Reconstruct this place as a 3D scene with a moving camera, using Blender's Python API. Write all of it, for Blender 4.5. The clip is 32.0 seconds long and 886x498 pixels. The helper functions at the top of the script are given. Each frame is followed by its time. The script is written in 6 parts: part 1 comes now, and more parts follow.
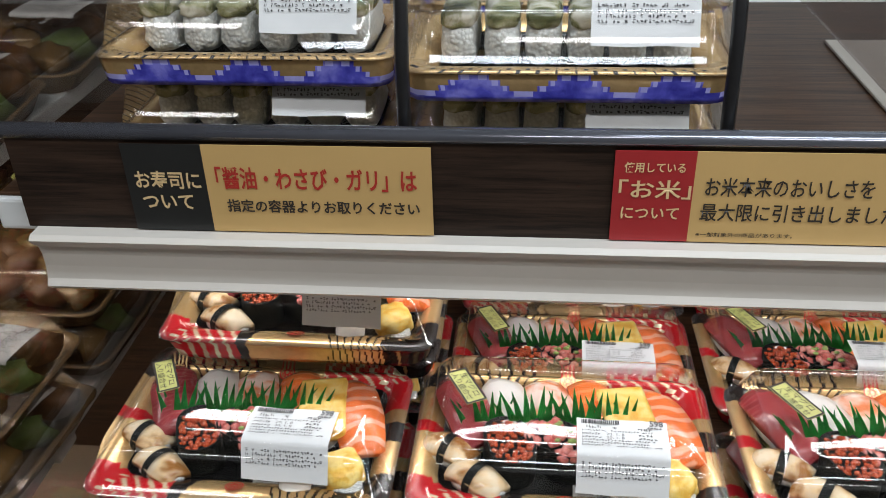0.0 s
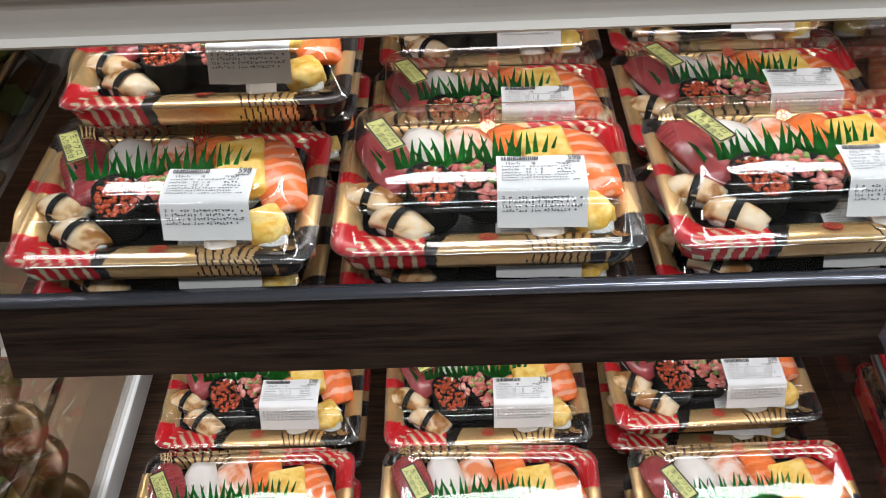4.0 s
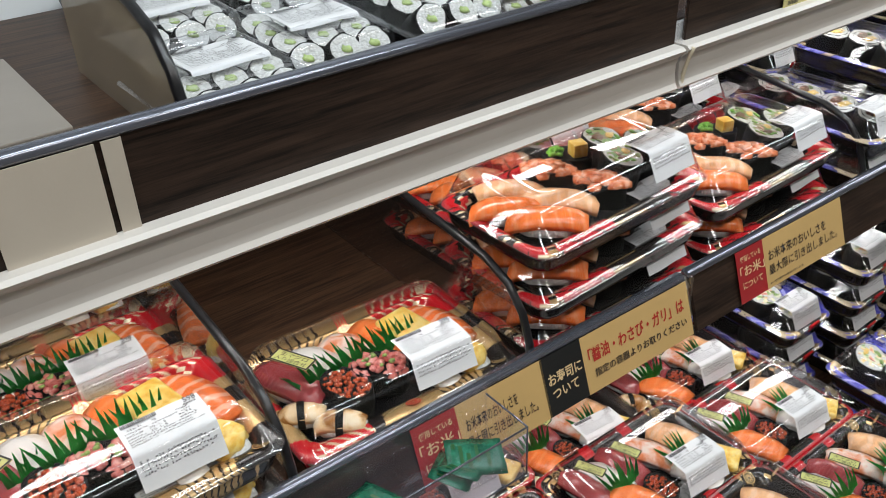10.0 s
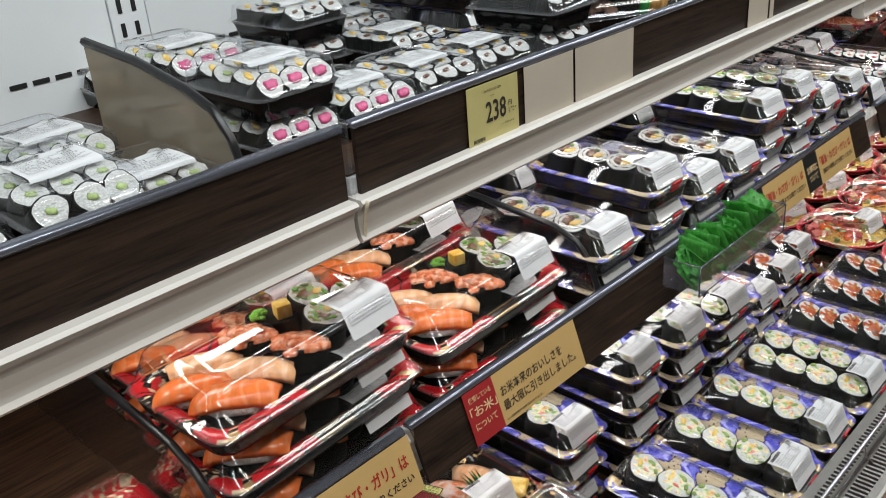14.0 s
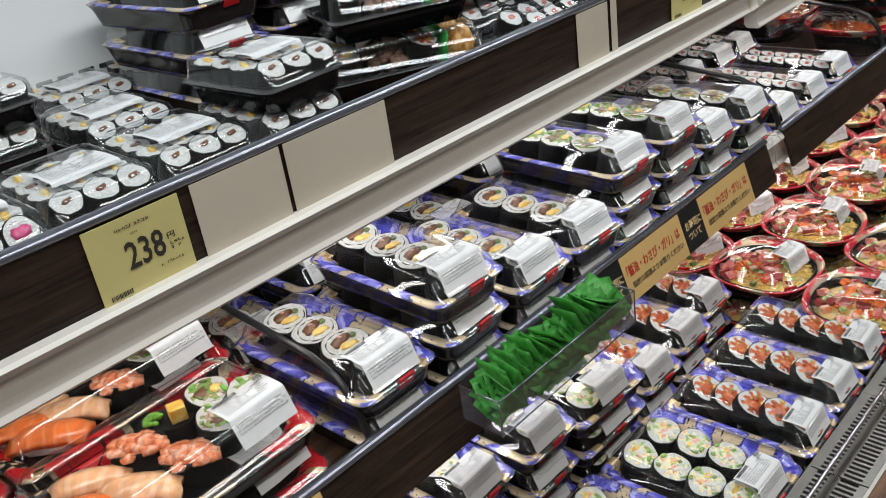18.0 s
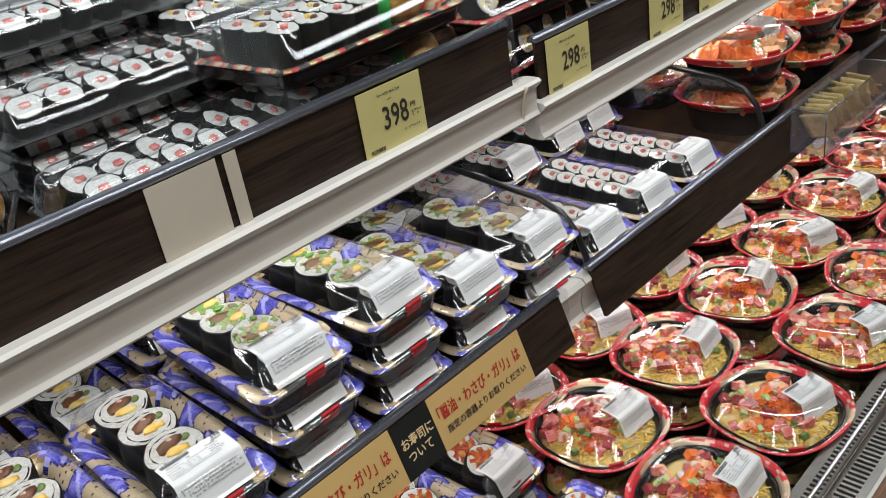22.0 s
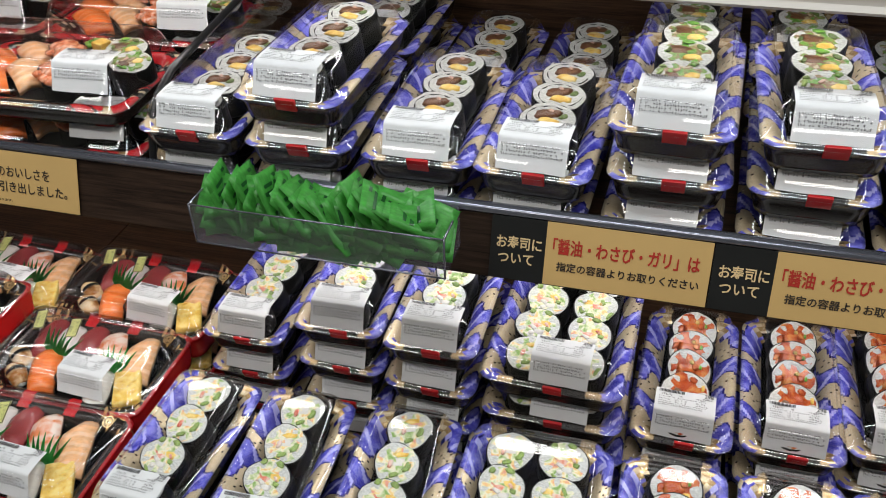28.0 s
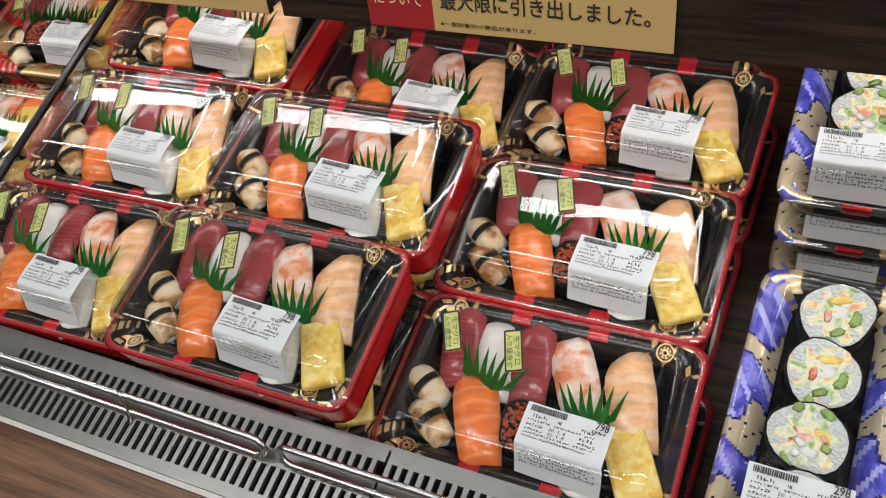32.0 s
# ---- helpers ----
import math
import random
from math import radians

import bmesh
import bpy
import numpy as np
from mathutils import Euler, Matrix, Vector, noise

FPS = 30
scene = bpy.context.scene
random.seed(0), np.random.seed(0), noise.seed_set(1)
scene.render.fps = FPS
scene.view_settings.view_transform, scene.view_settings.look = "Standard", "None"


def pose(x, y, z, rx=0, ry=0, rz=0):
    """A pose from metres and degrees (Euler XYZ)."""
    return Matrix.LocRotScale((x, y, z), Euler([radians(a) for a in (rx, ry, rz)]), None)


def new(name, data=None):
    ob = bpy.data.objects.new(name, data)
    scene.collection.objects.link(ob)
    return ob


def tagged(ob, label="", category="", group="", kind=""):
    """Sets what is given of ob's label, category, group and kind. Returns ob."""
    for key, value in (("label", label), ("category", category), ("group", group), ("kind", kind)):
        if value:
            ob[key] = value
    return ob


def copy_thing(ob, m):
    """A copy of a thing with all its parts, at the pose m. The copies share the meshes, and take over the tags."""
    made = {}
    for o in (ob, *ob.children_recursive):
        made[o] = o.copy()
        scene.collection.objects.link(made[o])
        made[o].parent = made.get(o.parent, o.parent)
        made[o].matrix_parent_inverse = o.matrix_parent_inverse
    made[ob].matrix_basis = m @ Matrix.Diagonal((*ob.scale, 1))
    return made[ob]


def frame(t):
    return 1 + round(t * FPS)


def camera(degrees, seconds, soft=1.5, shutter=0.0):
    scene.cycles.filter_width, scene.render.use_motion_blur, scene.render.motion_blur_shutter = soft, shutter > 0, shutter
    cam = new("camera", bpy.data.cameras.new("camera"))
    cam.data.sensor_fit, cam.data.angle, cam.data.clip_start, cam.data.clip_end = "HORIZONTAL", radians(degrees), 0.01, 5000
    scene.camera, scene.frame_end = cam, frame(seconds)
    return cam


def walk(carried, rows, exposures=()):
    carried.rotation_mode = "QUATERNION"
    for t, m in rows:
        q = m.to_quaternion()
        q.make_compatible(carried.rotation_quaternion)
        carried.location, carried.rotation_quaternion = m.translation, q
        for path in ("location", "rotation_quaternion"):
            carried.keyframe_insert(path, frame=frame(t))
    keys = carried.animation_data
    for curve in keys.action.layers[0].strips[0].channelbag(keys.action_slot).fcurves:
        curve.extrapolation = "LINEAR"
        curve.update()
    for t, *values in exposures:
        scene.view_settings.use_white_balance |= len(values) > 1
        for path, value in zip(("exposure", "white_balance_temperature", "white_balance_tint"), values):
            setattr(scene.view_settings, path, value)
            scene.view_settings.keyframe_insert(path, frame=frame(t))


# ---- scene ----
cam = camera(53.13, 32.0, 0.9)
PATH = [
    (0, 0.2336, -0.3801, 1.3371, 59.32, 1.58, 5.42),
    (0.5, 0.2361, -0.3860, 1.3333, 57.53, 1.90, 5.94),
    (1, 0.2376, -0.3860, 1.3277, 55.20, 2.10, 6.41),
    (1.5, 0.2348, -0.3845, 1.3227, 52.70, 2.13, 6.65),
    (2, 0.2341, -0.3803, 1.3179, 50.20, 2.24, 6.36),
    (2.5, 0.2354, -0.3799, 1.3139, 48.40, 2.32, 5.27),
    (4.5, 0.2480, -0.3917, 1.3094, 45.32, 2.18, -3.72),
    (5, 0.2539, -0.3918, 1.3110, 45.34, 2.43, -7.95),
    (5.5, 0.2602, -0.3907, 1.3119, 45.70, 2.51, -12.09),
    (6, 0.2684, -0.3887, 1.3124, 46.10, 2.37, -15.72),
    (6.5, 0.2771, -0.3901, 1.3130, 46.72, 2.12, -18.86),
    (7, 0.2902, -0.3970, 1.3187, 47.89, 2.20, -22.33),
    (7.5, 0.3048, -0.4024, 1.3213, 50.49, 2.80, -26.96),
    (8, 0.3249, -0.4007, 1.3233, 53.11, 3.34, -30.33),
    (8.5, 0.3549, -0.3989, 1.3277, 55.32, 3.17, -32.69),
    (9, 0.3819, -0.3987, 1.3282, 56.76, 2.75, -34.70),
    (9.5, 0.3983, -0.4040, 1.3305, 57.07, 2.36, -36.29),
    (10, 0.4067, -0.4102, 1.3391, 58.26, 1.96, -37.19),
    (10.5, 0.4177, -0.4191, 1.3487, 59.87, 1.96, -38.05),
    (11, 0.4272, -0.4269, 1.3555, 60.70, 2.19, -39.42),
    (11.5, 0.4397, -0.4371, 1.3601, 61.96, 2.59, -40.98),
    (12, 0.4621, -0.4415, 1.3646, 63.23, 2.82, -42.09),
    (12.5, 0.4840, -0.4465, 1.3631, 63.81, 3.10, -43.02),
    (13, 0.5087, -0.4578, 1.3615, 63.75, 3.18, -44.76),
    (13.5, 0.5402, -0.4709, 1.3589, 63.73, 3.46, -46.03),
    (14, 0.5634, -0.4775, 1.3595, 64.37, 4.18, -46.78),
    (14.5, 0.5888, -0.4638, 1.3628, 64.62, 5.95, -49.16),
    (15, 0.6243, -0.4207, 1.3686, 64.70, 6.69, -54.65),
    (15.5, 0.6550, -0.3937, 1.3649, 64.91, 6.18, -58.30),
    (17.5, 0.8791, -0.5138, 1.3551, 63.99, 7.49, -47.02),
    (18, 0.9278, -0.4866, 1.3606, 62.90, 7.69, -47.59),
    (18.5, 0.9969, -0.4437, 1.3688, 61.44, 7.35, -51.19),
    (19, 1.0492, -0.4262, 1.3613, 61.34, 6.42, -53.38),
    (19.5, 1.1159, -0.4597, 1.3707, 62.86, 5.48, -50.67),
    (20, 1.1762, -0.4909, 1.3691, 64.11, 5.72, -47.45),
    (20.5, 1.2215, -0.5229, 1.3572, 64.21, 6.69, -46.25),
    (21, 1.2723, -0.5096, 1.3499, 63.69, 8.03, -46.70),
    (21.5, 1.3420, -0.4751, 1.3517, 62.92, 9.13, -47.98),
    (22, 1.4308, -0.4838, 1.3541, 62.01, 8.38, -47.10),
    (22.5, 1.5069, -0.5238, 1.3579, 62.20, 6.83, -43.98),
    (23, 1.5424, -0.5498, 1.3609, 63.14, 6.93, -41.24),
    (23.5, 1.5865, -0.5173, 1.3669, 64.19, 7.57, -40.63),
    (24, 1.6294, -0.4943, 1.3669, 64.57, 6.38, -40.19),
    (24.5, 1.6984, -0.5206, 1.3713, 64.71, 4.80, -38.47),
    (26.5, 1.8149, -0.5982, 1.2969, 55.77, 7.77, -8.55),
    (27, 1.8044, -0.5949, 1.2902, 55.12, 5.26, -0.38),
    (27.5, 1.7796, -0.5891, 1.2892, 54.41, 3.07, 7.95),
    (28, 1.7401, -0.5782, 1.2878, 53.57, 1.86, 15.83),
    (28.5, 1.6925, -0.5603, 1.2891, 52.11, 1.76, 23.41),
    (29, 1.6143, -0.5433, 1.2913, 50.57, 0.53, 27.75),
    (29.5, 1.5426, -0.5483, 1.2874, 49.80, -1.77, 31.16),
    (30, 1.4972, -0.5553, 1.2877, 49.38, -3.25, 34.43),
    (30.5, 1.4574, -0.5575, 1.2834, 49.45, -3.72, 36.92),
    (31, 1.4134, -0.5334, 1.2773, 47.97, 0.19, 35.64),
    (31.5, 1.3516, -0.4396, 1.2437, 42.00, 8.15, 29.41),
    (32, 1.3022, -0.3384, 1.1644, 34.19, 13.57, 21.86),
]
walk(cam, [(t, pose(x, y, z, rx, ry, rz)) for t, x, y, z, rx, ry, rz in PATH], ((0, 0.0, 6200, 10), (8, -0.03, 6250, 10), (12, -0.09, 6480, 10), (18, -0.18, 6500, 10), (24, -0.18, 6500, 10), (29, -0.15, 6500, 10), (31, -0.11, 6500, 10), (32, -0.22, 6500, 10)))
# ---- end of walk ----
# ---- world and light ----
TOPW, MIDW, CANW, CEILW = 1.05, 1.25, 5.0, 15.0

world = bpy.data.worlds.new("store_air")
scene.world = world
world.use_nodes = True
world.node_tree.nodes["Background"].inputs[0].default_value = (1.0, 0.98, 0.95, 1)
world.node_tree.nodes["Background"].inputs[1].default_value = 0.02


def area_lamp(name, x, y, z, sx, sy, watts, rx=0.0, color=(1.0, 0.98, 0.96)):
    data = bpy.data.lights.new(name, "AREA")
    data.shape, data.size, data.size_y, data.energy, data.color = "RECTANGLE", sx, sy, watts, color
    ob = new(name, data)
    ob.matrix_basis = pose(x, y, z, rx, 0, 0)
    return ob


SECTIONS = [(-0.075, 0.975), (0.985, 2.03), (2.07, 3.05), (3.06, 4.08)]
STEP_X, STEP_DOWN = 2.05, 0.027
for x0, x1 in SECTIONS:
    area_lamp("shelf_lamp_light", (x0 + x1) / 2, 0.155, 1.064 - (STEP_DOWN if x0 > STEP_X else 0), x1 - x0 - 0.06, 0.016, TOPW, 0, (1.0, 0.98, 0.95))
    area_lamp("shelf_lamp_light", (x0 + x1) / 2, 0.125, 0.818, x1 - x0 - 0.06, 0.022, MIDW)
    area_lamp("canopy_lamp_light", (x0 + x1) / 2, -0.195, 1.88, x1 - x0 - 0.06, 0.09, CANW, 20, (0.90, 0.97, 1.0))
# fill lights added to brighten the goods beyond the end glass
area_lamp("neighbour_lamp_light", -0.63, 0.20, 1.060, 0.9, 0.016, 2.2 * TOPW)
area_lamp("neighbour_lamp_light", -0.63, 0.16, 0.798, 0.9, 0.03, 2.2 * MIDW)
for lx in (-1.2, 0.6, 2.4, 4.2):
    area_lamp("ceiling_light_glow", lx, -1.3, 2.78, 1.2, 0.25, CEILW, 0, (1.0, 0.96, 0.91))

# ---- materials ----
def shader(name):
    m = bpy.data.materials.new(name)
    m.use_nodes = True
    nt = m.node_tree
    return m, nt, nt.nodes["Principled BSDF"]


def texco(nt, scale=(1, 1, 1), shift=True):
    """Object coordinates, moved by the object's own random number."""
    tc = nt.nodes.new("ShaderNodeTexCoord")
    mp = nt.nodes.new("ShaderNodeMapping")
    mp.inputs["Scale"].default_value = scale
    nt.links.new(tc.outputs["Object"], mp.inputs["Vector"])
    if shift:
        oi = nt.nodes.new("ShaderNodeObjectInfo")
        mul = nt.nodes.new("ShaderNodeMath")
        mul.operation = "MULTIPLY"
        mul.inputs[1].default_value = 7.3
        nt.links.new(oi.outputs["Random"], mul.inputs[0])
        nt.links.new(mul.outputs[0], mp.inputs["Location"])
    return mp.outputs["Vector"]


def ramp(nt, fac, stops, hard=False):
    r = nt.nodes.new("ShaderNodeValToRGB")
    r.color_ramp.interpolation = "CONSTANT" if hard else "LINEAR"
    e = r.color_ramp.elements
    while len(e) < len(stops):
        e.new(0.5)
    for el, (p, c) in zip(e, stops):
        el.position, el.color = p, (*c, 1)
    nt.links.new(fac, r.inputs["Fac"])
    return r.outputs["Color"]


def noise_tex(nt, vec, scale, detail=4, rough=0.6, distort=0.0):
    n = nt.nodes.new("ShaderNodeTexNoise")
    n.inputs["Scale"].default_value, n.inputs["Detail"].default_value = scale, detail
    n.inputs["Roughness"].default_value, n.inputs["Distortion"].default_value = rough, distort
    nt.links.new(vec, n.inputs["Vector"])
    return n.outputs["Fac"]


def mixc(nt, fac, a, b, mode="MIX"):
    m = nt.nodes.new("ShaderNodeMix")
    m.data_type, m.blend_type = "RGBA", mode
    for key, v in ((0, fac), (6, a), (7, b)):
        if isinstance(v, (int, float)):
            m.inputs[key].default_value = v
        elif isinstance(v, tuple):
            m.inputs[key].default_value = (*v, 1)
        else:
            nt.links.new(v, m.inputs[key])
    return m.outputs[2]


def bump(nt, bsdf, fac, strength, dist=0.001):
    b = nt.nodes.new("ShaderNodeBump")
    b.inputs["Strength"].default_value, b.inputs["Distance"].default_value = strength, dist
    nt.links.new(fac, b.inputs["Height"])
    nt.links.new(b.outputs["Normal"], bsdf.inputs["Normal"])


def plain(name, c, rough=0.5, metal=0.0, vary=0.12, scale=60, bumpy=0.15, spec=0.5, fine=400, coat=0.0, sss=0.0):
    """One colour, uneven at two scales, with fine relief."""
    m, nt, b = shader(name)
    v = texco(nt)
    n1, n2 = noise_tex(nt, v, scale), noise_tex(nt, v, fine, 2)
    lo, hi = tuple(max(0, x * (1 - vary)) for x in c), tuple(min(1, x * (1 + vary)) for x in c)
    col = ramp(nt, n1, [(0.3, lo), (0.7, hi)])
    col = mixc(nt, 0.25 * min(1, vary * 4), col, ramp(nt, n2, [(0.35, lo), (0.65, hi)]))
    nt.links.new(col, b.inputs["Base Color"])
    b.inputs["Roughness"].default_value, b.inputs["Metallic"].default_value = rough, metal
    b.inputs["Specular IOR Level"].default_value = spec
    b.inputs["Coat Weight"].default_value = coat
    if sss:
        b.inputs["Subsurface Weight"].default_value = sss
        b.inputs["Subsurface Scale"].default_value = 0.004
        b.inputs["Subsurface Radius"].default_value = (1.0, 0.6, 0.4)
    if bumpy:
        bump(nt, b, n2, bumpy)
    return m


def wood(name, dark, light, scale=1.0, rough=0.45, along="x", spec=0.4):
    m, nt, b = shader(name)
    sc = {"x": (1.2 * scale, 26 * scale, 26 * scale), "y": (26 * scale, 1.2 * scale, 26 * scale)}[along]
    v = texco(nt, sc, False)
    n1, n2 = noise_tex(nt, v, 1.6, 8, 0.65, 0.6), noise_tex(nt, v, 6, 6, 0.7, 0.2)
    col = mixc(nt, 0.5, ramp(nt, n1, [(0.38, dark), (0.62, light)]), ramp(nt, n2, [(0.40, dark), (0.60, light)]))
    nt.links.new(col, b.inputs["Base Color"])
    b.inputs["Roughness"].default_value = rough
    b.inputs["Specular IOR Level"].default_value = spec
    bump(nt, b, n2, 0.12, 0.0006)
    return m


def clear(name, tint=(1, 1, 1), rough=0.03, ior=1.45, haze=0.0, wrinkle=0.25, gloss=1.0, milk=(0.8, 0.82, 0.85)):
    """Thin clear plastic: it lets the view through and shines at its surface."""
    m, nt, b = shader(name)
    out = nt.nodes["Material Output"]
    tr, gl = nt.nodes.new("ShaderNodeBsdfTransparent"), nt.nodes.new("ShaderNodeBsdfGlossy")
    fr, mx = nt.nodes.new("ShaderNodeLayerWeight"), nt.nodes.new("ShaderNodeMixShader")
    tr.inputs[0].default_value = (*tint, 1)
    gl.inputs["Color"].default_value = (1, 1, 1, 1)
    gl.inputs["Roughness"].default_value = rough
    fr.inputs["Blend"].default_value = 0.5
    v = texco(nt)
    bn = nt.nodes.new("ShaderNodeBump")
    bn.inputs["Strength"].default_value, bn.inputs["Distance"].default_value = wrinkle, 0.002
    nt.links.new(noise_tex(nt, v, 28, 2), bn.inputs["Height"])
    nt.links.new(bn.outputs["Normal"], gl.inputs["Normal"])
    nt.links.new(bn.outputs["Normal"], fr.inputs["Normal"])
    base = ((ior - 1) / (ior + 1)) ** 2
    p5, k = nt.nodes.new("ShaderNodeMath"), nt.nodes.new("ShaderNodeMath")
    p5.operation, k.operation, k.use_clamp = "POWER", "MULTIPLY_ADD", True
    p5.inputs[1].default_value = 5.0
    k.inputs[1].default_value, k.inputs[2].default_value = (1 - base) * min(gloss, 1.0), base * gloss
    nt.links.new(fr.outputs["Facing"], p5.inputs[0])
    nt.links.new(p5.outputs[0], k.inputs[0])
    nt.links.new(k.outputs[0], mx.inputs[0])
    nt.links.new(tr.outputs[0], mx.inputs[1])
    nt.links.new(gl.outputs[0], mx.inputs[2])
    last = mx.outputs[0]
    if haze:
        df = nt.nodes.new("ShaderNodeBsdfDiffuse")
        df.inputs[0].default_value = (*milk, 1)
        m2 = nt.nodes.new("ShaderNodeMixShader")
        m2.inputs[0].default_value = haze
        nt.links.new(last, m2.inputs[1])
        nt.links.new(df.outputs[0], m2.inputs[2])
        last = m2.outputs[0]
    nt.links.new(last, out.inputs["Surface"])
    return m


def print_film(name, ground, stops, scale, stretch=(1, 1, 1), metal=0.75, rough=0.22, distort=1.2, spots=None):
    """Glossy printed tray film: flowing patches of several colours."""
    m, nt, b = shader(name)
    v = texco(nt, stretch)
    n = noise_tex(nt, v, scale, 2, 0.45, distort)
    col = ramp(nt, n, stops, True)
    if spots:
        vo = nt.nodes.new("ShaderNodeTexVoronoi")
        vo.inputs["Scale"].default_value = spots[0]
        nt.links.new(v, vo.inputs["Vector"])
        fac = ramp(nt, vo.outputs["Distance"], [(0.0, (1, 1, 1)), (spots[1], (0, 0, 0))], True)
        col = mixc(nt, fac, col, spots[2])
    n2 = noise_tex(nt, v, scale * 5, 2)
    col = mixc(nt, 0.35, col, ramp(nt, n2, [(0.3, ground), (0.7, (1, 1, 1))]), "MULTIPLY")
    nt.links.new(col, b.inputs["Base Color"])
    b.inputs["Metallic"].default_value, b.inputs["Roughness"].default_value = metal, rough
    bump(nt, b, n2, 0.25, 0.0008)
    return m


def banded(name, c, line, scale=90, width=0.72, rough=0.24, stretch=(0.35, 1, 1), bumpy=0.3, fade=0.2):
    """Fish flesh: fine pale bands across the slice."""
    m, nt, b = shader(name)
    v = texco(nt, stretch)
    w = nt.nodes.new("ShaderNodeTexWave")
    w.bands_direction = "Y"
    w.inputs["Scale"].default_value, w.inputs["Distortion"].default_value = scale, 5.0
    w.inputs["Detail"].default_value, w.inputs["Detail Scale"].default_value = 2.0, 1.4
    nt.links.new(v, w.inputs["Vector"])
    n = noise_tex(nt, v, 120, 3)
    base = ramp(nt, n, [(0.3, tuple(x * 0.78 for x in c)), (0.7, tuple(min(1, x * 1.18) for x in c))])
    fac = ramp(nt, w.outputs["Fac"], [(width, (0, 0, 0)), (min(1, width + 0.22), (fade, fade, fade))])
    nt.links.new(mixc(nt, fac, base, line), b.inputs["Base Color"])
    b.inputs["Roughness"].default_value = rough
    bump(nt, b, n, bumpy)
    return m


def mottled(name, stops, scale, rough=0.25, bumpy=0.35):
    """Flesh in soft patches of several colours."""
    m, nt, b = shader(name)
    v = texco(nt)
    n = noise_tex(nt, v, scale, 3, 0.5, 0.4)
    nt.links.new(ramp(nt, n, stops), b.inputs["Base Color"])
    b.inputs["Roughness"].default_value = rough
    bump(nt, b, noise_tex(nt, v, 260, 2), bumpy)
    return m


M_RAIL = wood("rail_wood_film", (0.006, 0.0035, 0.0025), (0.046, 0.027, 0.018), 2.4, 0.42, "x", 0.25)
M_SHELFWOOD = wood("shelf_liner_wood_film", (0.010, 0.005, 0.003), (0.085, 0.045, 0.025), 2.6, 0.42, "x", 0.25)
M_FRONTWOOD = wood("front_panel_wood_film", (0.06, 0.025, 0.012), (0.24, 0.12, 0.062), 2.0, 0.35)
M_WHITE = plain("white_painted_steel", (0.72, 0.75, 0.76), 0.45, 0, 0.05, 3, 0.05)
M_STRIP = plain("cream_shelf_edge", (0.60, 0.57, 0.525), 0.4, 0, 0.05, 8, 0.04)
M_CLIP = plain("yellowed_plastic_clip", (0.62, 0.55, 0.40), 0.35, 0, 0.1, 30, 0.05)
M_STEEL = plain("brushed_steel", (0.32, 0.305, 0.285), 0.36, 0.85, 0.12, 30, 0.1)
M_CHROME = plain("chrome_wire", (0.75, 0.75, 0.76), 0.16, 1.0, 0.04, 30, 0.02)
M_ALU = plain("clear_rail_edge", (0.20, 0.21, 0.25), 0.18, 0.7, 0.08, 20, 0.05)
M_BLACK = plain("black_trim", (0.012, 0.012, 0.013), 0.3, 0, 0.3, 60, 0.05)
# near-black: the shade inside slots and air channel, and the socket's dark face
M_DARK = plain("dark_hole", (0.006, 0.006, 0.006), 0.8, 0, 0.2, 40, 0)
M_TRAYBLACK = plain("black_tray_plastic", (0.008, 0.008, 0.009), 0.14, 0, 0.3, 60, 0.06, 0.4)
M_CLEAR = clear("clear_lid_plastic", (1, 1, 1), 0.02, 1.5, 0.001, 0.05, 1.25)
M_CLOUD = clear("thin_clear_pack_plastic", (0.97, 0.98, 1.0), 0.04, 1.5, 0.008, 0.20, 1.3)
M_ACRYL = clear("acrylic_sheet", (0.97, 0.97, 1.0), 0.02, 1.45, 0.025, 0.02, 1.0, (0.62, 0.62, 0.74))
M_SMOKE = clear("clear_divider_sheet", (0.80, 0.77, 0.76), 0.03, 1.5, 0.004, 0.03, 1.5)
M_BEIGE = clear("smoky_divider_sheet", (0.50, 0.44, 0.36), 0.05, 1.5, 0.42, 0.03, 1.2, (0.44, 0.38, 0.29))
M_SHEETGREY = plain("grey_beige_plastic", (0.30, 0.27, 0.23), 0.35, 0, 0.06, 10, 0.05)
M_ENDGLASS = clear("end_panel_glass", (0.66, 0.63, 0.60), 0.02, 1.5, 0.0, 0.02)
M_LABEL = plain("white_label_paper", (0.72, 0.735, 0.745), 0.55, 0, 0.03, 40, 0.05)
M_INK = plain("label_ink", (0.05, 0.05, 0.055), 0.6, 0, 0.3, 300, 0)
M_INKGREY = plain("label_ink_grey", (0.05, 0.05, 0.054), 0.6, 0, 0.3, 900, 0)
M_CREAM = plain("cream_sign_card", (0.58, 0.385, 0.15), 0.4, 0, 0.05, 12, 0.05)
M_SIGNRED = plain("red_sign_card", (0.36, 0.022, 0.025), 0.4, 0, 0.06, 12, 0.05)
M_SIGNBLACK = plain("black_sign_card", (0.012, 0.013, 0.013), 0.35, 0, 0.2, 12, 0.05)
M_INKRED = plain("red_ink", (0.42, 0.03, 0.02), 0.5, 0, 0.05, 30, 0)
M_INKDARK = plain("dark_ink", (0.03, 0.025, 0.02), 0.5, 0, 0.1, 30, 0)
M_INKCREAM = plain("cream_ink", (0.72, 0.53, 0.28), 0.5, 0, 0.05, 30, 0)
M_TAG = plain("yellow_price_card", (0.54, 0.48, 0.20), 0.35, 0, 0.06, 15, 0.05)
M_BLANK = plain("pale_blank_card", (0.50, 0.445, 0.365), 0.4, 0, 0.05, 10, 0.05)
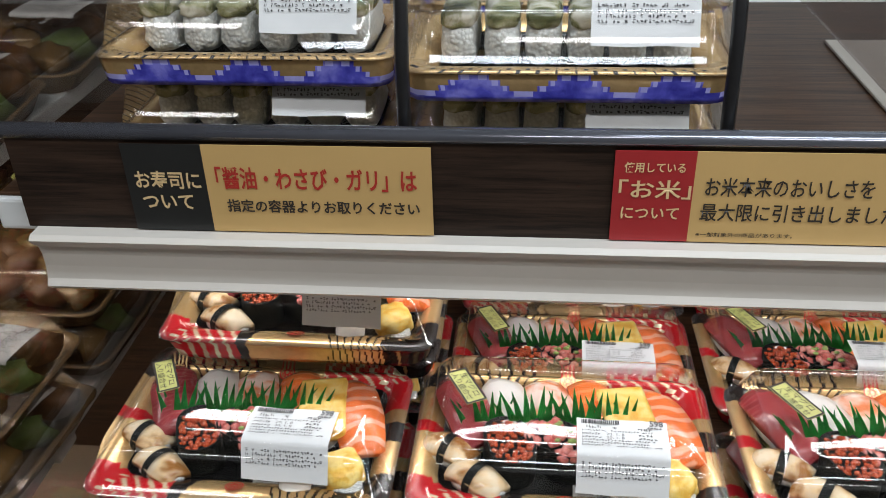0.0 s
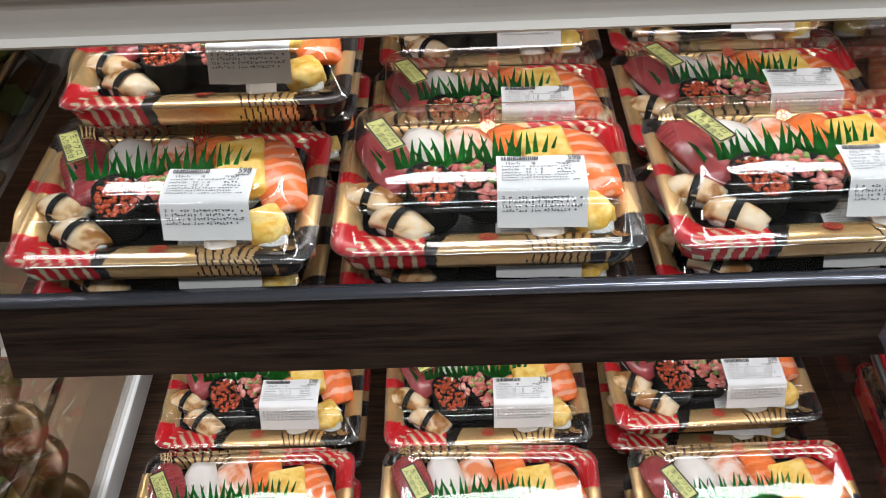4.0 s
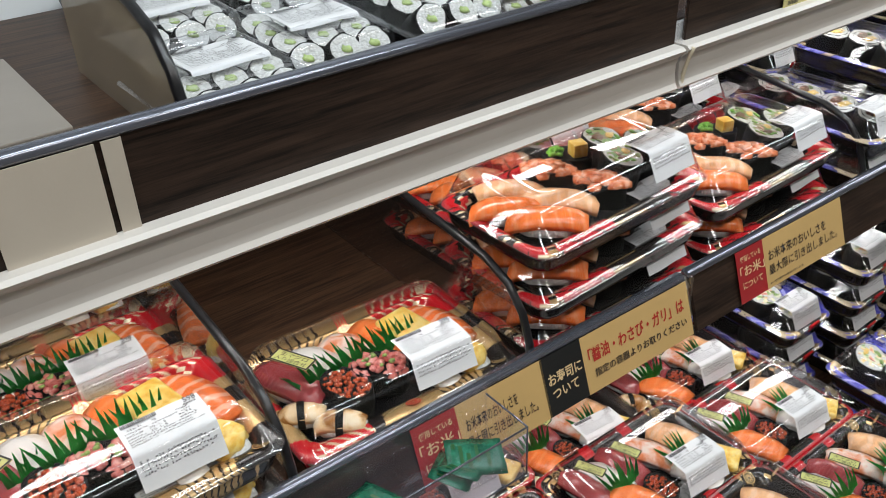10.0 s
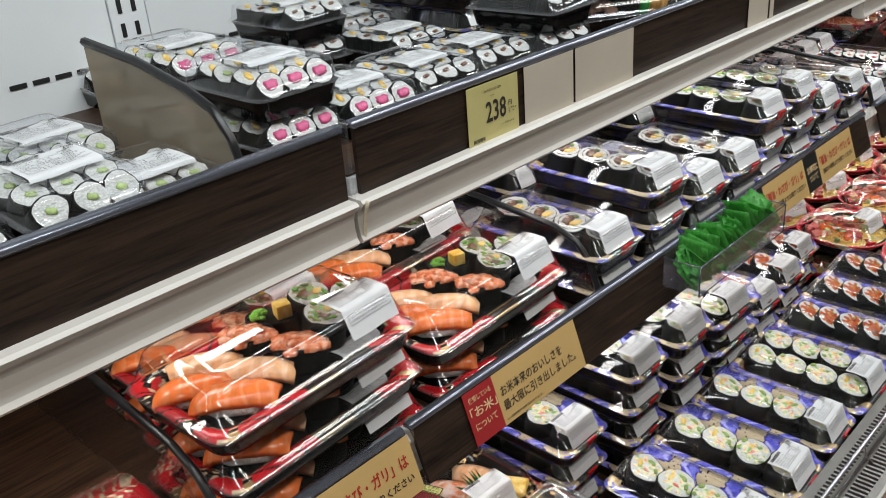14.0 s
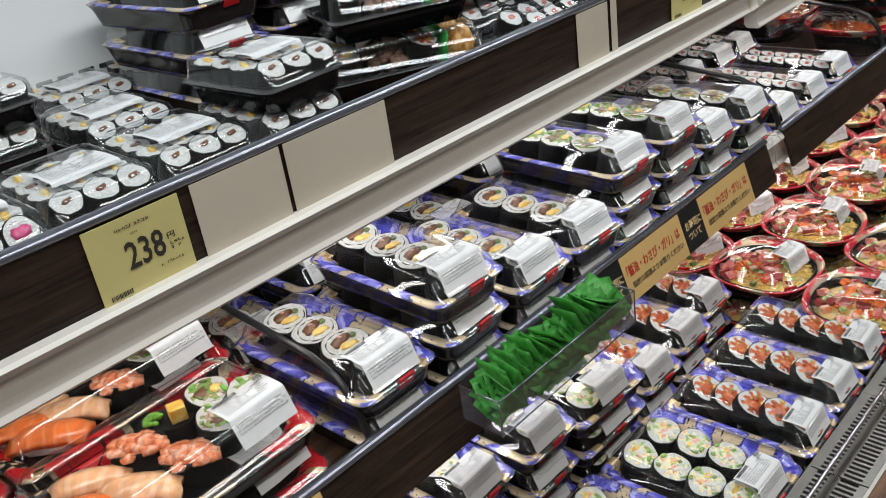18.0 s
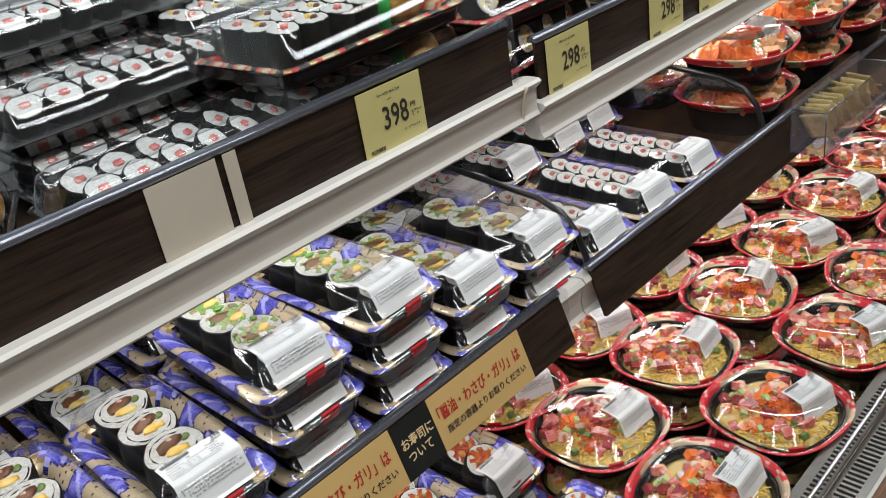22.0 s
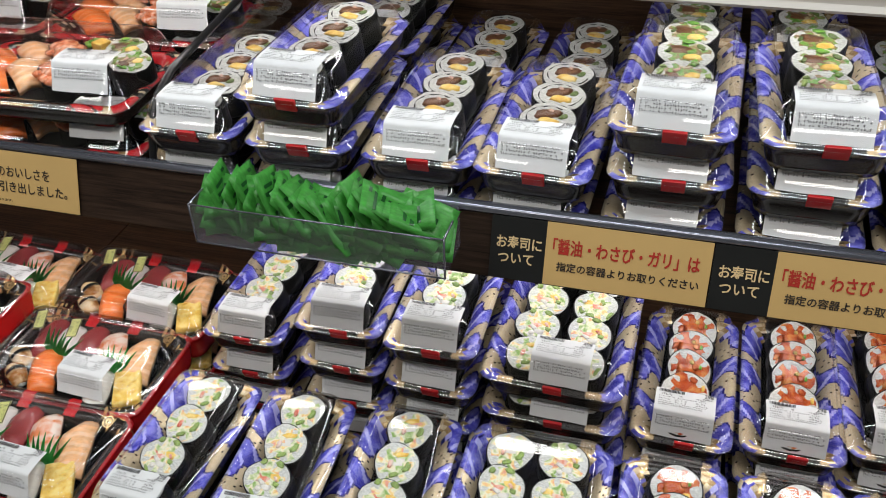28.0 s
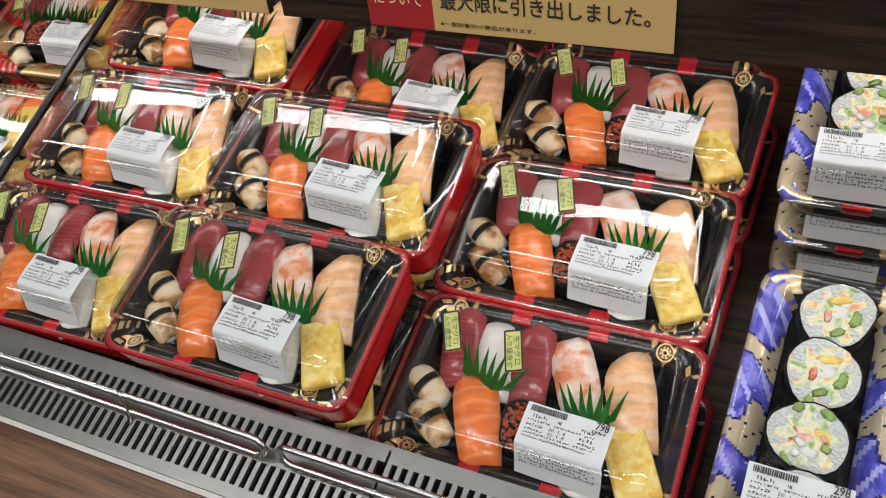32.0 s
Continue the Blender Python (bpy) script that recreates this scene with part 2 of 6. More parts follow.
def rice_mat(name, gap, grain):
    """Cooked rice: short pale grains, shade put into the colour of the gaps."""
    m, nt, b = shader(name)
    v = texco(nt, (1.0, 1.5, 1.0))
    vo = nt.nodes.new("ShaderNodeTexVoronoi")
    vo.inputs["Scale"].default_value = 400
    nt.links.new(v, vo.inputs["Vector"])
    n = noise_tex(nt, v, 90, 3)
    col = mixc(nt, 0.25, ramp(nt, vo.outputs["Distance"], [(0.25, grain), (0.75, gap)]), ramp(nt, n, [(0.35, gap), (0.65, grain)]))
    nt.links.new(col, b.inputs["Base Color"])
    b.inputs["Roughness"].default_value = 0.38
    bn = nt.nodes.new("ShaderNodeBump")
    bn.invert = True
    bn.inputs["Strength"].default_value, bn.inputs["Distance"].default_value = 0.7, 0.0012
    nt.links.new(vo.outputs["Distance"], bn.inputs["Height"])
    nt.links.new(bn.outputs["Normal"], b.inputs["Normal"])
    return m


def leaf_mat(name, c):
    """Thin coloured plastic that also lets light through."""
    m, nt, b = shader(name)
    n = noise_tex(nt, texco(nt, (3, 1, 1)), 120, 3)
    col = ramp(nt, n, [(0.3, tuple(x * 0.65 for x in c)), (0.7, c)])
    tl, mx = nt.nodes.new("ShaderNodeBsdfTranslucent"), nt.nodes.new("ShaderNodeMixShader")
    mx.inputs[0].default_value = 0.45
    nt.links.new(col, b.inputs["Base Color"])
    nt.links.new(col, tl.inputs["Color"])
    b.inputs["Roughness"].default_value = 0.3
    nt.links.new(b.outputs[0], mx.inputs[1])
    nt.links.new(tl.outputs[0], mx.inputs[2])
    nt.links.new(mx.outputs[0], nt.nodes["Material Output"].inputs["Surface"])
    return m


M_RICE = rice_mat("rice", (0.50, 0.51, 0.49), (0.70, 0.71, 0.69))
M_NORI = plain("nori", (0.006, 0.007, 0.006), 0.55, 0, 0.5, 90, 0.6, 0.15)
M_TUNA = banded("tuna", (0.30, 0.045, 0.050), (0.46, 0.16, 0.16), 80, 0.62, 0.2)
M_TUNAPINK = mottled("pink_tuna", [(0.32, (0.50, 0.10, 0.09)), (0.55, (0.64, 0.22, 0.19)), (0.70, (0.76, 0.44, 0.38))], 110, 0.22)
M_SALMON = banded("salmon", (0.86, 0.20, 0.045), (0.92, 0.46, 0.24), 30, 0.72, 0.18, (0.8, 1, 1), 0.5, 0.28)
M_SALMONPALE = banded("pale_salmon", (0.86, 0.47, 0.24), (0.92, 0.74, 0.56), 26, 0.60, 0.2, (0.8, 1, 1), 0.5, 0.32)
M_SALMONMINCE = mottled("minced_salmon", [(0.36, (0.66, 0.16, 0.06)), (0.50, (0.80, 0.28, 0.13)), (0.64, (0.88, 0.50, 0.36))], 160, 0.2, 0.8)
M_SHRIMP = mottled("shrimp", [(0.40, (0.82, 0.68, 0.60)), (0.52, (0.80, 0.46, 0.34)), (0.62, (0.74, 0.24, 0.10))], 75, 0.22)
M_SQUID = plain("squid", (0.76, 0.74, 0.70), 0.2, 0, 0.06, 60, 0.15)
M_EGG = mottled("egg", [(0.34, (0.74, 0.42, 0.05)), (0.48, (0.84, 0.57, 0.12)), (0.62, (0.88, 0.68, 0.24))], 120, 0.4, 0.6)
M_ROE = plain("salmon_roe", (0.42, 0.07, 0.025), 0.10, 0, 0.5, 300, 0.2, 0.7)
M_SHELL = mottled("shellfish", [(0.40, (0.72, 0.60, 0.42)), (0.50, (0.70, 0.50, 0.28)), (0.60, (0.30, 0.13, 0.035))], 38, 0.14)
M_EGGROLL = plain("rolled_egg", (0.60, 0.40, 0.11), 0.45, 0, 0.25, 140, 0.4)
M_HERB = plain("green_filling", (0.13, 0.20, 0.05), 0.45, 0, 0.4, 140, 0.4)
M_LEAF = leaf_mat("green_plastic_leaf", (0.06, 0.60, 0.13))
M_GREEN = plain("lettuce", (0.26, 0.38, 0.10), 0.4, 0, 0.4, 120, 0.4)
M_CUC = plain("cucumber", (0.40, 0.52, 0.19), 0.4, 0, 0.3, 140, 0.3)
M_PINK = plain("pink_pickle", (0.62, 0.08, 0.22), 0.35, 0, 0.3, 140, 0.3)
M_BROWN = plain("simmered_filling", (0.16, 0.065, 0.025), 0.35, 0, 0.4, 140, 0.4)
M_CRAB = plain("crab_stick", (0.64, 0.40, 0.32), 0.4, 0, 0.4, 130, 0.3)
M_INARI = mottled("fried_tofu", [(0.34, (0.30, 0.12, 0.025)), (0.50, (0.52, 0.27, 0.07)), (0.66, (0.66, 0.42, 0.16))], 85, 0.4, 1.0)
M_TAPE = plain("red_tape", (0.42, 0.012, 0.015), 0.25, 0, 0.1, 40, 0.05)
M_STICK = plain("yellow_green_sticker", (0.62, 0.64, 0.22), 0.4, 0, 0.06, 40, 0.05)
M_PACKET = leaf_mat("green_packet_film", (0.12, 0.56, 0.10))
M_PACKETINK = plain("dark_green_packet_print", (0.012, 0.09, 0.02), 0.3, 0, 0.2, 60, 0.1)
M_TEAL = plain("teal_packet_film", (0.016, 0.13, 0.075), 0.2, 0, 0.6, 55, 0.4)
M_GINGER = plain("pale_ginger_packet", (0.50, 0.40, 0.20), 0.25, 0, 0.4, 60, 0.4)
M_REDSIDE = plain("red_tray_plastic", (0.50, 0.012, 0.012), 0.2, 0, 0.1, 30, 0.05)
M_FLANGE = clear("lid_flange_plastic", (0.95, 0.95, 0.95), 0.06, 1.5, 0.03, 0.4, 2.2)
M_LIDEDGE = clear("lid_edge_plastic", (0.97, 0.97, 0.98), 0.04, 1.5, 0.02, 0.08, 1.6)
M_FLOOR = plain("store_floor_tile", (0.42, 0.40, 0.37), 0.3, 0, 0.08, 2, 0.03)
M_CEIL = plain("ceiling_board", (0.70, 0.70, 0.68), 0.8, 0, 0.04, 4, 0.1)
M_WALL = plain("far_wall_paint", (0.45, 0.42, 0.38), 0.7, 0, 0.05, 3, 0.05)
M_FRIED = plain("fried_food", (0.16, 0.075, 0.028), 0.45, 0, 0.5, 50, 0.9)
M_GOLDPLATE = plain("gold_brown_tray", (0.20, 0.12, 0.04), 0.25, 0.2, 0.3, 20, 0.1)
M_BOXCREAM = plain("pale_cardboard", (0.34, 0.26, 0.18), 0.6, 0, 0.1, 10, 0.1)

M_RIMGOLD = plain("gold_tray_film", (0.74, 0.50, 0.23), 0.24, 0.65, 0.22, 30, 0.1)
M_RIMPALE = plain("pale_gold_tray_film", (0.76, 0.62, 0.42), 0.25, 0.4, 0.15, 30, 0.1)
M_RIMRED = plain("red_tray_film", (0.46, 0.012, 0.018), 0.2, 0, 0.15, 30, 0.05)
M_BLUEFILM = mottled("blue_tray_film", [(0.34, (0.045, 0.045, 0.36)), (0.50, (0.10, 0.10, 0.58)), (0.64, (0.24, 0.24, 0.76))], 70, 0.2, 0.5)
M_BLUEDARK = plain("dark_blue_tray_film", (0.02, 0.02, 0.16), 0.2, 0, 0.3, 60, 0.1)
M_BLUEPALE = plain("pale_blue_tray_film", (0.42, 0.42, 0.84), 0.2, 0, 0.15, 60, 0.1)
M_SHRIMPRED = banded("orange_shrimp", (0.84, 0.19, 0.05), (0.90, 0.58, 0.44), 30, 0.60, 0.2, (1.2, 1, 1), 0.5, 0.55)
M_LETTUCE = plain("bright_lettuce", (0.16, 0.42, 0.04), 0.4, 0, 0.4, 120, 0.4)
M_CRABPINK = mottled("pink_crab_stick", [(0.40, (0.80, 0.62, 0.55)), (0.56, (0.78, 0.36, 0.26)), (0.66, (0.74, 0.16, 0.10))], 110, 0.35)
M_KIMCHI = mottled("red_spicy_filling", [(0.36, (0.34, 0.045, 0.012)), (0.52, (0.54, 0.10, 0.02)), (0.66, (0.66, 0.26, 0.08))], 140, 0.2)
M_MEAT = plain("minced_meat", (0.26, 0.15, 0.11), 0.5, 0, 0.35, 140, 0.6)
M_STRIPECARD = print_film("striped_sticker", (0.9, 0.9, 0.9), [(0.0, (0.62, 0.08, 0.30)), (0.42, (0.75, 0.28, 0.04)), (0.50, (0.78, 0.76, 0.70)), (0.54, (0.62, 0.10, 0.28)), (0.60, (0.28, 0.52, 0.08))], 60, (1.6, 0.3, 1), 0.0, 0.4, 0.0)
M_YELLOWCARD = print_film("yellow_and_white_sticker", (0.9, 0.9, 0.9), [(0.0, (0.78, 0.76, 0.72)), (0.46, (0.74, 0.56, 0.04)), (0.52, (0.78, 0.76, 0.72)), (0.60, (0.42, 0.04, 0.04))], 130, (1, 1, 1), 0.0, 0.4, 0.0)
M_RIMBLACK = plain("black_tray_film", (0.015, 0.012, 0.011), 0.18, 0, 0.3, 40, 0.05)
M_BOWLRED = plain("bright_red_bowl_film", (0.62, 0.035, 0.05), 0.22, 0, 0.2, 40, 0.05)
M_RIMPINK = plain("pink_flower_film", (0.78, 0.42, 0.40), 0.2, 0, 0.2, 40, 0.05)

# ---- building helpers ----
rng = random.Random(7)


def mesh_of(name, bm, *mats, smooth=True):
    me = bpy.data.meshes.new(name)
    bm.to_mesh(me)
    bm.free()
    for m in mats:
        me.materials.append(m)
    if smooth:
        me.shade_smooth()
    return me


def part(name, bm, material, parent=None, label="", at=None, smooth=True):
    """Links a bmesh (or a finished mesh) as one mesh object under a thing or a part."""
    if isinstance(bm, bmesh.types.BMesh):
        mats = material if isinstance(material, tuple) else (material,)
        bm = mesh_of(name, bm, *mats, smooth=smooth)
    ob = new(name, bm)
    ob.parent = parent
    if at is not None:
        ob.matrix_basis = at
    if label:
        ob["label"] = label
    return ob


def thing(name, label, category, group="", at=None, kind=""):
    ob = tagged(new(name), label, category, group, kind)
    ob.empty_display_size = 0.02
    if at is not None:
        ob.matrix_basis = at
    return ob


def box(x0, x1, y0, y1, z0, z1, bev=0.0, bm=None):
    bm = bm or bmesh.new()
    vs = bmesh.ops.create_cube(bm, size=1.0)["verts"]
    bmesh.ops.scale(bm, vec=(x1 - x0, y1 - y0, z1 - z0), verts=vs)
    bmesh.ops.translate(bm, vec=((x0 + x1) / 2, (y0 + y1) / 2, (z0 + z1) / 2), verts=vs)
    if bev:
        es = list({e for v in vs for e in v.link_edges})
        bmesh.ops.bevel(bm, geom=es, offset=bev, segments=2, affect="EDGES", profile=0.6)
    return bm


def ring(w, d, r, z, n=4, cx=0.0, cy=0.0):
    """A rounded rectangle, as points round its edge."""
    r = min(r, w / 2 - 1e-4, d / 2 - 1e-4)
    pts = []
    for sx, sy, a0 in ((1, -1, -90), (1, 1, 0), (-1, 1, 90), (-1, -1, 180)):
        for i in range(n + 1):
            a = radians(a0 + 90 * i / n)
            pts.append((cx + sx * (w / 2 - r) + r * math.cos(a), cy + sy * (d / 2 - r) + r * math.sin(a), z))
    return pts


def loft(rings, cap0=True, cap1=True, closed=True, bm=None, mat_of=None):
    bm = bm or bmesh.new()
    vs = [[bm.verts.new(p) for p in r] for r in rings]
    for k, (a, b) in enumerate(zip(vs, vs[1:])):
        n = len(a)
        for i in range(n if closed else n - 1):
            f = bm.faces.new((a[i], a[(i + 1) % n], b[(i + 1) % n], b[i]))
            if mat_of:
                f.material_index = mat_of(k)
    if cap0:
        f = bm.faces.new(vs[0][::-1])
        if mat_of:
            f.material_index = mat_of(0)
    if cap1:
        f = bm.faces.new(vs[-1])
        if mat_of:
            f.material_index = mat_of(len(vs) - 2)
    return bm


def sweep(profile, x0, x1):
    """A (y, z) profile drawn out along x."""
    return loft([[(x0, y, z) for y, z in profile], [(x1, y, z) for y, z in profile]])


def blob(w, d, h, seed=0, rough=0.12, sub=2, square=0.0, bm=None, at=(0, 0, 0), turn=0.0):
    """A rounded, uneven lump w x d x h that stands on z = 0."""
    bm = bm or bmesh.new()
    vs = bmesh.ops.create_icosphere(bm, subdivisions=sub, radius=1.0)["verts"]
    c, s = math.cos(turn), math.sin(turn)
    for v in vs:
        p = v.co.copy()
        if square:
            k = max(abs(p.x), abs(p.y), abs(p.z))
            p = p.lerp(p / k * 0.86, square)
        p *= 1 + rough * noise.noise(p * 1.9 + Vector((seed * 3.1, seed * 1.7, seed)))
        q = Vector((p.x * w / 2, p.y * d / 2, (p.z + 1) * h / 2))
        v.co = Vector((q.x * c - q.y * s, q.x * s + q.y * c, q.z)) + Vector(at)
    return bm


def tube(points, r, n=6, bm=None):
    """A round bar along a line of points."""
    bm = bm or bmesh.new()
    rows = []
    for i, p in enumerate(points):
        p = Vector(p)
        t = (Vector(points[min(i + 1, len(points) - 1)]) - Vector(points[max(i - 1, 0)])).normalized()
        u = t.cross(Vector((0, 0, 1)))
        u = u.normalized() if u.length > 1e-4 else Vector((1, 0, 0))
        w = t.cross(u)
        rows.append([p + r * (math.cos(2 * math.pi * k / n) * u + math.sin(2 * math.pi * k / n) * w) for k in range(n)])
    return loft(rows, bm=bm)


def text_mesh(body, size, material, bold=0.0):
    """Letters as a flat mesh in the xy plane, from the lower left corner."""
    cu = bpy.data.curves.new("letters", "FONT")
    cu.body, cu.size, cu.offset, cu.resolution_u = body, size, bold, 2
    ob = bpy.data.objects.new("letters", cu)
    scene.collection.objects.link(ob)
    dg = bpy.context.evaluated_depsgraph_get()
    dg.update()
    me = bpy.data.meshes.new_from_object(ob.evaluated_get(dg))
    bpy.data.objects.remove(ob)
    me.materials.clear()
    me.materials.append(material)
    return me


def fitted(me, x0, x1, z0, z1):
    """Moves a letter mesh so that it fills the box from x0, z0 to x1, z1, standing upright and facing -y."""
    co = np.array([v.co for v in me.vertices])
    lo, hi = co.min(0), co.max(0)
    for v in me.vertices:
        v.co = (x0 + (v.co.x - lo[0]) / (hi[0] - lo[0]) * (x1 - x0), 0, z0 + (v.co.y - lo[1]) / (hi[1] - lo[1]) * (z1 - z0))
    return me


# ---- packed food: shared meshes ----
def label_sheet(w=0.056, flat=0.034, drop=0.014, curve=0.004, n=4):
    """A label that lies on a lid and bends over its front edge. Origin at the bend."""
    prof = [(flat, 0.0), (flat * 0.5, 0.0006), (0.004, 0.0)] + [(-curve * math.sin(a), -curve * (1 - math.cos(a))) for a in (0.5, 1.0, 1.4)]
    if drop:
        prof += [(-curve - drop * 0.22, -curve - drop * 0.5), (-curve - drop * 0.46, -curve - drop)]
    bm = bmesh.new()
    rows = [[bm.verts.new((x, y, z + 0.0004 * math.sin(x * 160))) for x in np.linspace(-w / 2, w / 2, n)] for y, z in prof]
    for a, b in zip(rows, rows[1:]):
        for i in range(n - 1):
            bm.faces.new((a[i], a[i + 1], b[i + 1], b[i])[::-1])
    return bm


def bars_on(bm, x0, x1, y, h, z, seed, gap=0.35, wmin=0.0012, wmax=0.005):
    r = random.Random(seed)
    x = x0
    while x < x1:
        w = min(r.uniform(wmin, wmax), x1 - x)
        vs = [bm.verts.new(p) for p in ((x, y, z), (x + w, y, z), (x + w, y + h, z), (x, y + h, z))]
        bm.faces.new(vs)
        x += w + r.uniform(0.3, 1.0) * gap * wmax


def glyphs_on(bm, x0, x1, y, h, put, seed, skip=0.12, thick=0.23):
    """A row of unreadable small characters: each one a few short strokes."""
    r = random.Random(seed)
    x = x0
    while x < x1 - h:
        if r.random() > skip:
            for _ in range(3):
                if r.random() < 0.55:
                    a, b = x + r.uniform(0, 0.25) * h, y + r.uniform(0, 0.85) * h
                    w, k = h * r.uniform(0.4, 0.8), h * thick
                else:
                    a, b = x + r.uniform(0, 0.75) * h, y + r.uniform(0, 0.3) * h
                    w, k = h * thick, h * r.uniform(0.4, 0.8)
                bm.faces.new([bm.verts.new(put(px, py)) for px, py in ((a, b), (a + w, b), (a + w, b + k), (a, b + k))])
        x += h * r.uniform(1.0, 1.2) if r.random() > 0.07 else h * 2.2


def label_ink(w=0.056, flat=0.026, drop=0.022, curve=0.004):
    """Bar code, a name, two dates and rows of small print lying on the label."""
    bm = bmesh.new()
    x0, x1, z = -w / 2 + 0.003, w / 2 - 0.003, 0.0010

    def lie(px, py):
        return (px, py, z)

    def hang(px, py):
        t = -py / max(drop, 1e-6)
        return (px, -curve - drop * 0.46 * t - 0.0009, -curve + py)

    top = flat
    bars_on(bm, x0, x0 + w * 0.42, top - 0.0055, 0.0040, z, 3, 0.5, 0.0004, 0.0011)
    glyphs_on(bm, x1 - w * 0.17, x1, top - 0.0082, 0.0018, lie, 4, 0.0, 0.34)
    glyphs_on(bm, x0 + 0.003, x0 + w * 0.50, top - 0.0098, 0.0030, lie, 5, 0.12, 0.17)
    glyphs_on(bm, x0 + w * 0.62, x1 - 0.004, top - 0.0102, 0.0030, lie, 25, 0.2, 0.17)
    glyphs_on(bm, x0, x1 - w * 0.10, top - 0.0124, 0.0016, lie, 6)
    for k in range(2):
        y = top - 0.0154 - 0.0030 * k
        glyphs_on(bm, x0, x0 + w * 0.22, y, 0.0018, lie, 15 + k, 0.0)
        glyphs_on(bm, x0 + w * 0.62, x0 + w * 0.84, y, 0.0021, lie, 35 + k, 0.1)
        me = text_mesh("20. 1. 8", 0.0030, M_INK)
        co = np.array([v.co for v in me.vertices])
        n0 = len(bm.verts)
        bm.from_mesh(me)
        bm.verts.ensure_lookup_table()
        for v in bm.verts[n0:]:
            v.co = (x0 + w * 0.27 + (v.co.x - co[:, 0].min()) * 1.25, y + v.co.y - co[:, 1].min(), z)
    y, k = top - 0.0208, 7
    while y > 0.0012:
        glyphs_on(bm, x0, x1 - 0.004 * (k % 3), y, 0.0016, lie, k)
        y -= 0.0023
        k += 1
    y = -0.0008
    while y > -drop * 0.46 and drop > 0.005:
        glyphs_on(bm, x0, x1 - 0.003 * (k % 2), y - 0.0018, 0.0018, hang, k, 0.06)
        y -= 0.0025
        k += 1
    return bm


def label_mesh(flat, drop):
    return mesh_of("label", label_sheet(0.056, flat, drop), M_LABEL), mesh_of("label_print", label_ink(0.056, flat, drop), M_INKGREY, smooth=False), flat


LABELS = {"tall": label_mesh(0.028, 0.020), "long": label_mesh(0.025, 0.021), "flat": label_mesh(0.036, 0.0)}
INK_PRICE = {}


def price_mesh(p):
    if p not in INK_PRICE:
        me = text_mesh(p, 0.0072, M_INK, 0.00012)
        co = np.array([v.co for v in me.vertices])
        for v in me.vertices:
            v.co = ((v.co.x - co[:, 0].max()) * 0.8 + 0.0255, v.co.y - co[:, 1].min() - 0.0058, 0.0012)
        INK_PRICE[p] = me
    return INK_PRICE[p]


for figures in ("598", "798", "498", "398", "298", "238", "228"):
    price_mesh(figures)


def add_label(parent, price, at, long=False, flat=False, tall=False):
    sheet, ink, depth = LABELS["tall" if tall else "flat" if flat else "long"]
    lab = part("label", sheet, None, parent, "white printed price label", at)
    part("print", ink, None, lab, "rows of small dark print and a bar code")["kind"] = "stuff"
    part("price", price_mesh(price), None, lab, "black price figures " + price, pose(0, depth, 0))
    return lab


def fine_ring(w, d, r, z, step=0.0028, ribs=0.0, cy=0.0):
    """A rounded rectangle with many points along its sides; with ribs it is fluted."""
    r = min(r, w / 2 - 1e-4, d / 2 - 1e-4)
    nx, ny = max(4, int(0.17 / step)), max(4, int(0.11 / step))
    pts = []
    for sx, sy, a0, ex, ey, m in ((1, -1, -90, 1, 1, ny), (1, 1, 0, -1, 1, nx), (-1, 1, 90, -1, -1, ny), (-1, -1, 180, 1, -1, nx)):
        c = (sx * (w / 2 - r), sy * (d / 2 - r))
        arc = [(c[0] + r * math.cos(radians(a0 + 30 * i)), c[1] + r * math.sin(radians(a0 + 30 * i))) for i in range(4)]
        pts += arc
        e = (ex * (w / 2 - r), ey * (d / 2 - r))
        end = (e[0] + r * math.cos(radians(a0 + 90)), e[1] + r * math.sin(radians(a0 + 90)))
        pts += [(arc[-1][0] + (end[0] - arc[-1][0]) * i / m, arc[-1][1] + (end[1] - arc[-1][1]) * i / m) for i in range(1, m)]
    return [(x * (1 - ribs * (i % 2)), cy + y * (1 - ribs * (i % 2)), z) for i, (x, y) in enumerate(pts)]


# printed trays: each colour patch of the rim is a group of faces
def disc_on(bm, x, y, z, r, slope, index, n=16):
    """A small round crest on a sloping rim."""
    bm.faces.new([bm.verts.new((x + r * math.cos(a), y + r * math.sin(a), z + r * math.sin(a) * slope)) for a in (2 * math.pi * i / n for i in range(n))]).material_index = index


def paint_gold(side, s, v, r):
    """Gold ground, a red and gold fan, black ribs, and black corners."""
    if side == "front":
        if s < 0.30:
            return "r" if (s * 22 + v * 1.8) % 1 < 0.66 else "p"
        if s < 0.335 + 0.05 * v:
            return "k"
        if s < 0.62:
            return "g"
        if s < 0.82:
            return "k" if (s * 34 - (v - 0.5) * (s - 0.72) * 18) % 1 < 0.26 else "g"
        return "g" if abs(math.sin(s * 70) * math.sin(v * 7 + s * 9)) > 0.93 else "k"
    if side == "back":
        if s < 0.14:
            return "k"
        if s < 0.42:
            return "k" if (s * 30 + (v - 0.5) * (s - 0.28) * 16) % 1 < 0.28 else "g"
        if s < 0.66:
            return "g"
        return "r" if (s * 19 - v * 1.4) % 1 < 0.74 else "p"
    if side == "left":
        return "r" if s < 0.22 else "g" if s < 0.52 else "r" if s < 0.60 else "k" if s > 0.86 else "g"
    return "k" if s < 0.24 else "g" if s < 0.46 else "k" if s < 0.60 else "g" if s < 0.70 else "r"


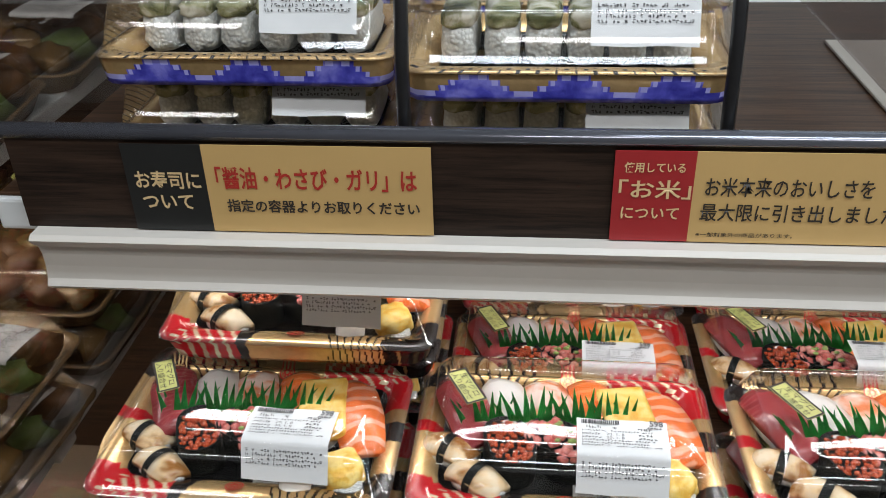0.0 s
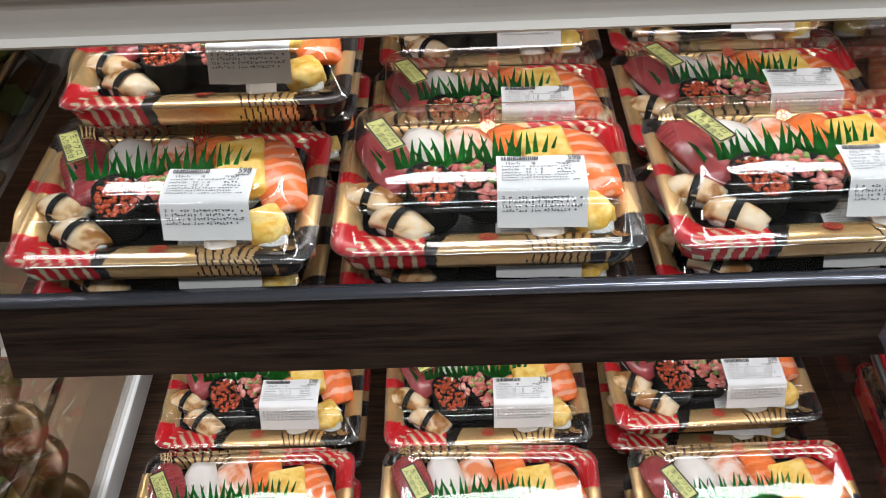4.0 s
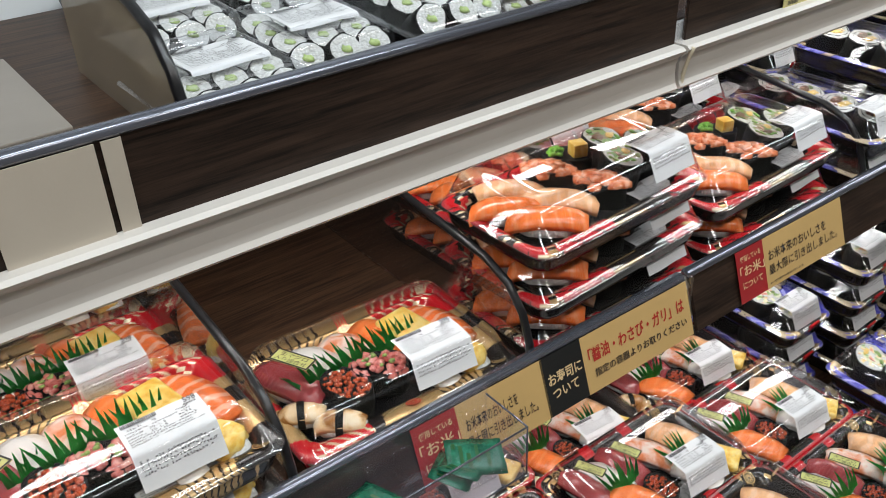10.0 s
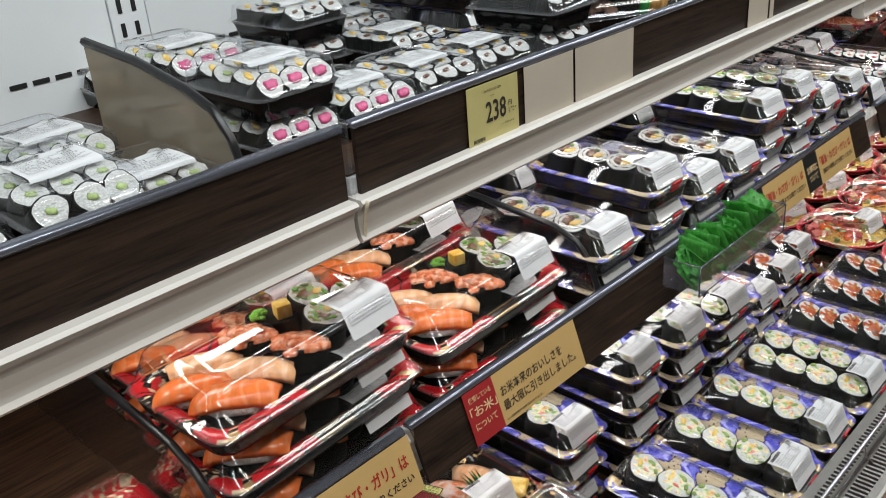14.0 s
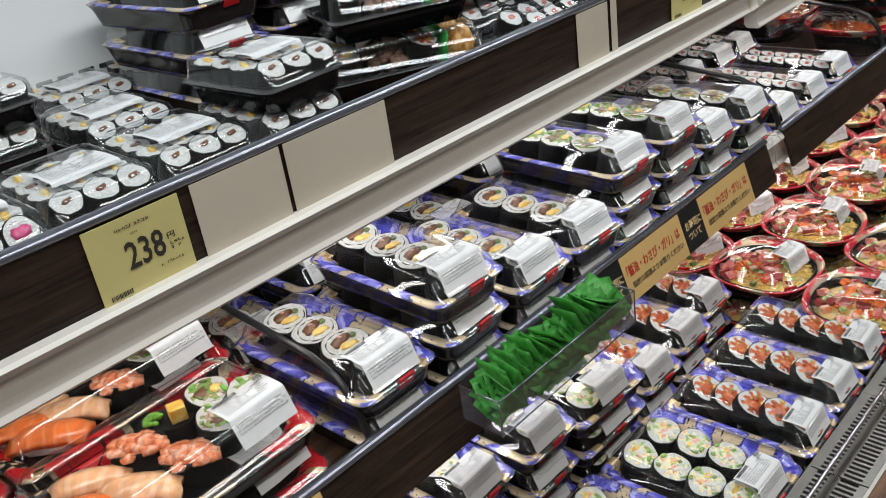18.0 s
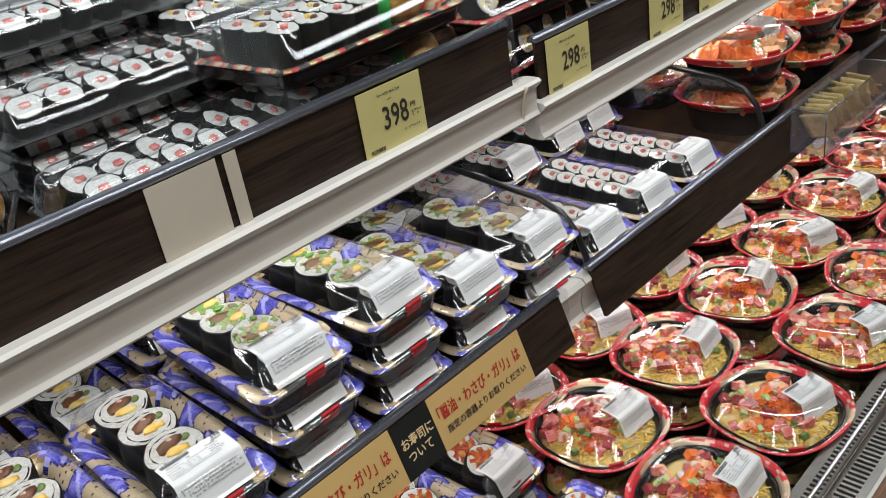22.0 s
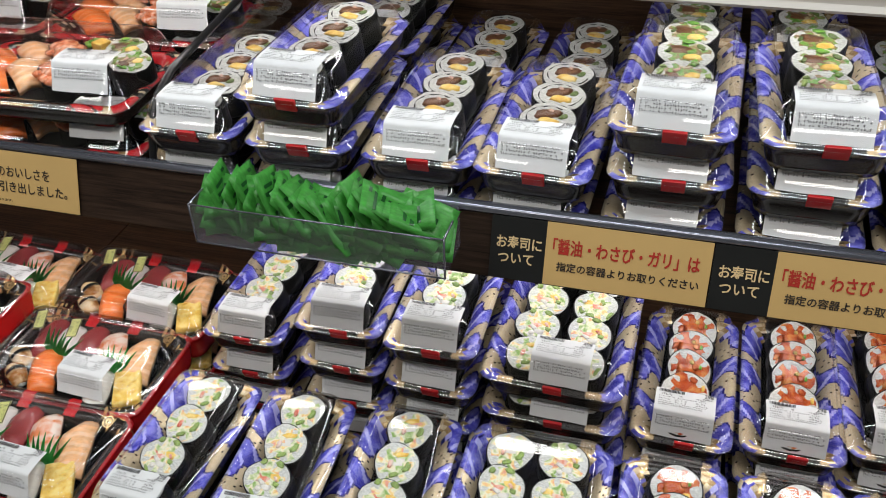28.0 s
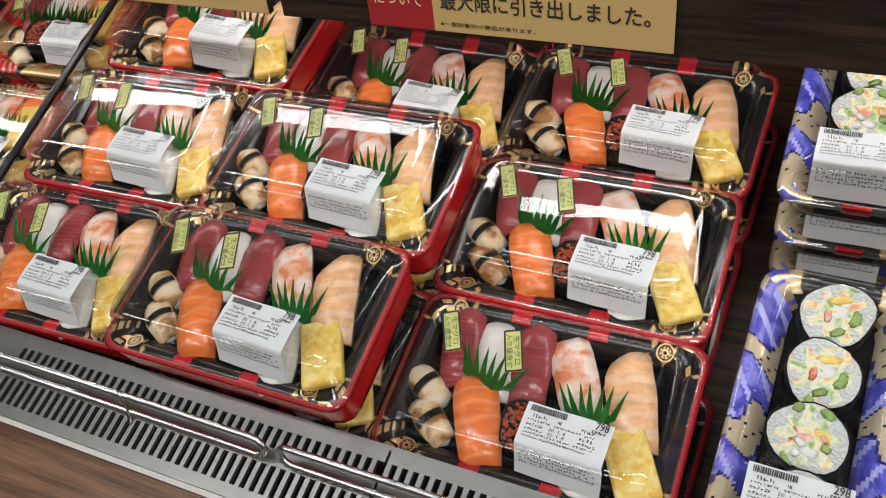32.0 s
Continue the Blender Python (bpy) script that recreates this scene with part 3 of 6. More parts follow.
def paint_blue(side, s, v, r):
    """Blue and gold fields in turn with wavy borders, gold ribs at the front corners."""
    if side in ("front", "back"):
        e = abs(s - 0.5)
        if e < 0.25:
            return "k"
        return ("p" if (s * 44) % 1 < 0.45 else "g") if e < 0.36 else "b"
    q = (s * 3.6 + 0.16 * math.sin(v * 4 + s * 17) + (0.35 if side == "left" else 0.0)) % 1
    if q < 0.56:
        return "l" if math.sin(v * 9 + s * 46) > 0.72 else "b"
    if q < 0.60 or q > 0.96:
        return "d"
    return "k" if math.sin(s * 150) * math.sin(v * 15 + s * 40) > 0.90 else "p"


def paint_flower(side, s, v, r):
    """Red petals with black lines on black, pale gold blossoms at the corners."""
    if side == "front":
        if s < 0.10 or s > 0.90:
            return "kpgk"[int(2 + 1.99 * math.sin(s * 90 + v * 7) * math.cos(v * 11 - s * 40))]
        if s < 0.40 or s > 0.74:
            return "k" if (s * 9 + v * 1.6) % 1 < 0.16 else ("p" if v > 0.62 and math.sin(s * 120) * math.sin(v * 16) > 0.45 else "r")
        return "g" if int(v * 9) % 4 == 0 and s < 0.58 else "k"
    q = math.sin(s * 15 + (2 if side == "back" else 0)) + 0.5 * math.sin(v * 5 + s * 31)
    return ("k" if abs(math.sin(s * 22 + v * 2)) < 0.12 else "r") if q > -0.35 else "kkp"[int(1.5 + 1.49 * math.sin(s * 80) * math.sin(v * 9 + s * 20))]


def paint_crest(side, s, v, r):
    """Black with gold flecks towards the corners and a red outer edge."""
    if v < 0.16:
        return "r"
    e = abs(s - 0.5)
    if e > 0.30:
        return "g" if math.sin(s * 140) * math.sin(v * 8 + s * 30) > 0.30 else "k"
    return "r" if 0.10 < e < 0.17 and side in ("front", "back") and v < 0.6 else "k"


def paint_mosaic(side, s, v, r):
    return "grkpgrpk"[(int(s * 34) * 5 + int(v * 3) * 3) % 8]


def paint_fans(side, s, v, r):
    q = (s * 6 + 0.4 * v) % 1
    return "p" if q < 0.22 and (v * 7 + s * 60) % 1 < 0.6 else "k" if q > 0.94 else "r"


PRINTS = {"gold": (paint_gold, "g"), "blue": (paint_blue, "k"), "flower": (paint_flower, "k"), "crest": (paint_crest, "R"), "mosaic": (paint_mosaic, "k"), "fans": (paint_fans, "k")}
PRINTMATS = (M_RIMGOLD, M_TRAYBLACK, M_REDSIDE, M_RIMRED, M_RIMBLACK, M_RIMPALE, M_BLUEFILM, M_BLUEDARK, M_BLUEPALE)
RIMMAT = {"g": 0, "i": 1, "R": 2, "r": 3, "k": 4, "p": 5, "b": 6, "d": 7, "l": 8}


def printed_tray(w, d, h, r, name, lip=0.003, well=0.014, steep=0.014, back=0.0, step=0.0013, rows=10, fall=0.008):
    """A shallow tray whose printed rim rolls over into a dark well."""
    off = back * well
    rings = [fine_ring(w - steep * (1 - 0.7 * q), d - steep * (1 - 0.7 * q), r, h * q, step) for q in (0.0, 0.2, 0.4, 0.6, 0.8)]
    rings += [fine_ring(w - 0.002, d - 0.002, r, h, step), fine_ring(w, d, r, h + 0.0008, step)]
    for k in range(rows + 1):
        t = k / rows
        g = 2 * lip + 2 * well * t
        rings.append(fine_ring(w - g, d - g, r * (1 - 0.2 * t), h + 0.002 + 0.0018 * math.sin(math.pi * t) - fall * t ** 1.6, step, cy=off * t))
    g = 2 * lip + 2 * well + 0.006
    rings.append(fine_ring(w - g, d - g, r * 0.8, 0.004, step, cy=off))
    bm = loft(rings)
    bm.faces.ensure_lookup_table()
    n = len(rings[0])
    paint, wall = PRINTS[name]
    rr = random.Random(n)
    last = len(rings) - 2
    for k in range(last + 1):
        for i in range(n):
            f = bm.faces[k * n + i]
            c = f.calc_center_median()
            ex, ey = w / 2 - abs(c.x), d / 2 - abs(c.y)
            side = ("front" if c.y < 0 else "back") if ey < ex else ("left" if c.x < 0 else "right")
            s = c.x / w + 0.5 if ey < ex else c.y / d + 0.5
            v = k / 5 if name == "waves" else max(0.0, (k - 5) / (last - 5))
            f.material_index = RIMMAT["i" if k == last else wall if k < 5 and wall != "g" else paint(side, s, v, rr)]
    for f in bm.faces[(last + 1) * n:]:
        f.material_index = 1
    ym, zm = d / 2 - lip - well * 0.5, h + 0.0018
    spots = {"gold": ((0.0, -1, "rgrg"), (0.42, -1, "gkgk"), (0.02, 1, "rgrg"), (-0.40, 1, "gkgk")), "crest": ((-0.36, -1, "gkgk"), (0.36, -1, "gkgk"), (0.36, 1, "gkgk"), (-0.36, 1, "gkgk"))}.get(name, ())
    for x, sy, tones in spots:
        for q, tone in zip((0.0060, 0.0049, 0.0040, 0.0013), tones):
            disc_on(bm, x * w, sy * ym + off * 0.5, zm + (0.0060 - q) * 0.06, q, sy * 0.42, RIMMAT[tone])
        for a in range(8):
            u = 2 * math.pi * a / 8
            disc_on(bm, x * w + 0.0031 * math.cos(u), sy * ym + off * 0.5 + 0.0031 * math.sin(u), zm + 0.0005 + 0.0031 * math.sin(u) * sy * 0.42, 0.0007, sy * 0.42, RIMMAT[tones[1]], 6)
    return mesh_of("tray", bm, *PRINTMATS)


def tray_mesh(w, d, h, r, material, lip=0.006, inner=M_TRAYBLACK, well=0.012, steep=0.022, ribs=0.0):
    """A shallow plain tray; with ribs its wall is fluted."""
    mk = fine_ring if ribs else ring
    a, b = w - 2 * lip - well, w - 2 * lip - 2 * well
    c, e = d - 2 * lip - well, d - 2 * lip - 2 * well
    rings = [mk(w - steep, d - steep, r, 0.0), mk(w - steep * 0.45, d - steep * 0.45, r, h * 0.8), mk(w - 0.002, d - 0.002, r, h), mk(w, d, r, h + 0.0008), mk(w - 2 * lip, d - 2 * lip, r, h + 0.002),
             mk(a, c, r * 0.9, h - 0.002), mk(b, e, r * 0.8, h - 0.006), mk(b - 0.006, e - 0.006, r * 0.8, 0.004)]
    if ribs:
        rings[0], rings[1] = fine_ring(w - steep, d - steep, r, 0.0, ribs=ribs), fine_ring(w - steep * 0.45, d - steep * 0.45, r, h * 0.8, ribs=ribs)
    return mesh_of("tray", loft(rings, mat_of=lambda k: 0 if k < 6 else 1), material, inner)


def lid_mesh(w, d, z0, h, r, slope=0.014, material=M_CLEAR, chamfer=0.008):
    """A clear lid: rolled flange, sloping wall, a broad bevel round the top and a shallow ridge inside it."""
    g = 2 * slope
    rings = [ring(w + 0.001, d + 0.001, r, z0), ring(w - 0.003, d - 0.003, r, z0 + 0.002), ring(w - 0.007, d - 0.007, r, z0 + 0.0025), ring(w - g * 0.80, d - g * 0.80, r, z0 + h * 0.78), ring(w - g * 0.92, d - g * 0.92, r * 0.95, z0 + h * 0.86),
             ring(w - g - chamfer, d - g - chamfer, r * 0.9, z0 + h * 0.86 + chamfer * 0.34), ring(w - g - 2 * chamfer, d - g - 2 * chamfer, r * 0.8, z0 + h), ring(w - g - 2 * chamfer - 0.004, d - g - 2 * chamfer - 0.004, r * 0.7, z0 + h - 0.0010), ring(w - g - 2 * chamfer - 0.022, d - g - 2 * chamfer - 0.022, r * 0.6, z0 + h - 0.0002)]
    return mesh_of("lid", loft(rings, cap0=False, mat_of=lambda k: 1 if k in (0, 1) else 2 if k in (3, 6) else 0), material, M_FLANGE, M_LIDEDGE)


def add_lid(parent, me, name="lid", label=""):
    lid = part(name, me, None, parent, label)
    lid.visible_shadow = False
    return lid


def rice_ball(seed, w=0.028, d=0.053, h=0.018):
    return mesh_of("rice", blob(w, d, h, seed, 0.10, 2, 0.35), M_RICE)


def slab(w, d, h, thick, seed, material, name="topping"):
    """A slice of fish or egg that lies bent over a rice ball."""
    bm = bmesh.new()
    nx, ny = 5, 9
    top, low = [], []
    for j in range(ny):
        v = j / (ny - 1) * 2 - 1
        for i in range(nx):
            u = i / (nx - 1) * 2 - 1
            wob = 1 + 0.12 * noise.noise(Vector((u, v * 1.5, seed * 2.7)))
            x, y = u * w / 2 * wob * (1 - 0.18 * v * v), v * d / 2 * wob
            z = h - 0.30 * h * u * u - 0.42 * h * abs(v) ** 3 + 0.0012 * noise.noise(Vector((x * 150, y * 90, seed)))
            top.append(bm.verts.new((x, y, z + thick)))
            low.append(bm.verts.new((x * 0.97, y * 0.97, z)))
    for j in range(ny - 1):
        for i in range(nx - 1):
            k = j * nx + i
            bm.faces.new((top[k], top[k + 1], top[k + nx + 1], top[k + nx]))
            bm.faces.new((low[k], low[k + nx], low[k + nx + 1], low[k + 1]))
    edge = [i for i in range(nx)] + [j * nx + nx - 1 for j in range(1, ny)] + [(ny - 1) * nx + i for i in range(nx - 2, -1, -1)] + [j * nx for j in range(ny - 2, 0, -1)]
    for a, b in zip(edge, edge[1:] + edge[:1]):
        bm.faces.new((top[a], low[a], low[b], top[b]))
    bmesh.ops.recalc_face_normals(bm, faces=bm.faces)
    return mesh_of(name, bm, material)


def gunkan(seed):
    rings = [ring(0.030, 0.046, 0.014, z, 4) for z in (0.0, 0.002, 0.022, 0.024)]
    rings.append(ring(0.026, 0.042, 0.013, 0.021, 4))
    return mesh_of("nori_wrap", loft(rings), M_NORI)


def grains(n, w, d, z, size, seed, material, name, flat=0.6, h=0.006):
    r = random.Random(seed)
    bm = bmesh.new()
    for _ in range(n):
        a, q = r.uniform(0, 6.28), math.sqrt(r.random())
        s = size * r.uniform(0.75, 1.25)
        blob(s, s * r.uniform(0.8, 1.3), s * flat, r.random() * 50, 0.15, 1, 0, bm, (math.cos(a) * q * w / 2, math.sin(a) * q * d / 2, z + h * (1 - q) * r.uniform(0.6, 1.0)), r.uniform(0, 3))
    return mesh_of(name, bm, material)


def baran(w=0.05, h=0.03, n=9, seed=1):
    """A cut green leaf: a low strip from which slender pointed blades fan out and bend back."""
    r = random.Random(seed)
    bm = bmesh.new()
    foot = [(bm.verts.new(((i / n - 0.5) * w, 0.003 * math.sin(i), 0)), bm.verts.new(((i / n - 0.5) * w, 0.003 * math.sin(i) + 0.002, h * 0.48))) for i in range(n + 1)]
    for a, b in zip(foot, foot[1:]):
        bm.faces.new((a[0], b[0], b[1], a[1]))
    for i in range(n):
        x0, x1 = (i / n - 0.5) * w, ((i + 1) / n - 0.5) * w
        hh = h * r.uniform(0.78, 1.05) * (0.75 + 0.25 * math.sin(math.pi * (i + 0.5) / n))
        lean = ((i + 0.5) / n - 0.5) * 0.026 + r.uniform(-0.002, 0.002)
        prev = (foot[i][1], foot[i + 1][1])
        for t in (0.35, 0.7, 1.0):
            half = (x1 - x0) * 0.72 * (1 - t ** 1.8) + 0.0002
            cx, y, z = (x0 + x1) / 2 + lean * t * t, 0.001 + 0.022 * t * t + 0.0010 * (i % 2), h * 0.48 + (hh - h * 0.48) * t
            cur = (bm.verts.new((cx - half, y, z)), bm.verts.new((cx + half, y, z)))
            bm.faces.new((prev[0], prev[1], cur[1], cur[0]))
            prev = cur
    bmesh.ops.solidify(bm, geom=bm.faces[:], thickness=0.0004)
    return mesh_of("leaf", bm, M_LEAF)


RICE = [rice_ball(i) for i in range(4)]
TOPS = {k: [slab(0.0295, 0.061, 0.0158, 0.0055, i + n * 5, m) for i in range(2)] for n, (k, m) in enumerate((("tuna", M_TUNA), ("salmon", M_SALMON), ("pale_salmon", M_SALMONPALE), ("shrimp", M_SHRIMP), ("squid", M_SQUID), ("shrimp_red", M_SHRIMPRED)))}
TOPS["shell"] = [slab(0.026, 0.046, 0.016, 0.006, 51 + i, M_SHELL) for i in range(2)]
EGG = mesh_of("topping", box(-0.016, 0.016, -0.027, 0.027, 0.013, 0.023, 0.003), M_EGG)
GUNKAN = gunkan(1)
ROE = grains(110, 0.030, 0.044, 0.019, 0.0038, 3, M_ROE, "topping", 0.9)
NEGI = grains(60, 0.032, 0.046, 0.018, 0.0075, 4, M_TUNAPINK, "topping", 0.7)
NEGIGREEN = grains(9, 0.020, 0.026, 0.025, 0.0045, 8, M_GREEN, "chives", 0.6, 0.004)
SALMONMINCE = grains(40, 0.030, 0.044, 0.018, 0.0125, 5, M_SALMONMINCE, "topping", 0.5)
LEAVES = [baran(0.034, 0.034, 8, 1), baran(0.028, 0.031, 7, 2)]
NORIBAND = mesh_of("nori_band", loft([[(0.0150 * math.cos(a), y, 0.0115 + 0.0125 * math.sin(a)) for a in np.linspace(-0.9, math.pi + 0.9, 14)] for y in (-0.0035, 0.0035)], False, False, False), M_NORI)


def nigiri(parent, kind, x, y, z, turn=0.0, k=1.0):
    i = rng.randrange(4)
    at = pose(x, y, z, 0, 0, turn) @ Matrix.Diagonal((k, k, k, 1))
    if kind == "roe":
        g = part("gunkan", GUNKAN, None, parent, "", at)
        part("topping", ROE, None, g, "glossy orange salmon roe")
    elif kind == "negi":
        g = part("gunkan", GUNKAN, None, parent, "", at)
        part("topping", NEGI, None, g, "minced pink tuna")
        part("chives", NEGIGREEN, None, g, "chopped green chives")
    elif kind == "mince":
        g = part("gunkan", GUNKAN, None, parent, "", at)
        part("topping", SALMONMINCE, None, g, "minced orange salmon")
    else:
        g = part("nigiri", RICE[i], None, parent, "", at)
        if kind == "egg":
            part("topping", EGG, None, g, "yellow omelette slice")
        else:
            part("topping", TOPS[kind][i % 2], None, g, {"tuna": "dark red tuna slice", "salmon": "orange salmon slice", "pale_salmon": "pale salmon slice", "shrimp": "pink shrimp", "shrimp_red": "orange striped shrimp", "squid": "white squid slice", "shell": "glazed shellfish slice"}[kind])
            if kind == "shell":
                part("nori_band", NORIBAND, None, g, "black nori band")
    return g


def words_into(bm, body, half, y, h, z, material_index=0, turn=False):
    """Adds one line of lettering, 2 * half long and h high, centred on x, to a bmesh."""
    me = text_mesh(body, 0.0045, M_INKDARK)
    co = np.array([v.co for v in me.vertices])
    lo, span = co.min(0), np.ptp(co, axis=0)
    n0 = len(bm.verts)
    bm.from_mesh(me)
    bm.verts.ensure_lookup_table()
    for v in bm.verts[n0:]:
        v.co = ((v.co.x - lo[0]) / span[0] * 2 * half - half, y + (v.co.y - lo[1]) / span[1] * h, z)


def sticker_print():
    """A thin dark frame and two lines of dark lettering."""
    bm = bmesh.new()
    for a, b, c, d in ((-0.0165, 0.0165, 0.0054, 0.0067), (-0.0165, 0.0165, -0.0067, -0.0054), (-0.0167, -0.0153, -0.0054, 0.0054), (0.0153, 0.0167, -0.0054, 0.0054)):
        bm.faces.new([bm.verts.new((x, y, 0.0008)) for x, y in ((a, c), (b, c), (b, d), (a, d))])
    words_into(bm, "生マグロ", 0.0115, 0.0004, 0.0045, 0.0009)
    words_into(bm, "入り盛合せ", 0.0135, -0.0048, 0.0044, 0.0009)
    return mesh_of("print", bm, M_INKDARK, smooth=False)


ME_STICKER = mesh_of("sticker", box(-0.0165, 0.0165, -0.0065, 0.0065, 0, 0.0004), M_STICK, smooth=False)
ME_STICKPRINT = sticker_print()


def sticker(parent, at, k=1.0):
    s = part("sticker", ME_STICKER, None, parent, "small yellow-green sticker in a dark frame", at @ Matrix.Diagonal((k, k, 1, 1)))
    part("print", ME_STICKPRINT, None, s, "dark lettering and frame")


# 1: ten-piece nigiri pack, gold and red tray
NW, ND = 0.200, 0.136
ME_GOLDTRAY = printed_tray(NW, ND, 0.018, 0.014, "gold", 0.003, 0.015, 0.014, 0.5)
ME_NLID = lid_mesh(NW, ND, 0.019, 0.031, 0.014, 0.015)
ME_OMELETTE = mesh_of("topping", blob(0.034, 0.040, 0.022, 3, 0.16, 3, 0.45, None, (0, 0, 0.006)), M_EGG)


def nigiri_pack():
    p = thing("nigiri_sushi_pack", "nigiri sushi pack, gold and red tray, clear lid", "sushi pack", "gold nigiri packs")
    part("tray", ME_GOLDTRAY, None, p, "gold, red and black printed tray")
    add_lid(p, ME_NLID, "lid", "clear plastic lid")
    z = 0.008
    for k, x, y, a, s in (("tuna", -0.067, 0.022, 22, 1.14), ("squid", -0.038, 0.024, 14, 1.10), ("shrimp", -0.008, 0.027, 16, 1.06), ("salmon", 0.022, 0.029, 12, 1.04), ("shrimp_red", 0.067, 0.014, 18, 1.18),
                          ("shell", -0.076, -0.012, 64, 0.82), ("shell", -0.056, -0.038, 56, 0.84), ("roe", -0.036, -0.014, 20, 0.98), ("negi", -0.003, -0.010, 62, 1.0), ("squid", 0.036, -0.036, 10, 0.72)):
        nigiri(p, k, x, y, z, a, s)
    g = part("nigiri", RICE[1], None, p, "", pose(0.043, 0.014, z, 0, 0, 10) @ Matrix.Diagonal((1.05, 1.05, 1.1, 1)))
    part("topping", EGG, None, g, "yellow omelette slice")
    g = part("nigiri", RICE[2], None, p, "", pose(0.066, -0.036, z, 0, 0, 30) @ Matrix.Diagonal((0.9, 0.8, 0.8, 1)))
    part("topping", ME_OMELETTE, None, g, "rolled yellow omelette")
    for x, y, a, q in ((-0.052, 0.000, 12, 1), (-0.022, 0.002, 6, 0), (0.010, 0.003, 2, 0), (0.034, 0.003, -4, 1)):
        part("leaf", LEAVES[q], None, p, "green plastic leaf", pose(x, y, 0.010, 0, 0, a))
    add_label(p, "598", pose(0.034, -0.042, 0.0515, 0, 0, -1), tall=True)
    sticker(p, pose(-0.066, 0.014, 0.0508, 0, 0, -62), 1.08)
    return p


# 2: red tray pack with crests
ME_REDTRAY = printed_tray(0.206, 0.130, 0.029, 0.014, "crest", 0.004, 0.014, 0.008)
ME_RLID = lid_mesh(0.203, 0.127, 0.030, 0.029, 0.014, 0.014)


def red_pack():
    p = thing("nigiri_sushi_pack", "nigiri sushi pack, red tray with gold crests, clear lid", "sushi pack", "red nigiri packs")
    part("tray", ME_REDTRAY, None, p, "red and black tray with gold crests")
    add_lid(p, ME_RLID, "lid", "clear plastic lid")
    z = 0.016
    for k, x, y, a, s in (("tuna", -0.062, 0.026, 10, 1.0), ("squid", -0.036, 0.020, 16, 1.0), ("tuna", -0.010, 0.026, 6, 1.0), ("shrimp", 0.022, 0.022, 26, 1.02), ("pale_salmon", 0.062, 0.014, 18, 1.10),
                          ("shell", -0.078, -0.008, 60, 0.80), ("shell", -0.066, -0.032, 54, 0.80), ("salmon", -0.034, -0.022, 22, 1.10), ("roe", -0.004, -0.022, 10, 0.8), ("squid", 0.040, -0.034, 16, 0.92), ("egg", 0.072, -0.028, 28, 0.90)):
        nigiri(p, k, x, y, z, a, s)
    part("leaf", LEAVES[0], None, p, "green plastic leaf", pose(-0.034, 0.002, 0.020, 14, 0, -10))
    part("leaf", LEAVES[1], None, p, "green plastic leaf", pose(0.040, -0.006, 0.018, 10, 0, 8))
    add_label(p, "798", pose(0.032, -0.040, 0.0608, 0, 0, -3), long=True)
    sticker(p, pose(-0.062, 0.022, 0.0598, 0, 0, -66), 0.92)
    sticker(p, pose(-0.016, 0.018, 0.0598, 0, 0, -70), 0.92)
    return p


# rolls
def roll_mesh(r, length, seed, squash=1.0, rim=0.10):
    """A cut roll that stands on its end: nori round rice, cut face up."""
    n = 22

    def rad(a):
        return r * (1 + 0.05 * math.sin(2 * a + seed) + 0.035 * math.sin(3 * a + 2 * seed) + 0.02 * math.sin(5 * a + 3 * seed))

    def circ(k, z):
        return [(k * rad(2 * math.pi * i / n) * math.cos(2 * math.pi * i / n), squash * k * rad(2 * math.pi * i / n) * math.sin(2 * math.pi * i / n), z + 0.0005 * math.sin(i * 2.4 + seed) * (k < 0.95)) for i in range(n)]

    rings = [circ(0.97, 0), circ(1.0, 0.002), circ(1.0, length - 0.0012), circ(1 - rim * 0.3, length), circ(1 - rim, length + 0.0005), circ(0.78, length + 0.0011), circ(0.6, length + 0.0012), circ(0.3, length + 0.0005)]
    return mesh_of("roll", loft(rings, mat_of=lambda k: 0 if k < 4 else 1), M_NORI, M_RICE)


def filling(r, z, seed, mats, squash=1.0):
    """One lump of filling, or a few chunks, in the middle of a small cut face."""
    rr = random.Random(seed)
    bm = bmesh.new()
    n = len(mats)
    for i in range(n if n == 1 else 6 * n):
        big = i < n
        a = 2 * math.pi * (i + rr.random() * 0.5) / n + seed
        q = 0 if n == 1 else (0.48 if big else rr.uniform(0.1, 0.95)) * r
        s = r * (1.3 if n == 1 else 0.85 if big else 0.38) * rr.uniform(0.8, 1.2)
        f0 = len(bm.faces)
        blob(s * rr.uniform(0.9, 1.5), s * rr.uniform(0.6, 0.9) * squash, 0.0034, rr.random() * 40, 0.4, 2 if big else 1, 0.7, bm, (q * math.cos(a), squash * q * math.sin(a), z - 0.0022 + rr.uniform(0, 0.0006)), rr.uniform(0, 3))
        bm.faces.ensure_lookup_table()
        for f in bm.faces[f0:]:
            f.material_index = i % n
    return mesh_of("filling", bm, *mats)


MIXBED = {0: M_BROWN, 1: mottled("lettuce_and_meat_filling", [(0.36, (0.10, 0.30, 0.03)), (0.46, (0.24, 0.42, 0.09)), (0.54, (0.24, 0.11, 0.05)), (0.66, (0.62, 0.54, 0.36))], 170, 0.35, 0.9), 2: mottled("crab_salad_filling", [(0.34, (0.24, 0.42, 0.10)), (0.44, (0.60, 0.66, 0.38)), (0.52, (0.82, 0.78, 0.64)), (0.60, (0.84, 0.64, 0.24)), (0.68, (0.78, 0.34, 0.24))], 130, 0.35, 0.9), 3: M_KIMCHI}


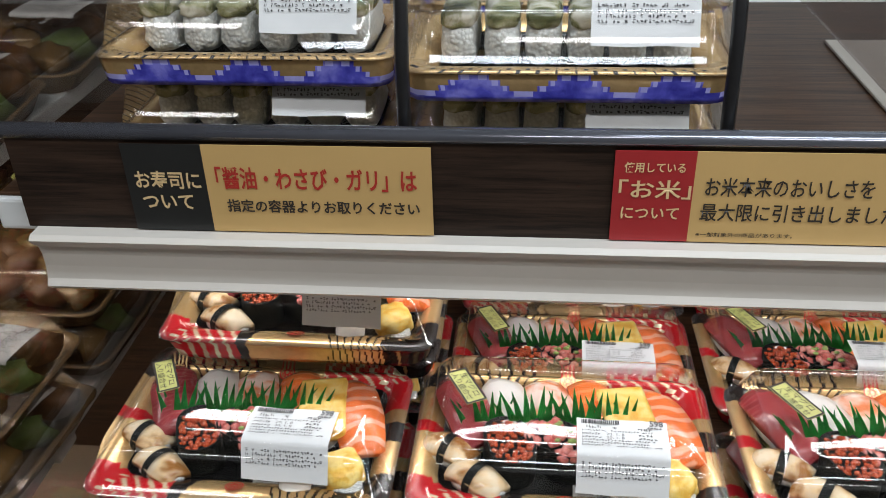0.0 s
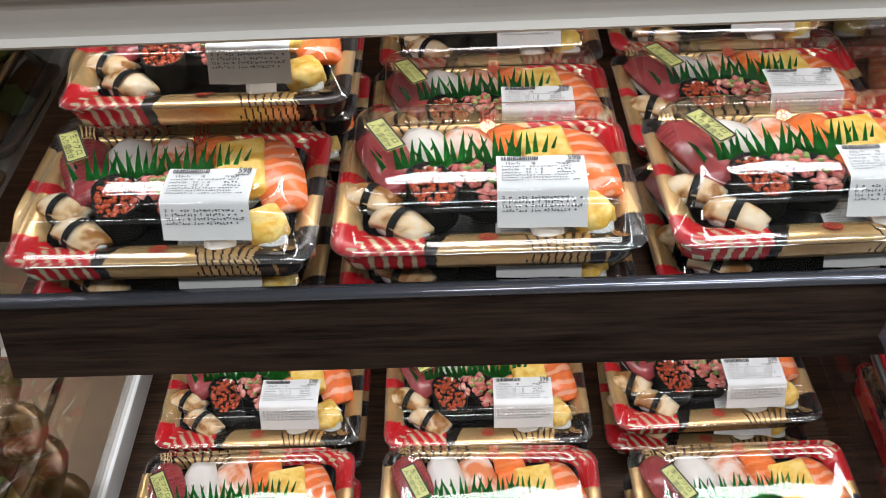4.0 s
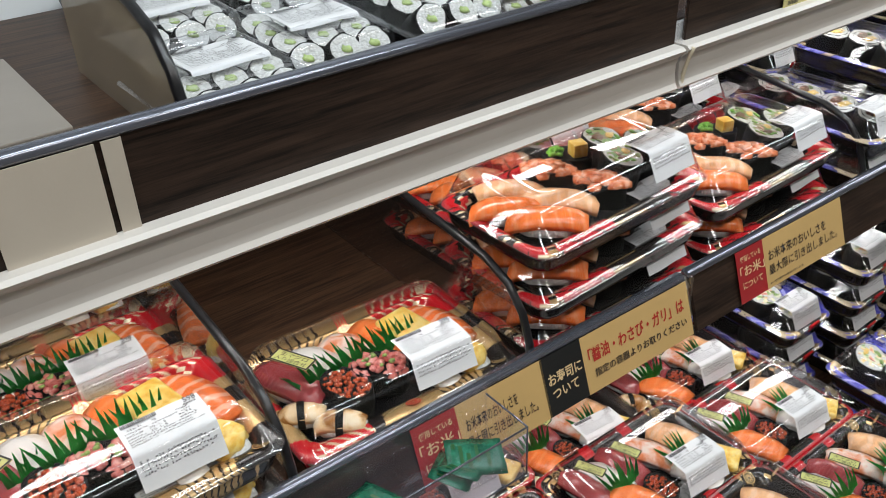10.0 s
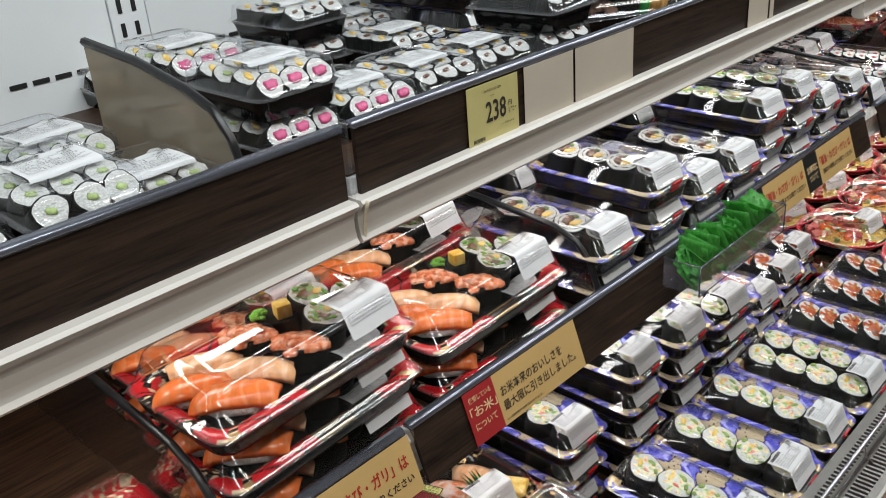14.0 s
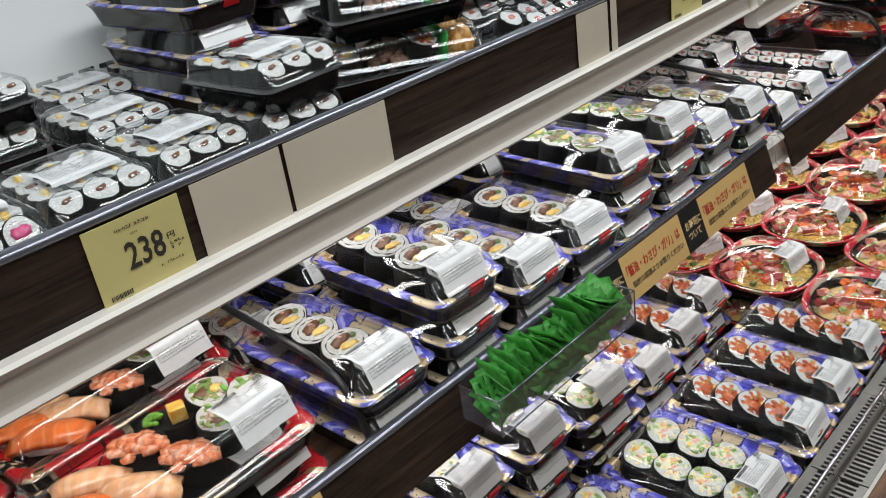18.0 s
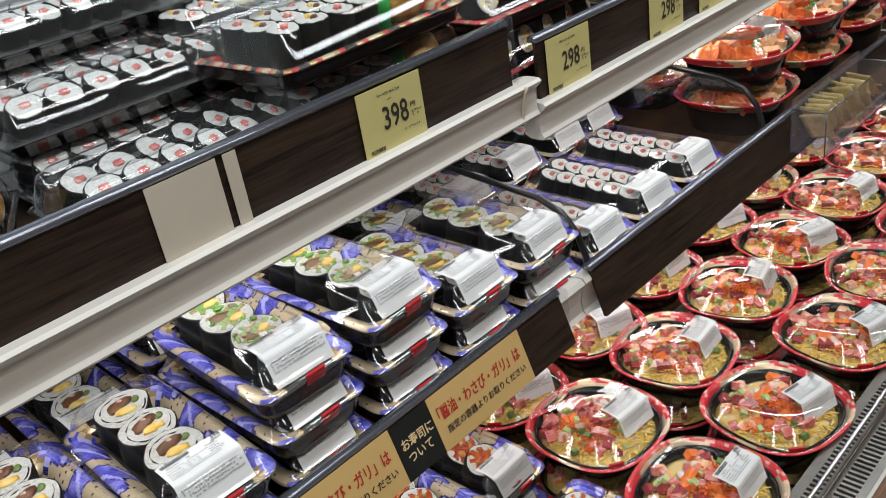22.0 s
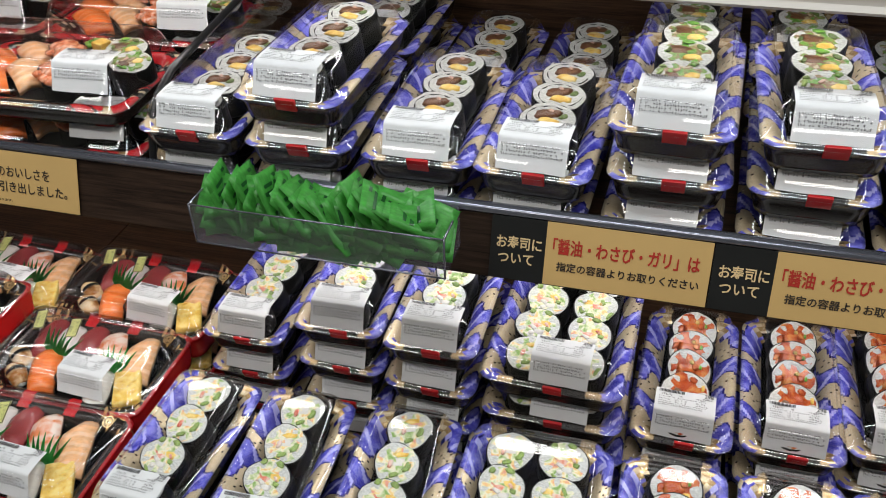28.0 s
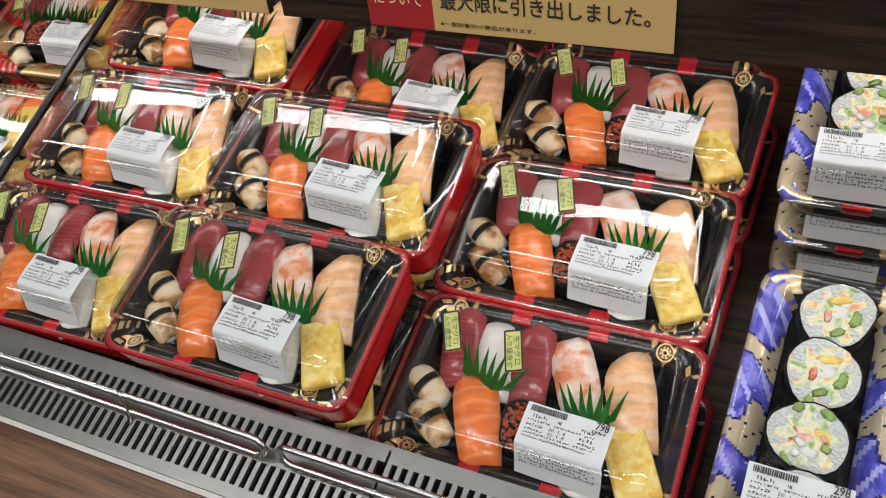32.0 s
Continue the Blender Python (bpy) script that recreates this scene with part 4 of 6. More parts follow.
def stuffed(r, z, seed, chunks, bits, squash=1.0, swirl=False):
    """A thick roll's filling: placed chunks (material, x, y, w, d), loose bits (material, number, least and most radius) and perhaps a ring of nori."""
    rr = random.Random(seed)
    bm = bmesh.new()
    mats = []

    def index(m):
        if m not in mats:
            mats.append(m)
        return mats.index(m)

    if swirl:
        ci = index(M_NORI)
        f0 = len(bm.faces)
        line = [(r * (0.92 + 0.10 * t / 20) * math.cos(0.26 * t + 1), squash * r * (0.92 + 0.10 * t / 20) * math.sin(0.26 * t + 1), z - 0.0006) for t in range(21)]
        tube(line, 0.0007, 4, bm)
        bm.faces.ensure_lookup_table()
        for f in bm.faces[f0:]:
            f.material_index = ci
    bed = index(MIXBED[seed // 10])
    rows = [[(k * r * 0.98 * (1 + 0.10 * math.sin(3 * a + seed) + 0.06 * math.sin(7 * a)) * math.cos(a), k * squash * r * 0.98 * (1 + 0.10 * math.sin(3 * a + seed) + 0.06 * math.sin(7 * a)) * math.sin(a), z - 0.0004 + 0.0009 * (1 - k)) for a in np.linspace(0, 2 * math.pi, 20, False)] for k in (1.0, 0.6, 0.2)]
    f0 = len(bm.faces)
    if not swirl:
        loft(rows, cap0=False, bm=bm)
        bm.faces.ensure_lookup_table()
        for f in bm.faces[f0:]:
            f.material_index = bed
    for m, n, r0, r1, size in bits:
        for _ in range(n // 3):
            a, q = rr.uniform(0, 6.28), rr.uniform(r0, r1) * r
            f0 = len(bm.faces)
            blob(1.25 * size * r * rr.uniform(0.8, 1.7), 1.25 * size * r * rr.uniform(0.5, 0.9), 0.0013, rr.random() * 40, 0.6, 2, 0.5, bm, (q * math.cos(a), squash * q * math.sin(a), z - 0.0004 + rr.uniform(0, 0.0004)), a + 1.57 + rr.uniform(-0.5, 0.5))
            bm.faces.ensure_lookup_table()
            for f in bm.faces[f0:]:
                f.material_index = index(m)
    for m, x, y, w, d in chunks:
        f0 = len(bm.faces)
        blob(w * r, d * r, 0.0030, rr.random() * 40, 0.40, 2, 0.8, bm, (x * r, squash * y * r, z - 0.0023), rr.uniform(-0.25, 0.25))
        bm.faces.ensure_lookup_table()
        for f in bm.faces[f0:]:
            f.material_index = index(m)
    return mesh_of("filling", bm, *mats)


FUTO = [roll_mesh(0.0238, 0.028, i * 1.3, 0.84, 0.055) for i in range(3)]
FZ = 0.0294
FUTOFILL = [stuffed(0.0190, FZ, 2, ((M_EGG, 0.25, -0.25, 1.0, 0.6), (M_BROWN, -0.35, 0.3, 1.0, 0.6), (M_CRAB, -0.5, -0.35, 0.5, 0.4)), ((M_BROWN, 5, 0.1, 0.7, 0.22), (M_HERB, 4, 0.5, 0.8, 0.2)), 0.78, True),
            stuffed(0.0190, FZ, 3, ((M_EGG, 0.1, -0.35, 1.15, 0.5), (M_BROWN, -0.1, 0.30, 1.3, 0.6), (M_HERB, 0.65, 0.2, 0.4, 0.4)), ((M_CRAB, 4, 0.2, 0.8, 0.2),), 0.78, True)]
SALADFILL = [stuffed(0.0190, FZ, 12, ((M_EGG, 0.35, -0.05, 0.75, 0.55), (M_BROWN, -0.35, -0.15, 0.85, 0.7), (M_SQUID, 0.05, -0.45, 0.45, 0.35)), ((M_GREEN, 16, 0.65, 1.05, 0.30), (M_LETTUCE, 10, 0.6, 1.0, 0.26), (M_CRAB, 3, 0.2, 0.5, 0.2)), 0.82),
             stuffed(0.0190, FZ, 13, ((M_EGG, 0.30, -0.30, 0.85, 0.5), (M_BROWN, -0.30, 0.15, 1.1, 0.75)), ((M_LETTUCE, 12, 0.6, 1.0, 0.26), (M_HERB, 6, 0.3, 0.9, 0.24)), 0.82),
             stuffed(0.0190, FZ, 14, ((M_BROWN, 0.0, 0.15, 1.4, 0.7), (M_EGG, 0.25, -0.3, 0.9, 0.45)), ((M_EGGROLL, 6, 0.2, 0.9, 0.24), (M_HERB, 3, 0.5, 0.9, 0.2)), 0.82)]
CALI = [roll_mesh(0.0230, 0.026, i * 1.9, 0.94, 0.06) for i in range(3)]
CALIFILL = [stuffed(0.0185, 0.0274, 22, ((M_EGG, 0.35, 0.15, 0.75, 0.45), (M_CRABPINK, -0.15, -0.10, 0.75, 0.6), (M_SQUID, 0.15, -0.45, 0.6, 0.4)), ((M_GREEN, 12, 0.55, 1.0, 0.28), (M_SQUID, 6, 0.2, 0.9, 0.24), (M_CRABPINK, 3, 0.1, 0.5, 0.2))),
            stuffed(0.0185, 0.0274, 23, ((M_CRABPINK, 0.1, 0.0, 0.9, 0.55), (M_EGG, -0.4, 0.2, 0.6, 0.4)), ((M_GREEN, 14, 0.4, 1.0, 0.30), (M_SQUID, 8, 0.3, 0.9, 0.26), (M_EGGROLL, 4, 0.3, 0.8, 0.2))),
            stuffed(0.0185, 0.0274, 24, ((M_SQUID, 0.0, 0.05, 0.9, 0.6), (M_EGG, 0.1, 0.5, 0.9, 0.35)), ((M_GREEN, 14, 0.55, 1.05, 0.28), (M_CRABPINK, 4, 0.1, 0.6, 0.22)))]
KIMFILL = [stuffed(0.0185, 0.0274, 32, ((M_KIMCHI, -0.1, 0.0, 1.2, 0.9), (M_EGG, 0.35, -0.4, 0.6, 0.4)), ((M_KIMCHI, 10, 0.2, 0.9, 0.3), (M_EGGROLL, 3, 0.4, 0.8, 0.2), (M_LETTUCE, 3, 0.6, 0.9, 0.2))),
           stuffed(0.0185, 0.0274, 33, ((M_KIMCHI, 0.1, 0.1, 1.0, 1.0), (M_BROWN, -0.4, -0.1, 0.5, 0.5)), ((M_KIMCHI, 12, 0.2, 1.0, 0.28), (M_EGG, 3, 0.5, 0.9, 0.26)))]
HOSO = [roll_mesh(0.0146, 0.021, i * 2.3, 0.95, 0.10) for i in range(3)]
HOSOTUNA = filling(0.0064, 0.0222, 3, (M_TUNAPINK,))
HOSOCUC = filling(0.0082, 0.0222, 4, (M_CUC,))
HOSOPINK = filling(0.0085, 0.0222, 5, (M_PINK,))
HOSOYEL = filling(0.0074, 0.0222, 6, (M_EGG,))
HOSOBROWN = filling(0.0070, 0.0222, 7, (M_BROWN,))

FW, FD = 0.096, 0.192
ME_BLUETRAY = printed_tray(FW, FD, 0.022, 0.014, "blue", 0.003, 0.019, 0.016, 0.0, 0.0013, 10, 0.013)
ME_FLID = lid_mesh(FW, FD, 0.023, 0.026, 0.014, 0.013, M_CLEAR, 0.007)
ME_WIDETRAY = printed_tray(0.140, FD, 0.022, 0.014, "blue", 0.003, 0.017, 0.016, 0.0, 0.0013, 10, 0.013)
ME_WIDELID = lid_mesh(0.140, FD, 0.023, 0.026, 0.014, 0.012, M_CLEAR, 0.007)
ME_TAPE = mesh_of("tape", box(-0.009, 0.009, -0.0015, 0.0015, -0.008, 0.004, 0.0008), M_TAPE)


def roll_pack(fills, rolls, label, price="398", wide=False, lean=14, count=4, label_y=-0.076):
    p = thing("sushi_roll_pack", label, "sushi pack", "blue roll packs")
    part("tray", ME_WIDETRAY if wide else ME_BLUETRAY, None, p, "blue and gold printed tray")
    add_lid(p, ME_WIDELID if wide else ME_FLID, "lid", "clear plastic lid")
    for j in range(count):
        for cx in ((-0.025, 0.025) if wide else (0.0,)):
            y = -0.058 + j * 0.126 / (count - 1)
            r = part("roll", rolls[(j + int(cx > 0)) % 3], None, p, "", pose(cx, y, 0.006 + 0.020 * math.sin(radians(abs(lean))), lean, 0, rng.uniform(-8, 8)))
            part("filling", fills[rng.randrange(len(fills))], None, r, "coloured filling")
    add_label(p, price, pose(0.008 if wide else 0.0, label_y, 0.0500), long=True)
    part("tape", ME_TAPE, None, p, "red sealing tape", pose(0.004, -FD / 2 + 0.001, 0.024, 18, 0, 0))
    return p


def futo_pack():
    return roll_pack(FUTOFILL, FUTO, "thick egg sushi rolls in a blue and gold tray")


def salad_pack():
    return roll_pack(SALADFILL[:2], FUTO, "thick lettuce sushi rolls in a blue and gold tray")


def meat_pack():
    return roll_pack(SALADFILL[2:], FUTO, "thick meat and egg sushi rolls in a blue and gold tray")


def cali_pack():
    return roll_pack(CALIFILL, CALI, "crab and lettuce sushi rolls in a blue tray", "298")


def kim_pack():
    return roll_pack(KIMFILL, CALI, "spicy red-filled sushi rolls in a blue and gold tray", "298", False, 28, 5)


def wide_pack():
    return roll_pack(CALIFILL, CALI, "wide pack of crab rolls in a blue tray", "498", True)


def hoso_pack():
    p = thing("thin_roll_pack", "thin tuna rolls in a blue and gold tray", "sushi pack", "blue roll packs")
    part("tray", ME_BLUETRAY, None, p, "blue and gold printed tray")
    add_lid(p, ME_FLID, "lid", "clear plastic lid")
    for j in range(6):
        for cx in (-0.0150, 0.0140):
            r = part("roll", HOSO[(j + int(cx > 0)) % 3], None, p, "", pose(cx, -0.050 + j * 0.0235 + 0.008 * (cx > 0), 0.018, 16, 0, rng.uniform(-10, 10)))
            part("filling", HOSOTUNA, None, r, "pink tuna filling")
    add_label(p, "298", pose(0.0, -0.076, 0.0500), long=True)
    part("tape", ME_TAPE, None, p, "red sealing tape", pose(0.004, -FD / 2 + 0.001, 0.024, 18, 0, 0))
    return p


# 3: salmon and rolls in a red flower tray
ME_FLTRAY = printed_tray(0.215, 0.135, 0.016, 0.016, "flower", 0.003, 0.016, 0.012, 0.3)
ME_FLLID = lid_mesh(0.217, 0.137, 0.017, 0.038, 0.016, 0.016)
ME_EGGCUBE = mesh_of("egg_cube", box(-0.007, 0.007, -0.007, 0.007, 0.019, 0.032, 0.001), M_EGG)
ME_SPROUTS = grains(20, 0.020, 0.016, 0.022, 0.006, 9, M_LETTUCE, "sprouts", 0.8)


def flower_pack():
    p = thing("salmon_sushi_pack", "salmon nigiri and rolls in a red flower-print tray", "sushi pack", "red flower packs")
    part("tray", ME_FLTRAY, None, p, "red tray printed with flowers")
    add_lid(p, ME_FLLID, "lid", "clear plastic lid")
    for k, x, y, a, s in (("salmon", -0.074, 0.010, 52, 1.06), ("salmon", -0.062, -0.026, 46, 1.12), ("pale_salmon", -0.048, 0.034, 50, 1.0), ("pale_salmon", -0.030, -0.008, 44, 1.04), ("mince", -0.006, 0.030, 50, 1.0), ("mince", 0.012, -0.018, 40, 1.0)):
        nigiri(p, k, x, y, 0.007, a, s)
    g = part("gunkan", GUNKAN, None, p, "", pose(0.026, 0.036, 0.007, 0, 0, 50))
    part("egg_cube", ME_EGGCUBE, None, g, "yellow omelette cube", pose(0.002, -0.010, 0.002, 0, 0, 20))
    part("sprouts", ME_SPROUTS, None, g, "green sprouts", pose(0.0, 0.010, 0, 0, 0, 0))
    for n, (x, y) in enumerate(((0.046, -0.006), (0.062, 0.032), (0.084, 0.002))):
        r = part("roll", FUTO[n], None, p, "", pose(x, y, 0.010, 10, 0, 30) @ Matrix.Diagonal((0.86, 0.98, 1, 1)))
        part("filling", SALADFILL[n % 2], None, r, "egg and lettuce filling")
    add_label(p, "498", pose(0.064, -0.044, 0.0560, 0, 0, 2), long=True)
    return p


# small clear packs of thin rolls
ME_CTRAY = tray_mesh(0.088, 0.118, 0.018, 0.010, M_TRAYBLACK, 0.002, M_TRAYBLACK, 0.004, 0.010, 0.012)
ME_CLID = lid_mesh(0.094, 0.126, 0.019, 0.022, 0.012, 0.007, M_CLOUD, 0.004)


def small_pack(fill, label, tilt=30.0, rows=3):
    p = thing("thin_roll_pack", label, "sushi pack", "small clear packs")
    part("tray", ME_CTRAY, None, p, "black ribbed tray")
    add_lid(p, ME_CLID, "lid", "thin clear plastic lid")
    for j in range(4):
        for i in range(rows):
            lean = tilt + (22 if j == 0 else 0)
            r = part("roll", HOSO[(i + j) % 3], None, p, "", pose((i - (rows - 1) / 2) * 0.0266, -0.036 + j * 0.0262, 0.0125 + (0.003 if j == 0 else 0), lean, 0, rng.uniform(-10, 10)) @ Matrix.Diagonal((0.90, 0.90, 1, 1)))
            f = fill[(i if len(fill) == rows else j) % len(fill)]
            part("filling", f, None, r)
    add_label(p, "238", pose(0.004, -0.016, 0.0414, 0, 0, 3), flat=True)
    return p


# long black packs of thin rolls
ME_LTRAY = tray_mesh(0.230, 0.100, 0.012, 0.008, M_TRAYBLACK, 0.002, M_TRAYBLACK, 0.008)
ME_LLID = lid_mesh(0.230, 0.100, 0.013, 0.030, 0.008, 0.012, M_CLOUD, 0.005)


def long_pack():
    p = thing("thin_roll_pack", "long pack of thin tuna rolls in a black tray, clear lid", "sushi pack", "long black packs")
    part("tray", ME_LTRAY, None, p, "black plastic tray")
    add_lid(p, ME_LLID, "lid", "clear plastic lid")
    for j in range(2):
        for i in range(7):
            r = part("roll", HOSO[i % 3], None, p, "", pose((i - 3) * 0.0290, -0.020 + j * 0.034, 0.0160, 30, 0, 10 * i))
            part("filling", HOSOTUNA, None, r, "pink tuna filling")
    return p


ME_SETTRAY = tray_mesh(0.215, 0.130, 0.020, 0.012, M_TRAYBLACK, 0.004, M_TRAYBLACK, 0.008, 0.022, 0.010)
ME_SETTRAYR = printed_tray(0.215, 0.130, 0.014, 0.012, "fans", 0.003, 0.014, 0.012)
ME_SETTRAYG = printed_tray(0.215, 0.130, 0.014, 0.012, "mosaic", 0.003, 0.012, 0.012)
ME_SETLID = lid_mesh(0.215, 0.130, 0.015, 0.042, 0.012, 0.016)
ME_SETLIDB = lid_mesh(0.213, 0.128, 0.021, 0.034, 0.012, 0.014)
INARI = [mesh_of("inari", blob(0.056, 0.048, 0.040, i, 0.22, 3, 0.4), M_INARI) for i in range(2)]
ME_DIVLEAF = mesh_of("leaf", box(-0.0008, 0.0008, -0.042, 0.042, 0, 0.036), M_LEAF)
ME_MINCE = grains(90, 0.044, 0.040, 0.018, 0.0095, 17, M_MEAT, "mince", 0.8, 0.020)
ME_STRIPES = mesh_of("stripes", box(-0.024, 0.024, -0.008, 0.008, 0, 0.0004), M_STRIPECARD, smooth=False)
ME_YELLOWTAG = mesh_of("sticker", box(-0.022, 0.022, -0.007, 0.007, 0, 0.0004), M_YELLOWCARD, smooth=False)


def inari_pack():
    p = thing("inari_sushi_pack", "roll, minced meat and fried tofu sushi in a black tray", "sushi pack", "mixed set packs")
    part("tray", ME_SETTRAY, None, p, "black ribbed plastic tray")
    add_lid(p, ME_SETLIDB, "lid", "clear plastic lid")
    for x, y, q in ((-0.070, -0.018, 0), (-0.064, 0.028, 1)):
        r = part("roll", FUTO[q], None, p, "", pose(x, y, 0.014, 14, 0, 20))
        part("filling", FUTOFILL[q], None, r, "egg and gourd filling")
    for y in (-0.016, 0.030):
        part("minced_meat", ME_MINCE, None, p, "crumbly brown minced meat", pose(-0.010, y, 0.0, 0, 0, 20 * y))
    for x, y, q in ((0.032, -0.018, 2), (0.034, 0.028, 0)):
        r = part("roll", CALI[q], None, p, "", pose(x, y, 0.014, 14, 0, 20) @ Matrix.Diagonal((0.8, 0.8, 1, 1)))
        part("filling", KIMFILL[0], None, r, "red filling")
    part("leaf", ME_DIVLEAF, None, p, "green plastic divider leaf", pose(0.054, 0, 0.010, 0, 8, 0))
    for y in (-0.020, 0.026):
        part("inari", INARI[int(y > 0)], None, p, "golden brown fried tofu pouch", pose(0.078, y, 0.008, 0, 0, 14) @ Matrix.Diagonal((0.7, 0.9, 0.95, 1)))
    add_label(p, "398", pose(-0.010, 0.008, 0.0562, 0, 0, 4), flat=True)
    return p


def inari_set():
    p = thing("inari_sushi_pack", "fried tofu sushi and thin rolls in a patterned tray", "sushi pack", "mixed set packs")
    part("tray", ME_SETTRAYG, None, p, "gold, red and black patterned tray")
    add_lid(p, ME_SETLID, "lid", "tall clear plastic lid")
    for y in (-0.022, 0.026):
        part("inari", INARI[int(y > 0)], None, p, "golden brown fried tofu pouch", pose(0.060, y, 0.008, 0, 0, 14))
    part("leaf", ME_DIVLEAF, None, p, "green plastic divider leaf", pose(0.028, 0, 0.008, 0, 8, 0))
    for j in range(3):
        for i in range(4):
            r = part("roll", CALI[(i + j) % 3], None, p, "", pose(-0.076 + i * 0.0285, -0.028 + j * 0.029, 0.0095, 8, 0, 4 * i) @ Matrix.Diagonal((0.62, 0.62, 1.15, 1)))
            part("filling", HOSOFILLTOP[(i + j) % 2], None, r, "coloured filling")
    add_label(p, "398", pose(0.044, 0.010, 0.0582, 0, 0, 4), flat=True)
    part("sticker", ME_YELLOWTAG, None, p, "yellow and white printed sticker", pose(-0.052, 0.024, 0.0578, 0, 0, 4))
    return p


HOSOFILLTOP = [filling(0.0100, 0.0275, 41, (M_TUNAPINK, M_CRABPINK), 0.9), filling(0.0100, 0.0275, 42, (M_BROWN, M_EGG), 0.9)]


def rollset_pack():
    p = thing("sushi_roll_pack", "thick sushi rolls with pink filling in a red fan-print tray", "sushi pack", "mixed set packs")
    part("tray", ME_SETTRAYR, None, p, "red tray printed with pale fans")
    add_lid(p, ME_SETLID, "lid", "tall clear plastic lid")
    for j in range(2):
        for i in range(5):
            r = part("roll", CALI[i % 3], None, p, "", pose(-0.074 + i * 0.037, -0.014 + j * 0.050, 0.024, 76, 0, 8 * i) @ Matrix.Diagonal((0.70, 0.70, 1.1, 1)))
            part("filling", (CALIFILL + KIMFILL)[(i + j) % 4], None, r, "pink and yellow filling")
    add_label(p, "298", pose(0.050, 0.010, 0.0582, 0, 0, 4), flat=True)
    part("sticker", ME_STRIPES, None, p, "sticker of pink, orange and green stripes", pose(-0.060, 0.022, 0.0578, 0, 0, 3))
    return p


# pressed mackerel pack
def saba_pack():
    p = thing("pressed_sushi_pack", "pressed mackerel sushi in a blue and gold tray, clear lid", "sushi pack", "pressed sushi packs")
    part("tray", ME_SABATRAY, None, p, "blue and gold printed tray")
    add_lid(p, ME_SABALID, "lid", "clear plastic lid")
    for i in range(6):
        r = part("pressed_piece", ME_PRESS, None, p, "", pose(-0.060 + i * 0.0240, 0.004, 0.006, 0, 0, rng.uniform(-4, 4)))
        part("topping", ME_SABA, None, r, "silvery mackerel slice")
    add_label(p, "228", pose(0.040, -0.036, 0.0545, 0, 0, 0), long=True)
    st = part("sticker", box(-0.017, 0.017, -0.009, 0.009, 0, 0.0004), M_SIGNBLACK, p, "black sticker with gold lettering", pose(-0.058, -0.022, 0.0538, 0, 0, 12), False)
    part("lettering", ME_SABAWORDS, None, st, "gold lettering")
    return p


M_SABA = mottled("mackerel", [(0.38, (0.10, 0.11, 0.05)), (0.50, (0.30, 0.30, 0.16)), (0.60, (0.62, 0.60, 0.50))], 70, 0.18)
saba_words = bmesh.new()
words_into(saba_words, "こだわり", 0.015, 0.0008, 0.0066, 0.0008)
words_into(saba_words, "の鯖", 0.009, -0.0072, 0.0066, 0.0008)
ME_SABAWORDS = mesh_of("lettering", saba_words, M_CREAM, smooth=False)


def paint_waves(side, s, v, r):
    """Blue waves over gold dunes dotted with black."""
    q = v + 0.34 * math.sin(s * 21) - 0.40
    return "l" if abs(q - 0.12) < 0.05 else "b" if q < 0.22 else "k" if math.sin(s * 110) * math.sin(v * 17) > 0.86 else "g"


PRINTS["waves"] = (paint_waves, "g")
ME_SABATRAY = printed_tray(0.178, 0.115, 0.016, 0.012, "waves", 0.003, 0.015, 0.006)
ME_SABALID = lid_mesh(0.178, 0.115, 0.017, 0.036, 0.012, 0.012)
ME_PRESS = mesh_of("pressed_piece", blob(0.0235, 0.060, 0.030, 5, 0.08, 3, 0.75), M_RICE)
ME_SABA = mesh_of("topping", blob(0.0230, 0.062, 0.014, 9, 0.10, 3, 0.6, None, (0, 0, 0.022)), M_SABA)


# bowls
def squircle(r, z, k=0.12, n=32):
    return [(r * (1 + k * math.sin(2 * a) ** 2) * math.cos(a), r * (1 + k * math.sin(2 * a) ** 2) * math.sin(a), z) for a in (2 * math.pi * i / n for i in range(n))]


BR, BK = 0.079, 0.085


def bowl_shell():
    """The black bowl: plain outside, fluted inside."""
    rows = [squircle(BR * 0.70, 0, BK, 72), squircle(BR * 0.74, 0.002, BK, 72), squircle(BR * 0.87, 0.040, BK, 72), squircle(BR * 0.90, 0.0485, BK, 72)]
    for k, z in ((0.88, 0.0485), (0.84, 0.040), (0.66, 0.012)):
        rows.append([(x * (1 - 0.012 * (i % 2)), y * (1 - 0.012 * (i % 2)), q) for i, (x, y, q) in enumerate(squircle(BR * k, z, BK, 72))])
    return mesh_of("bowl", loft(rows), M_TRAYBLACK)


ME_BOWL = bowl_shell()


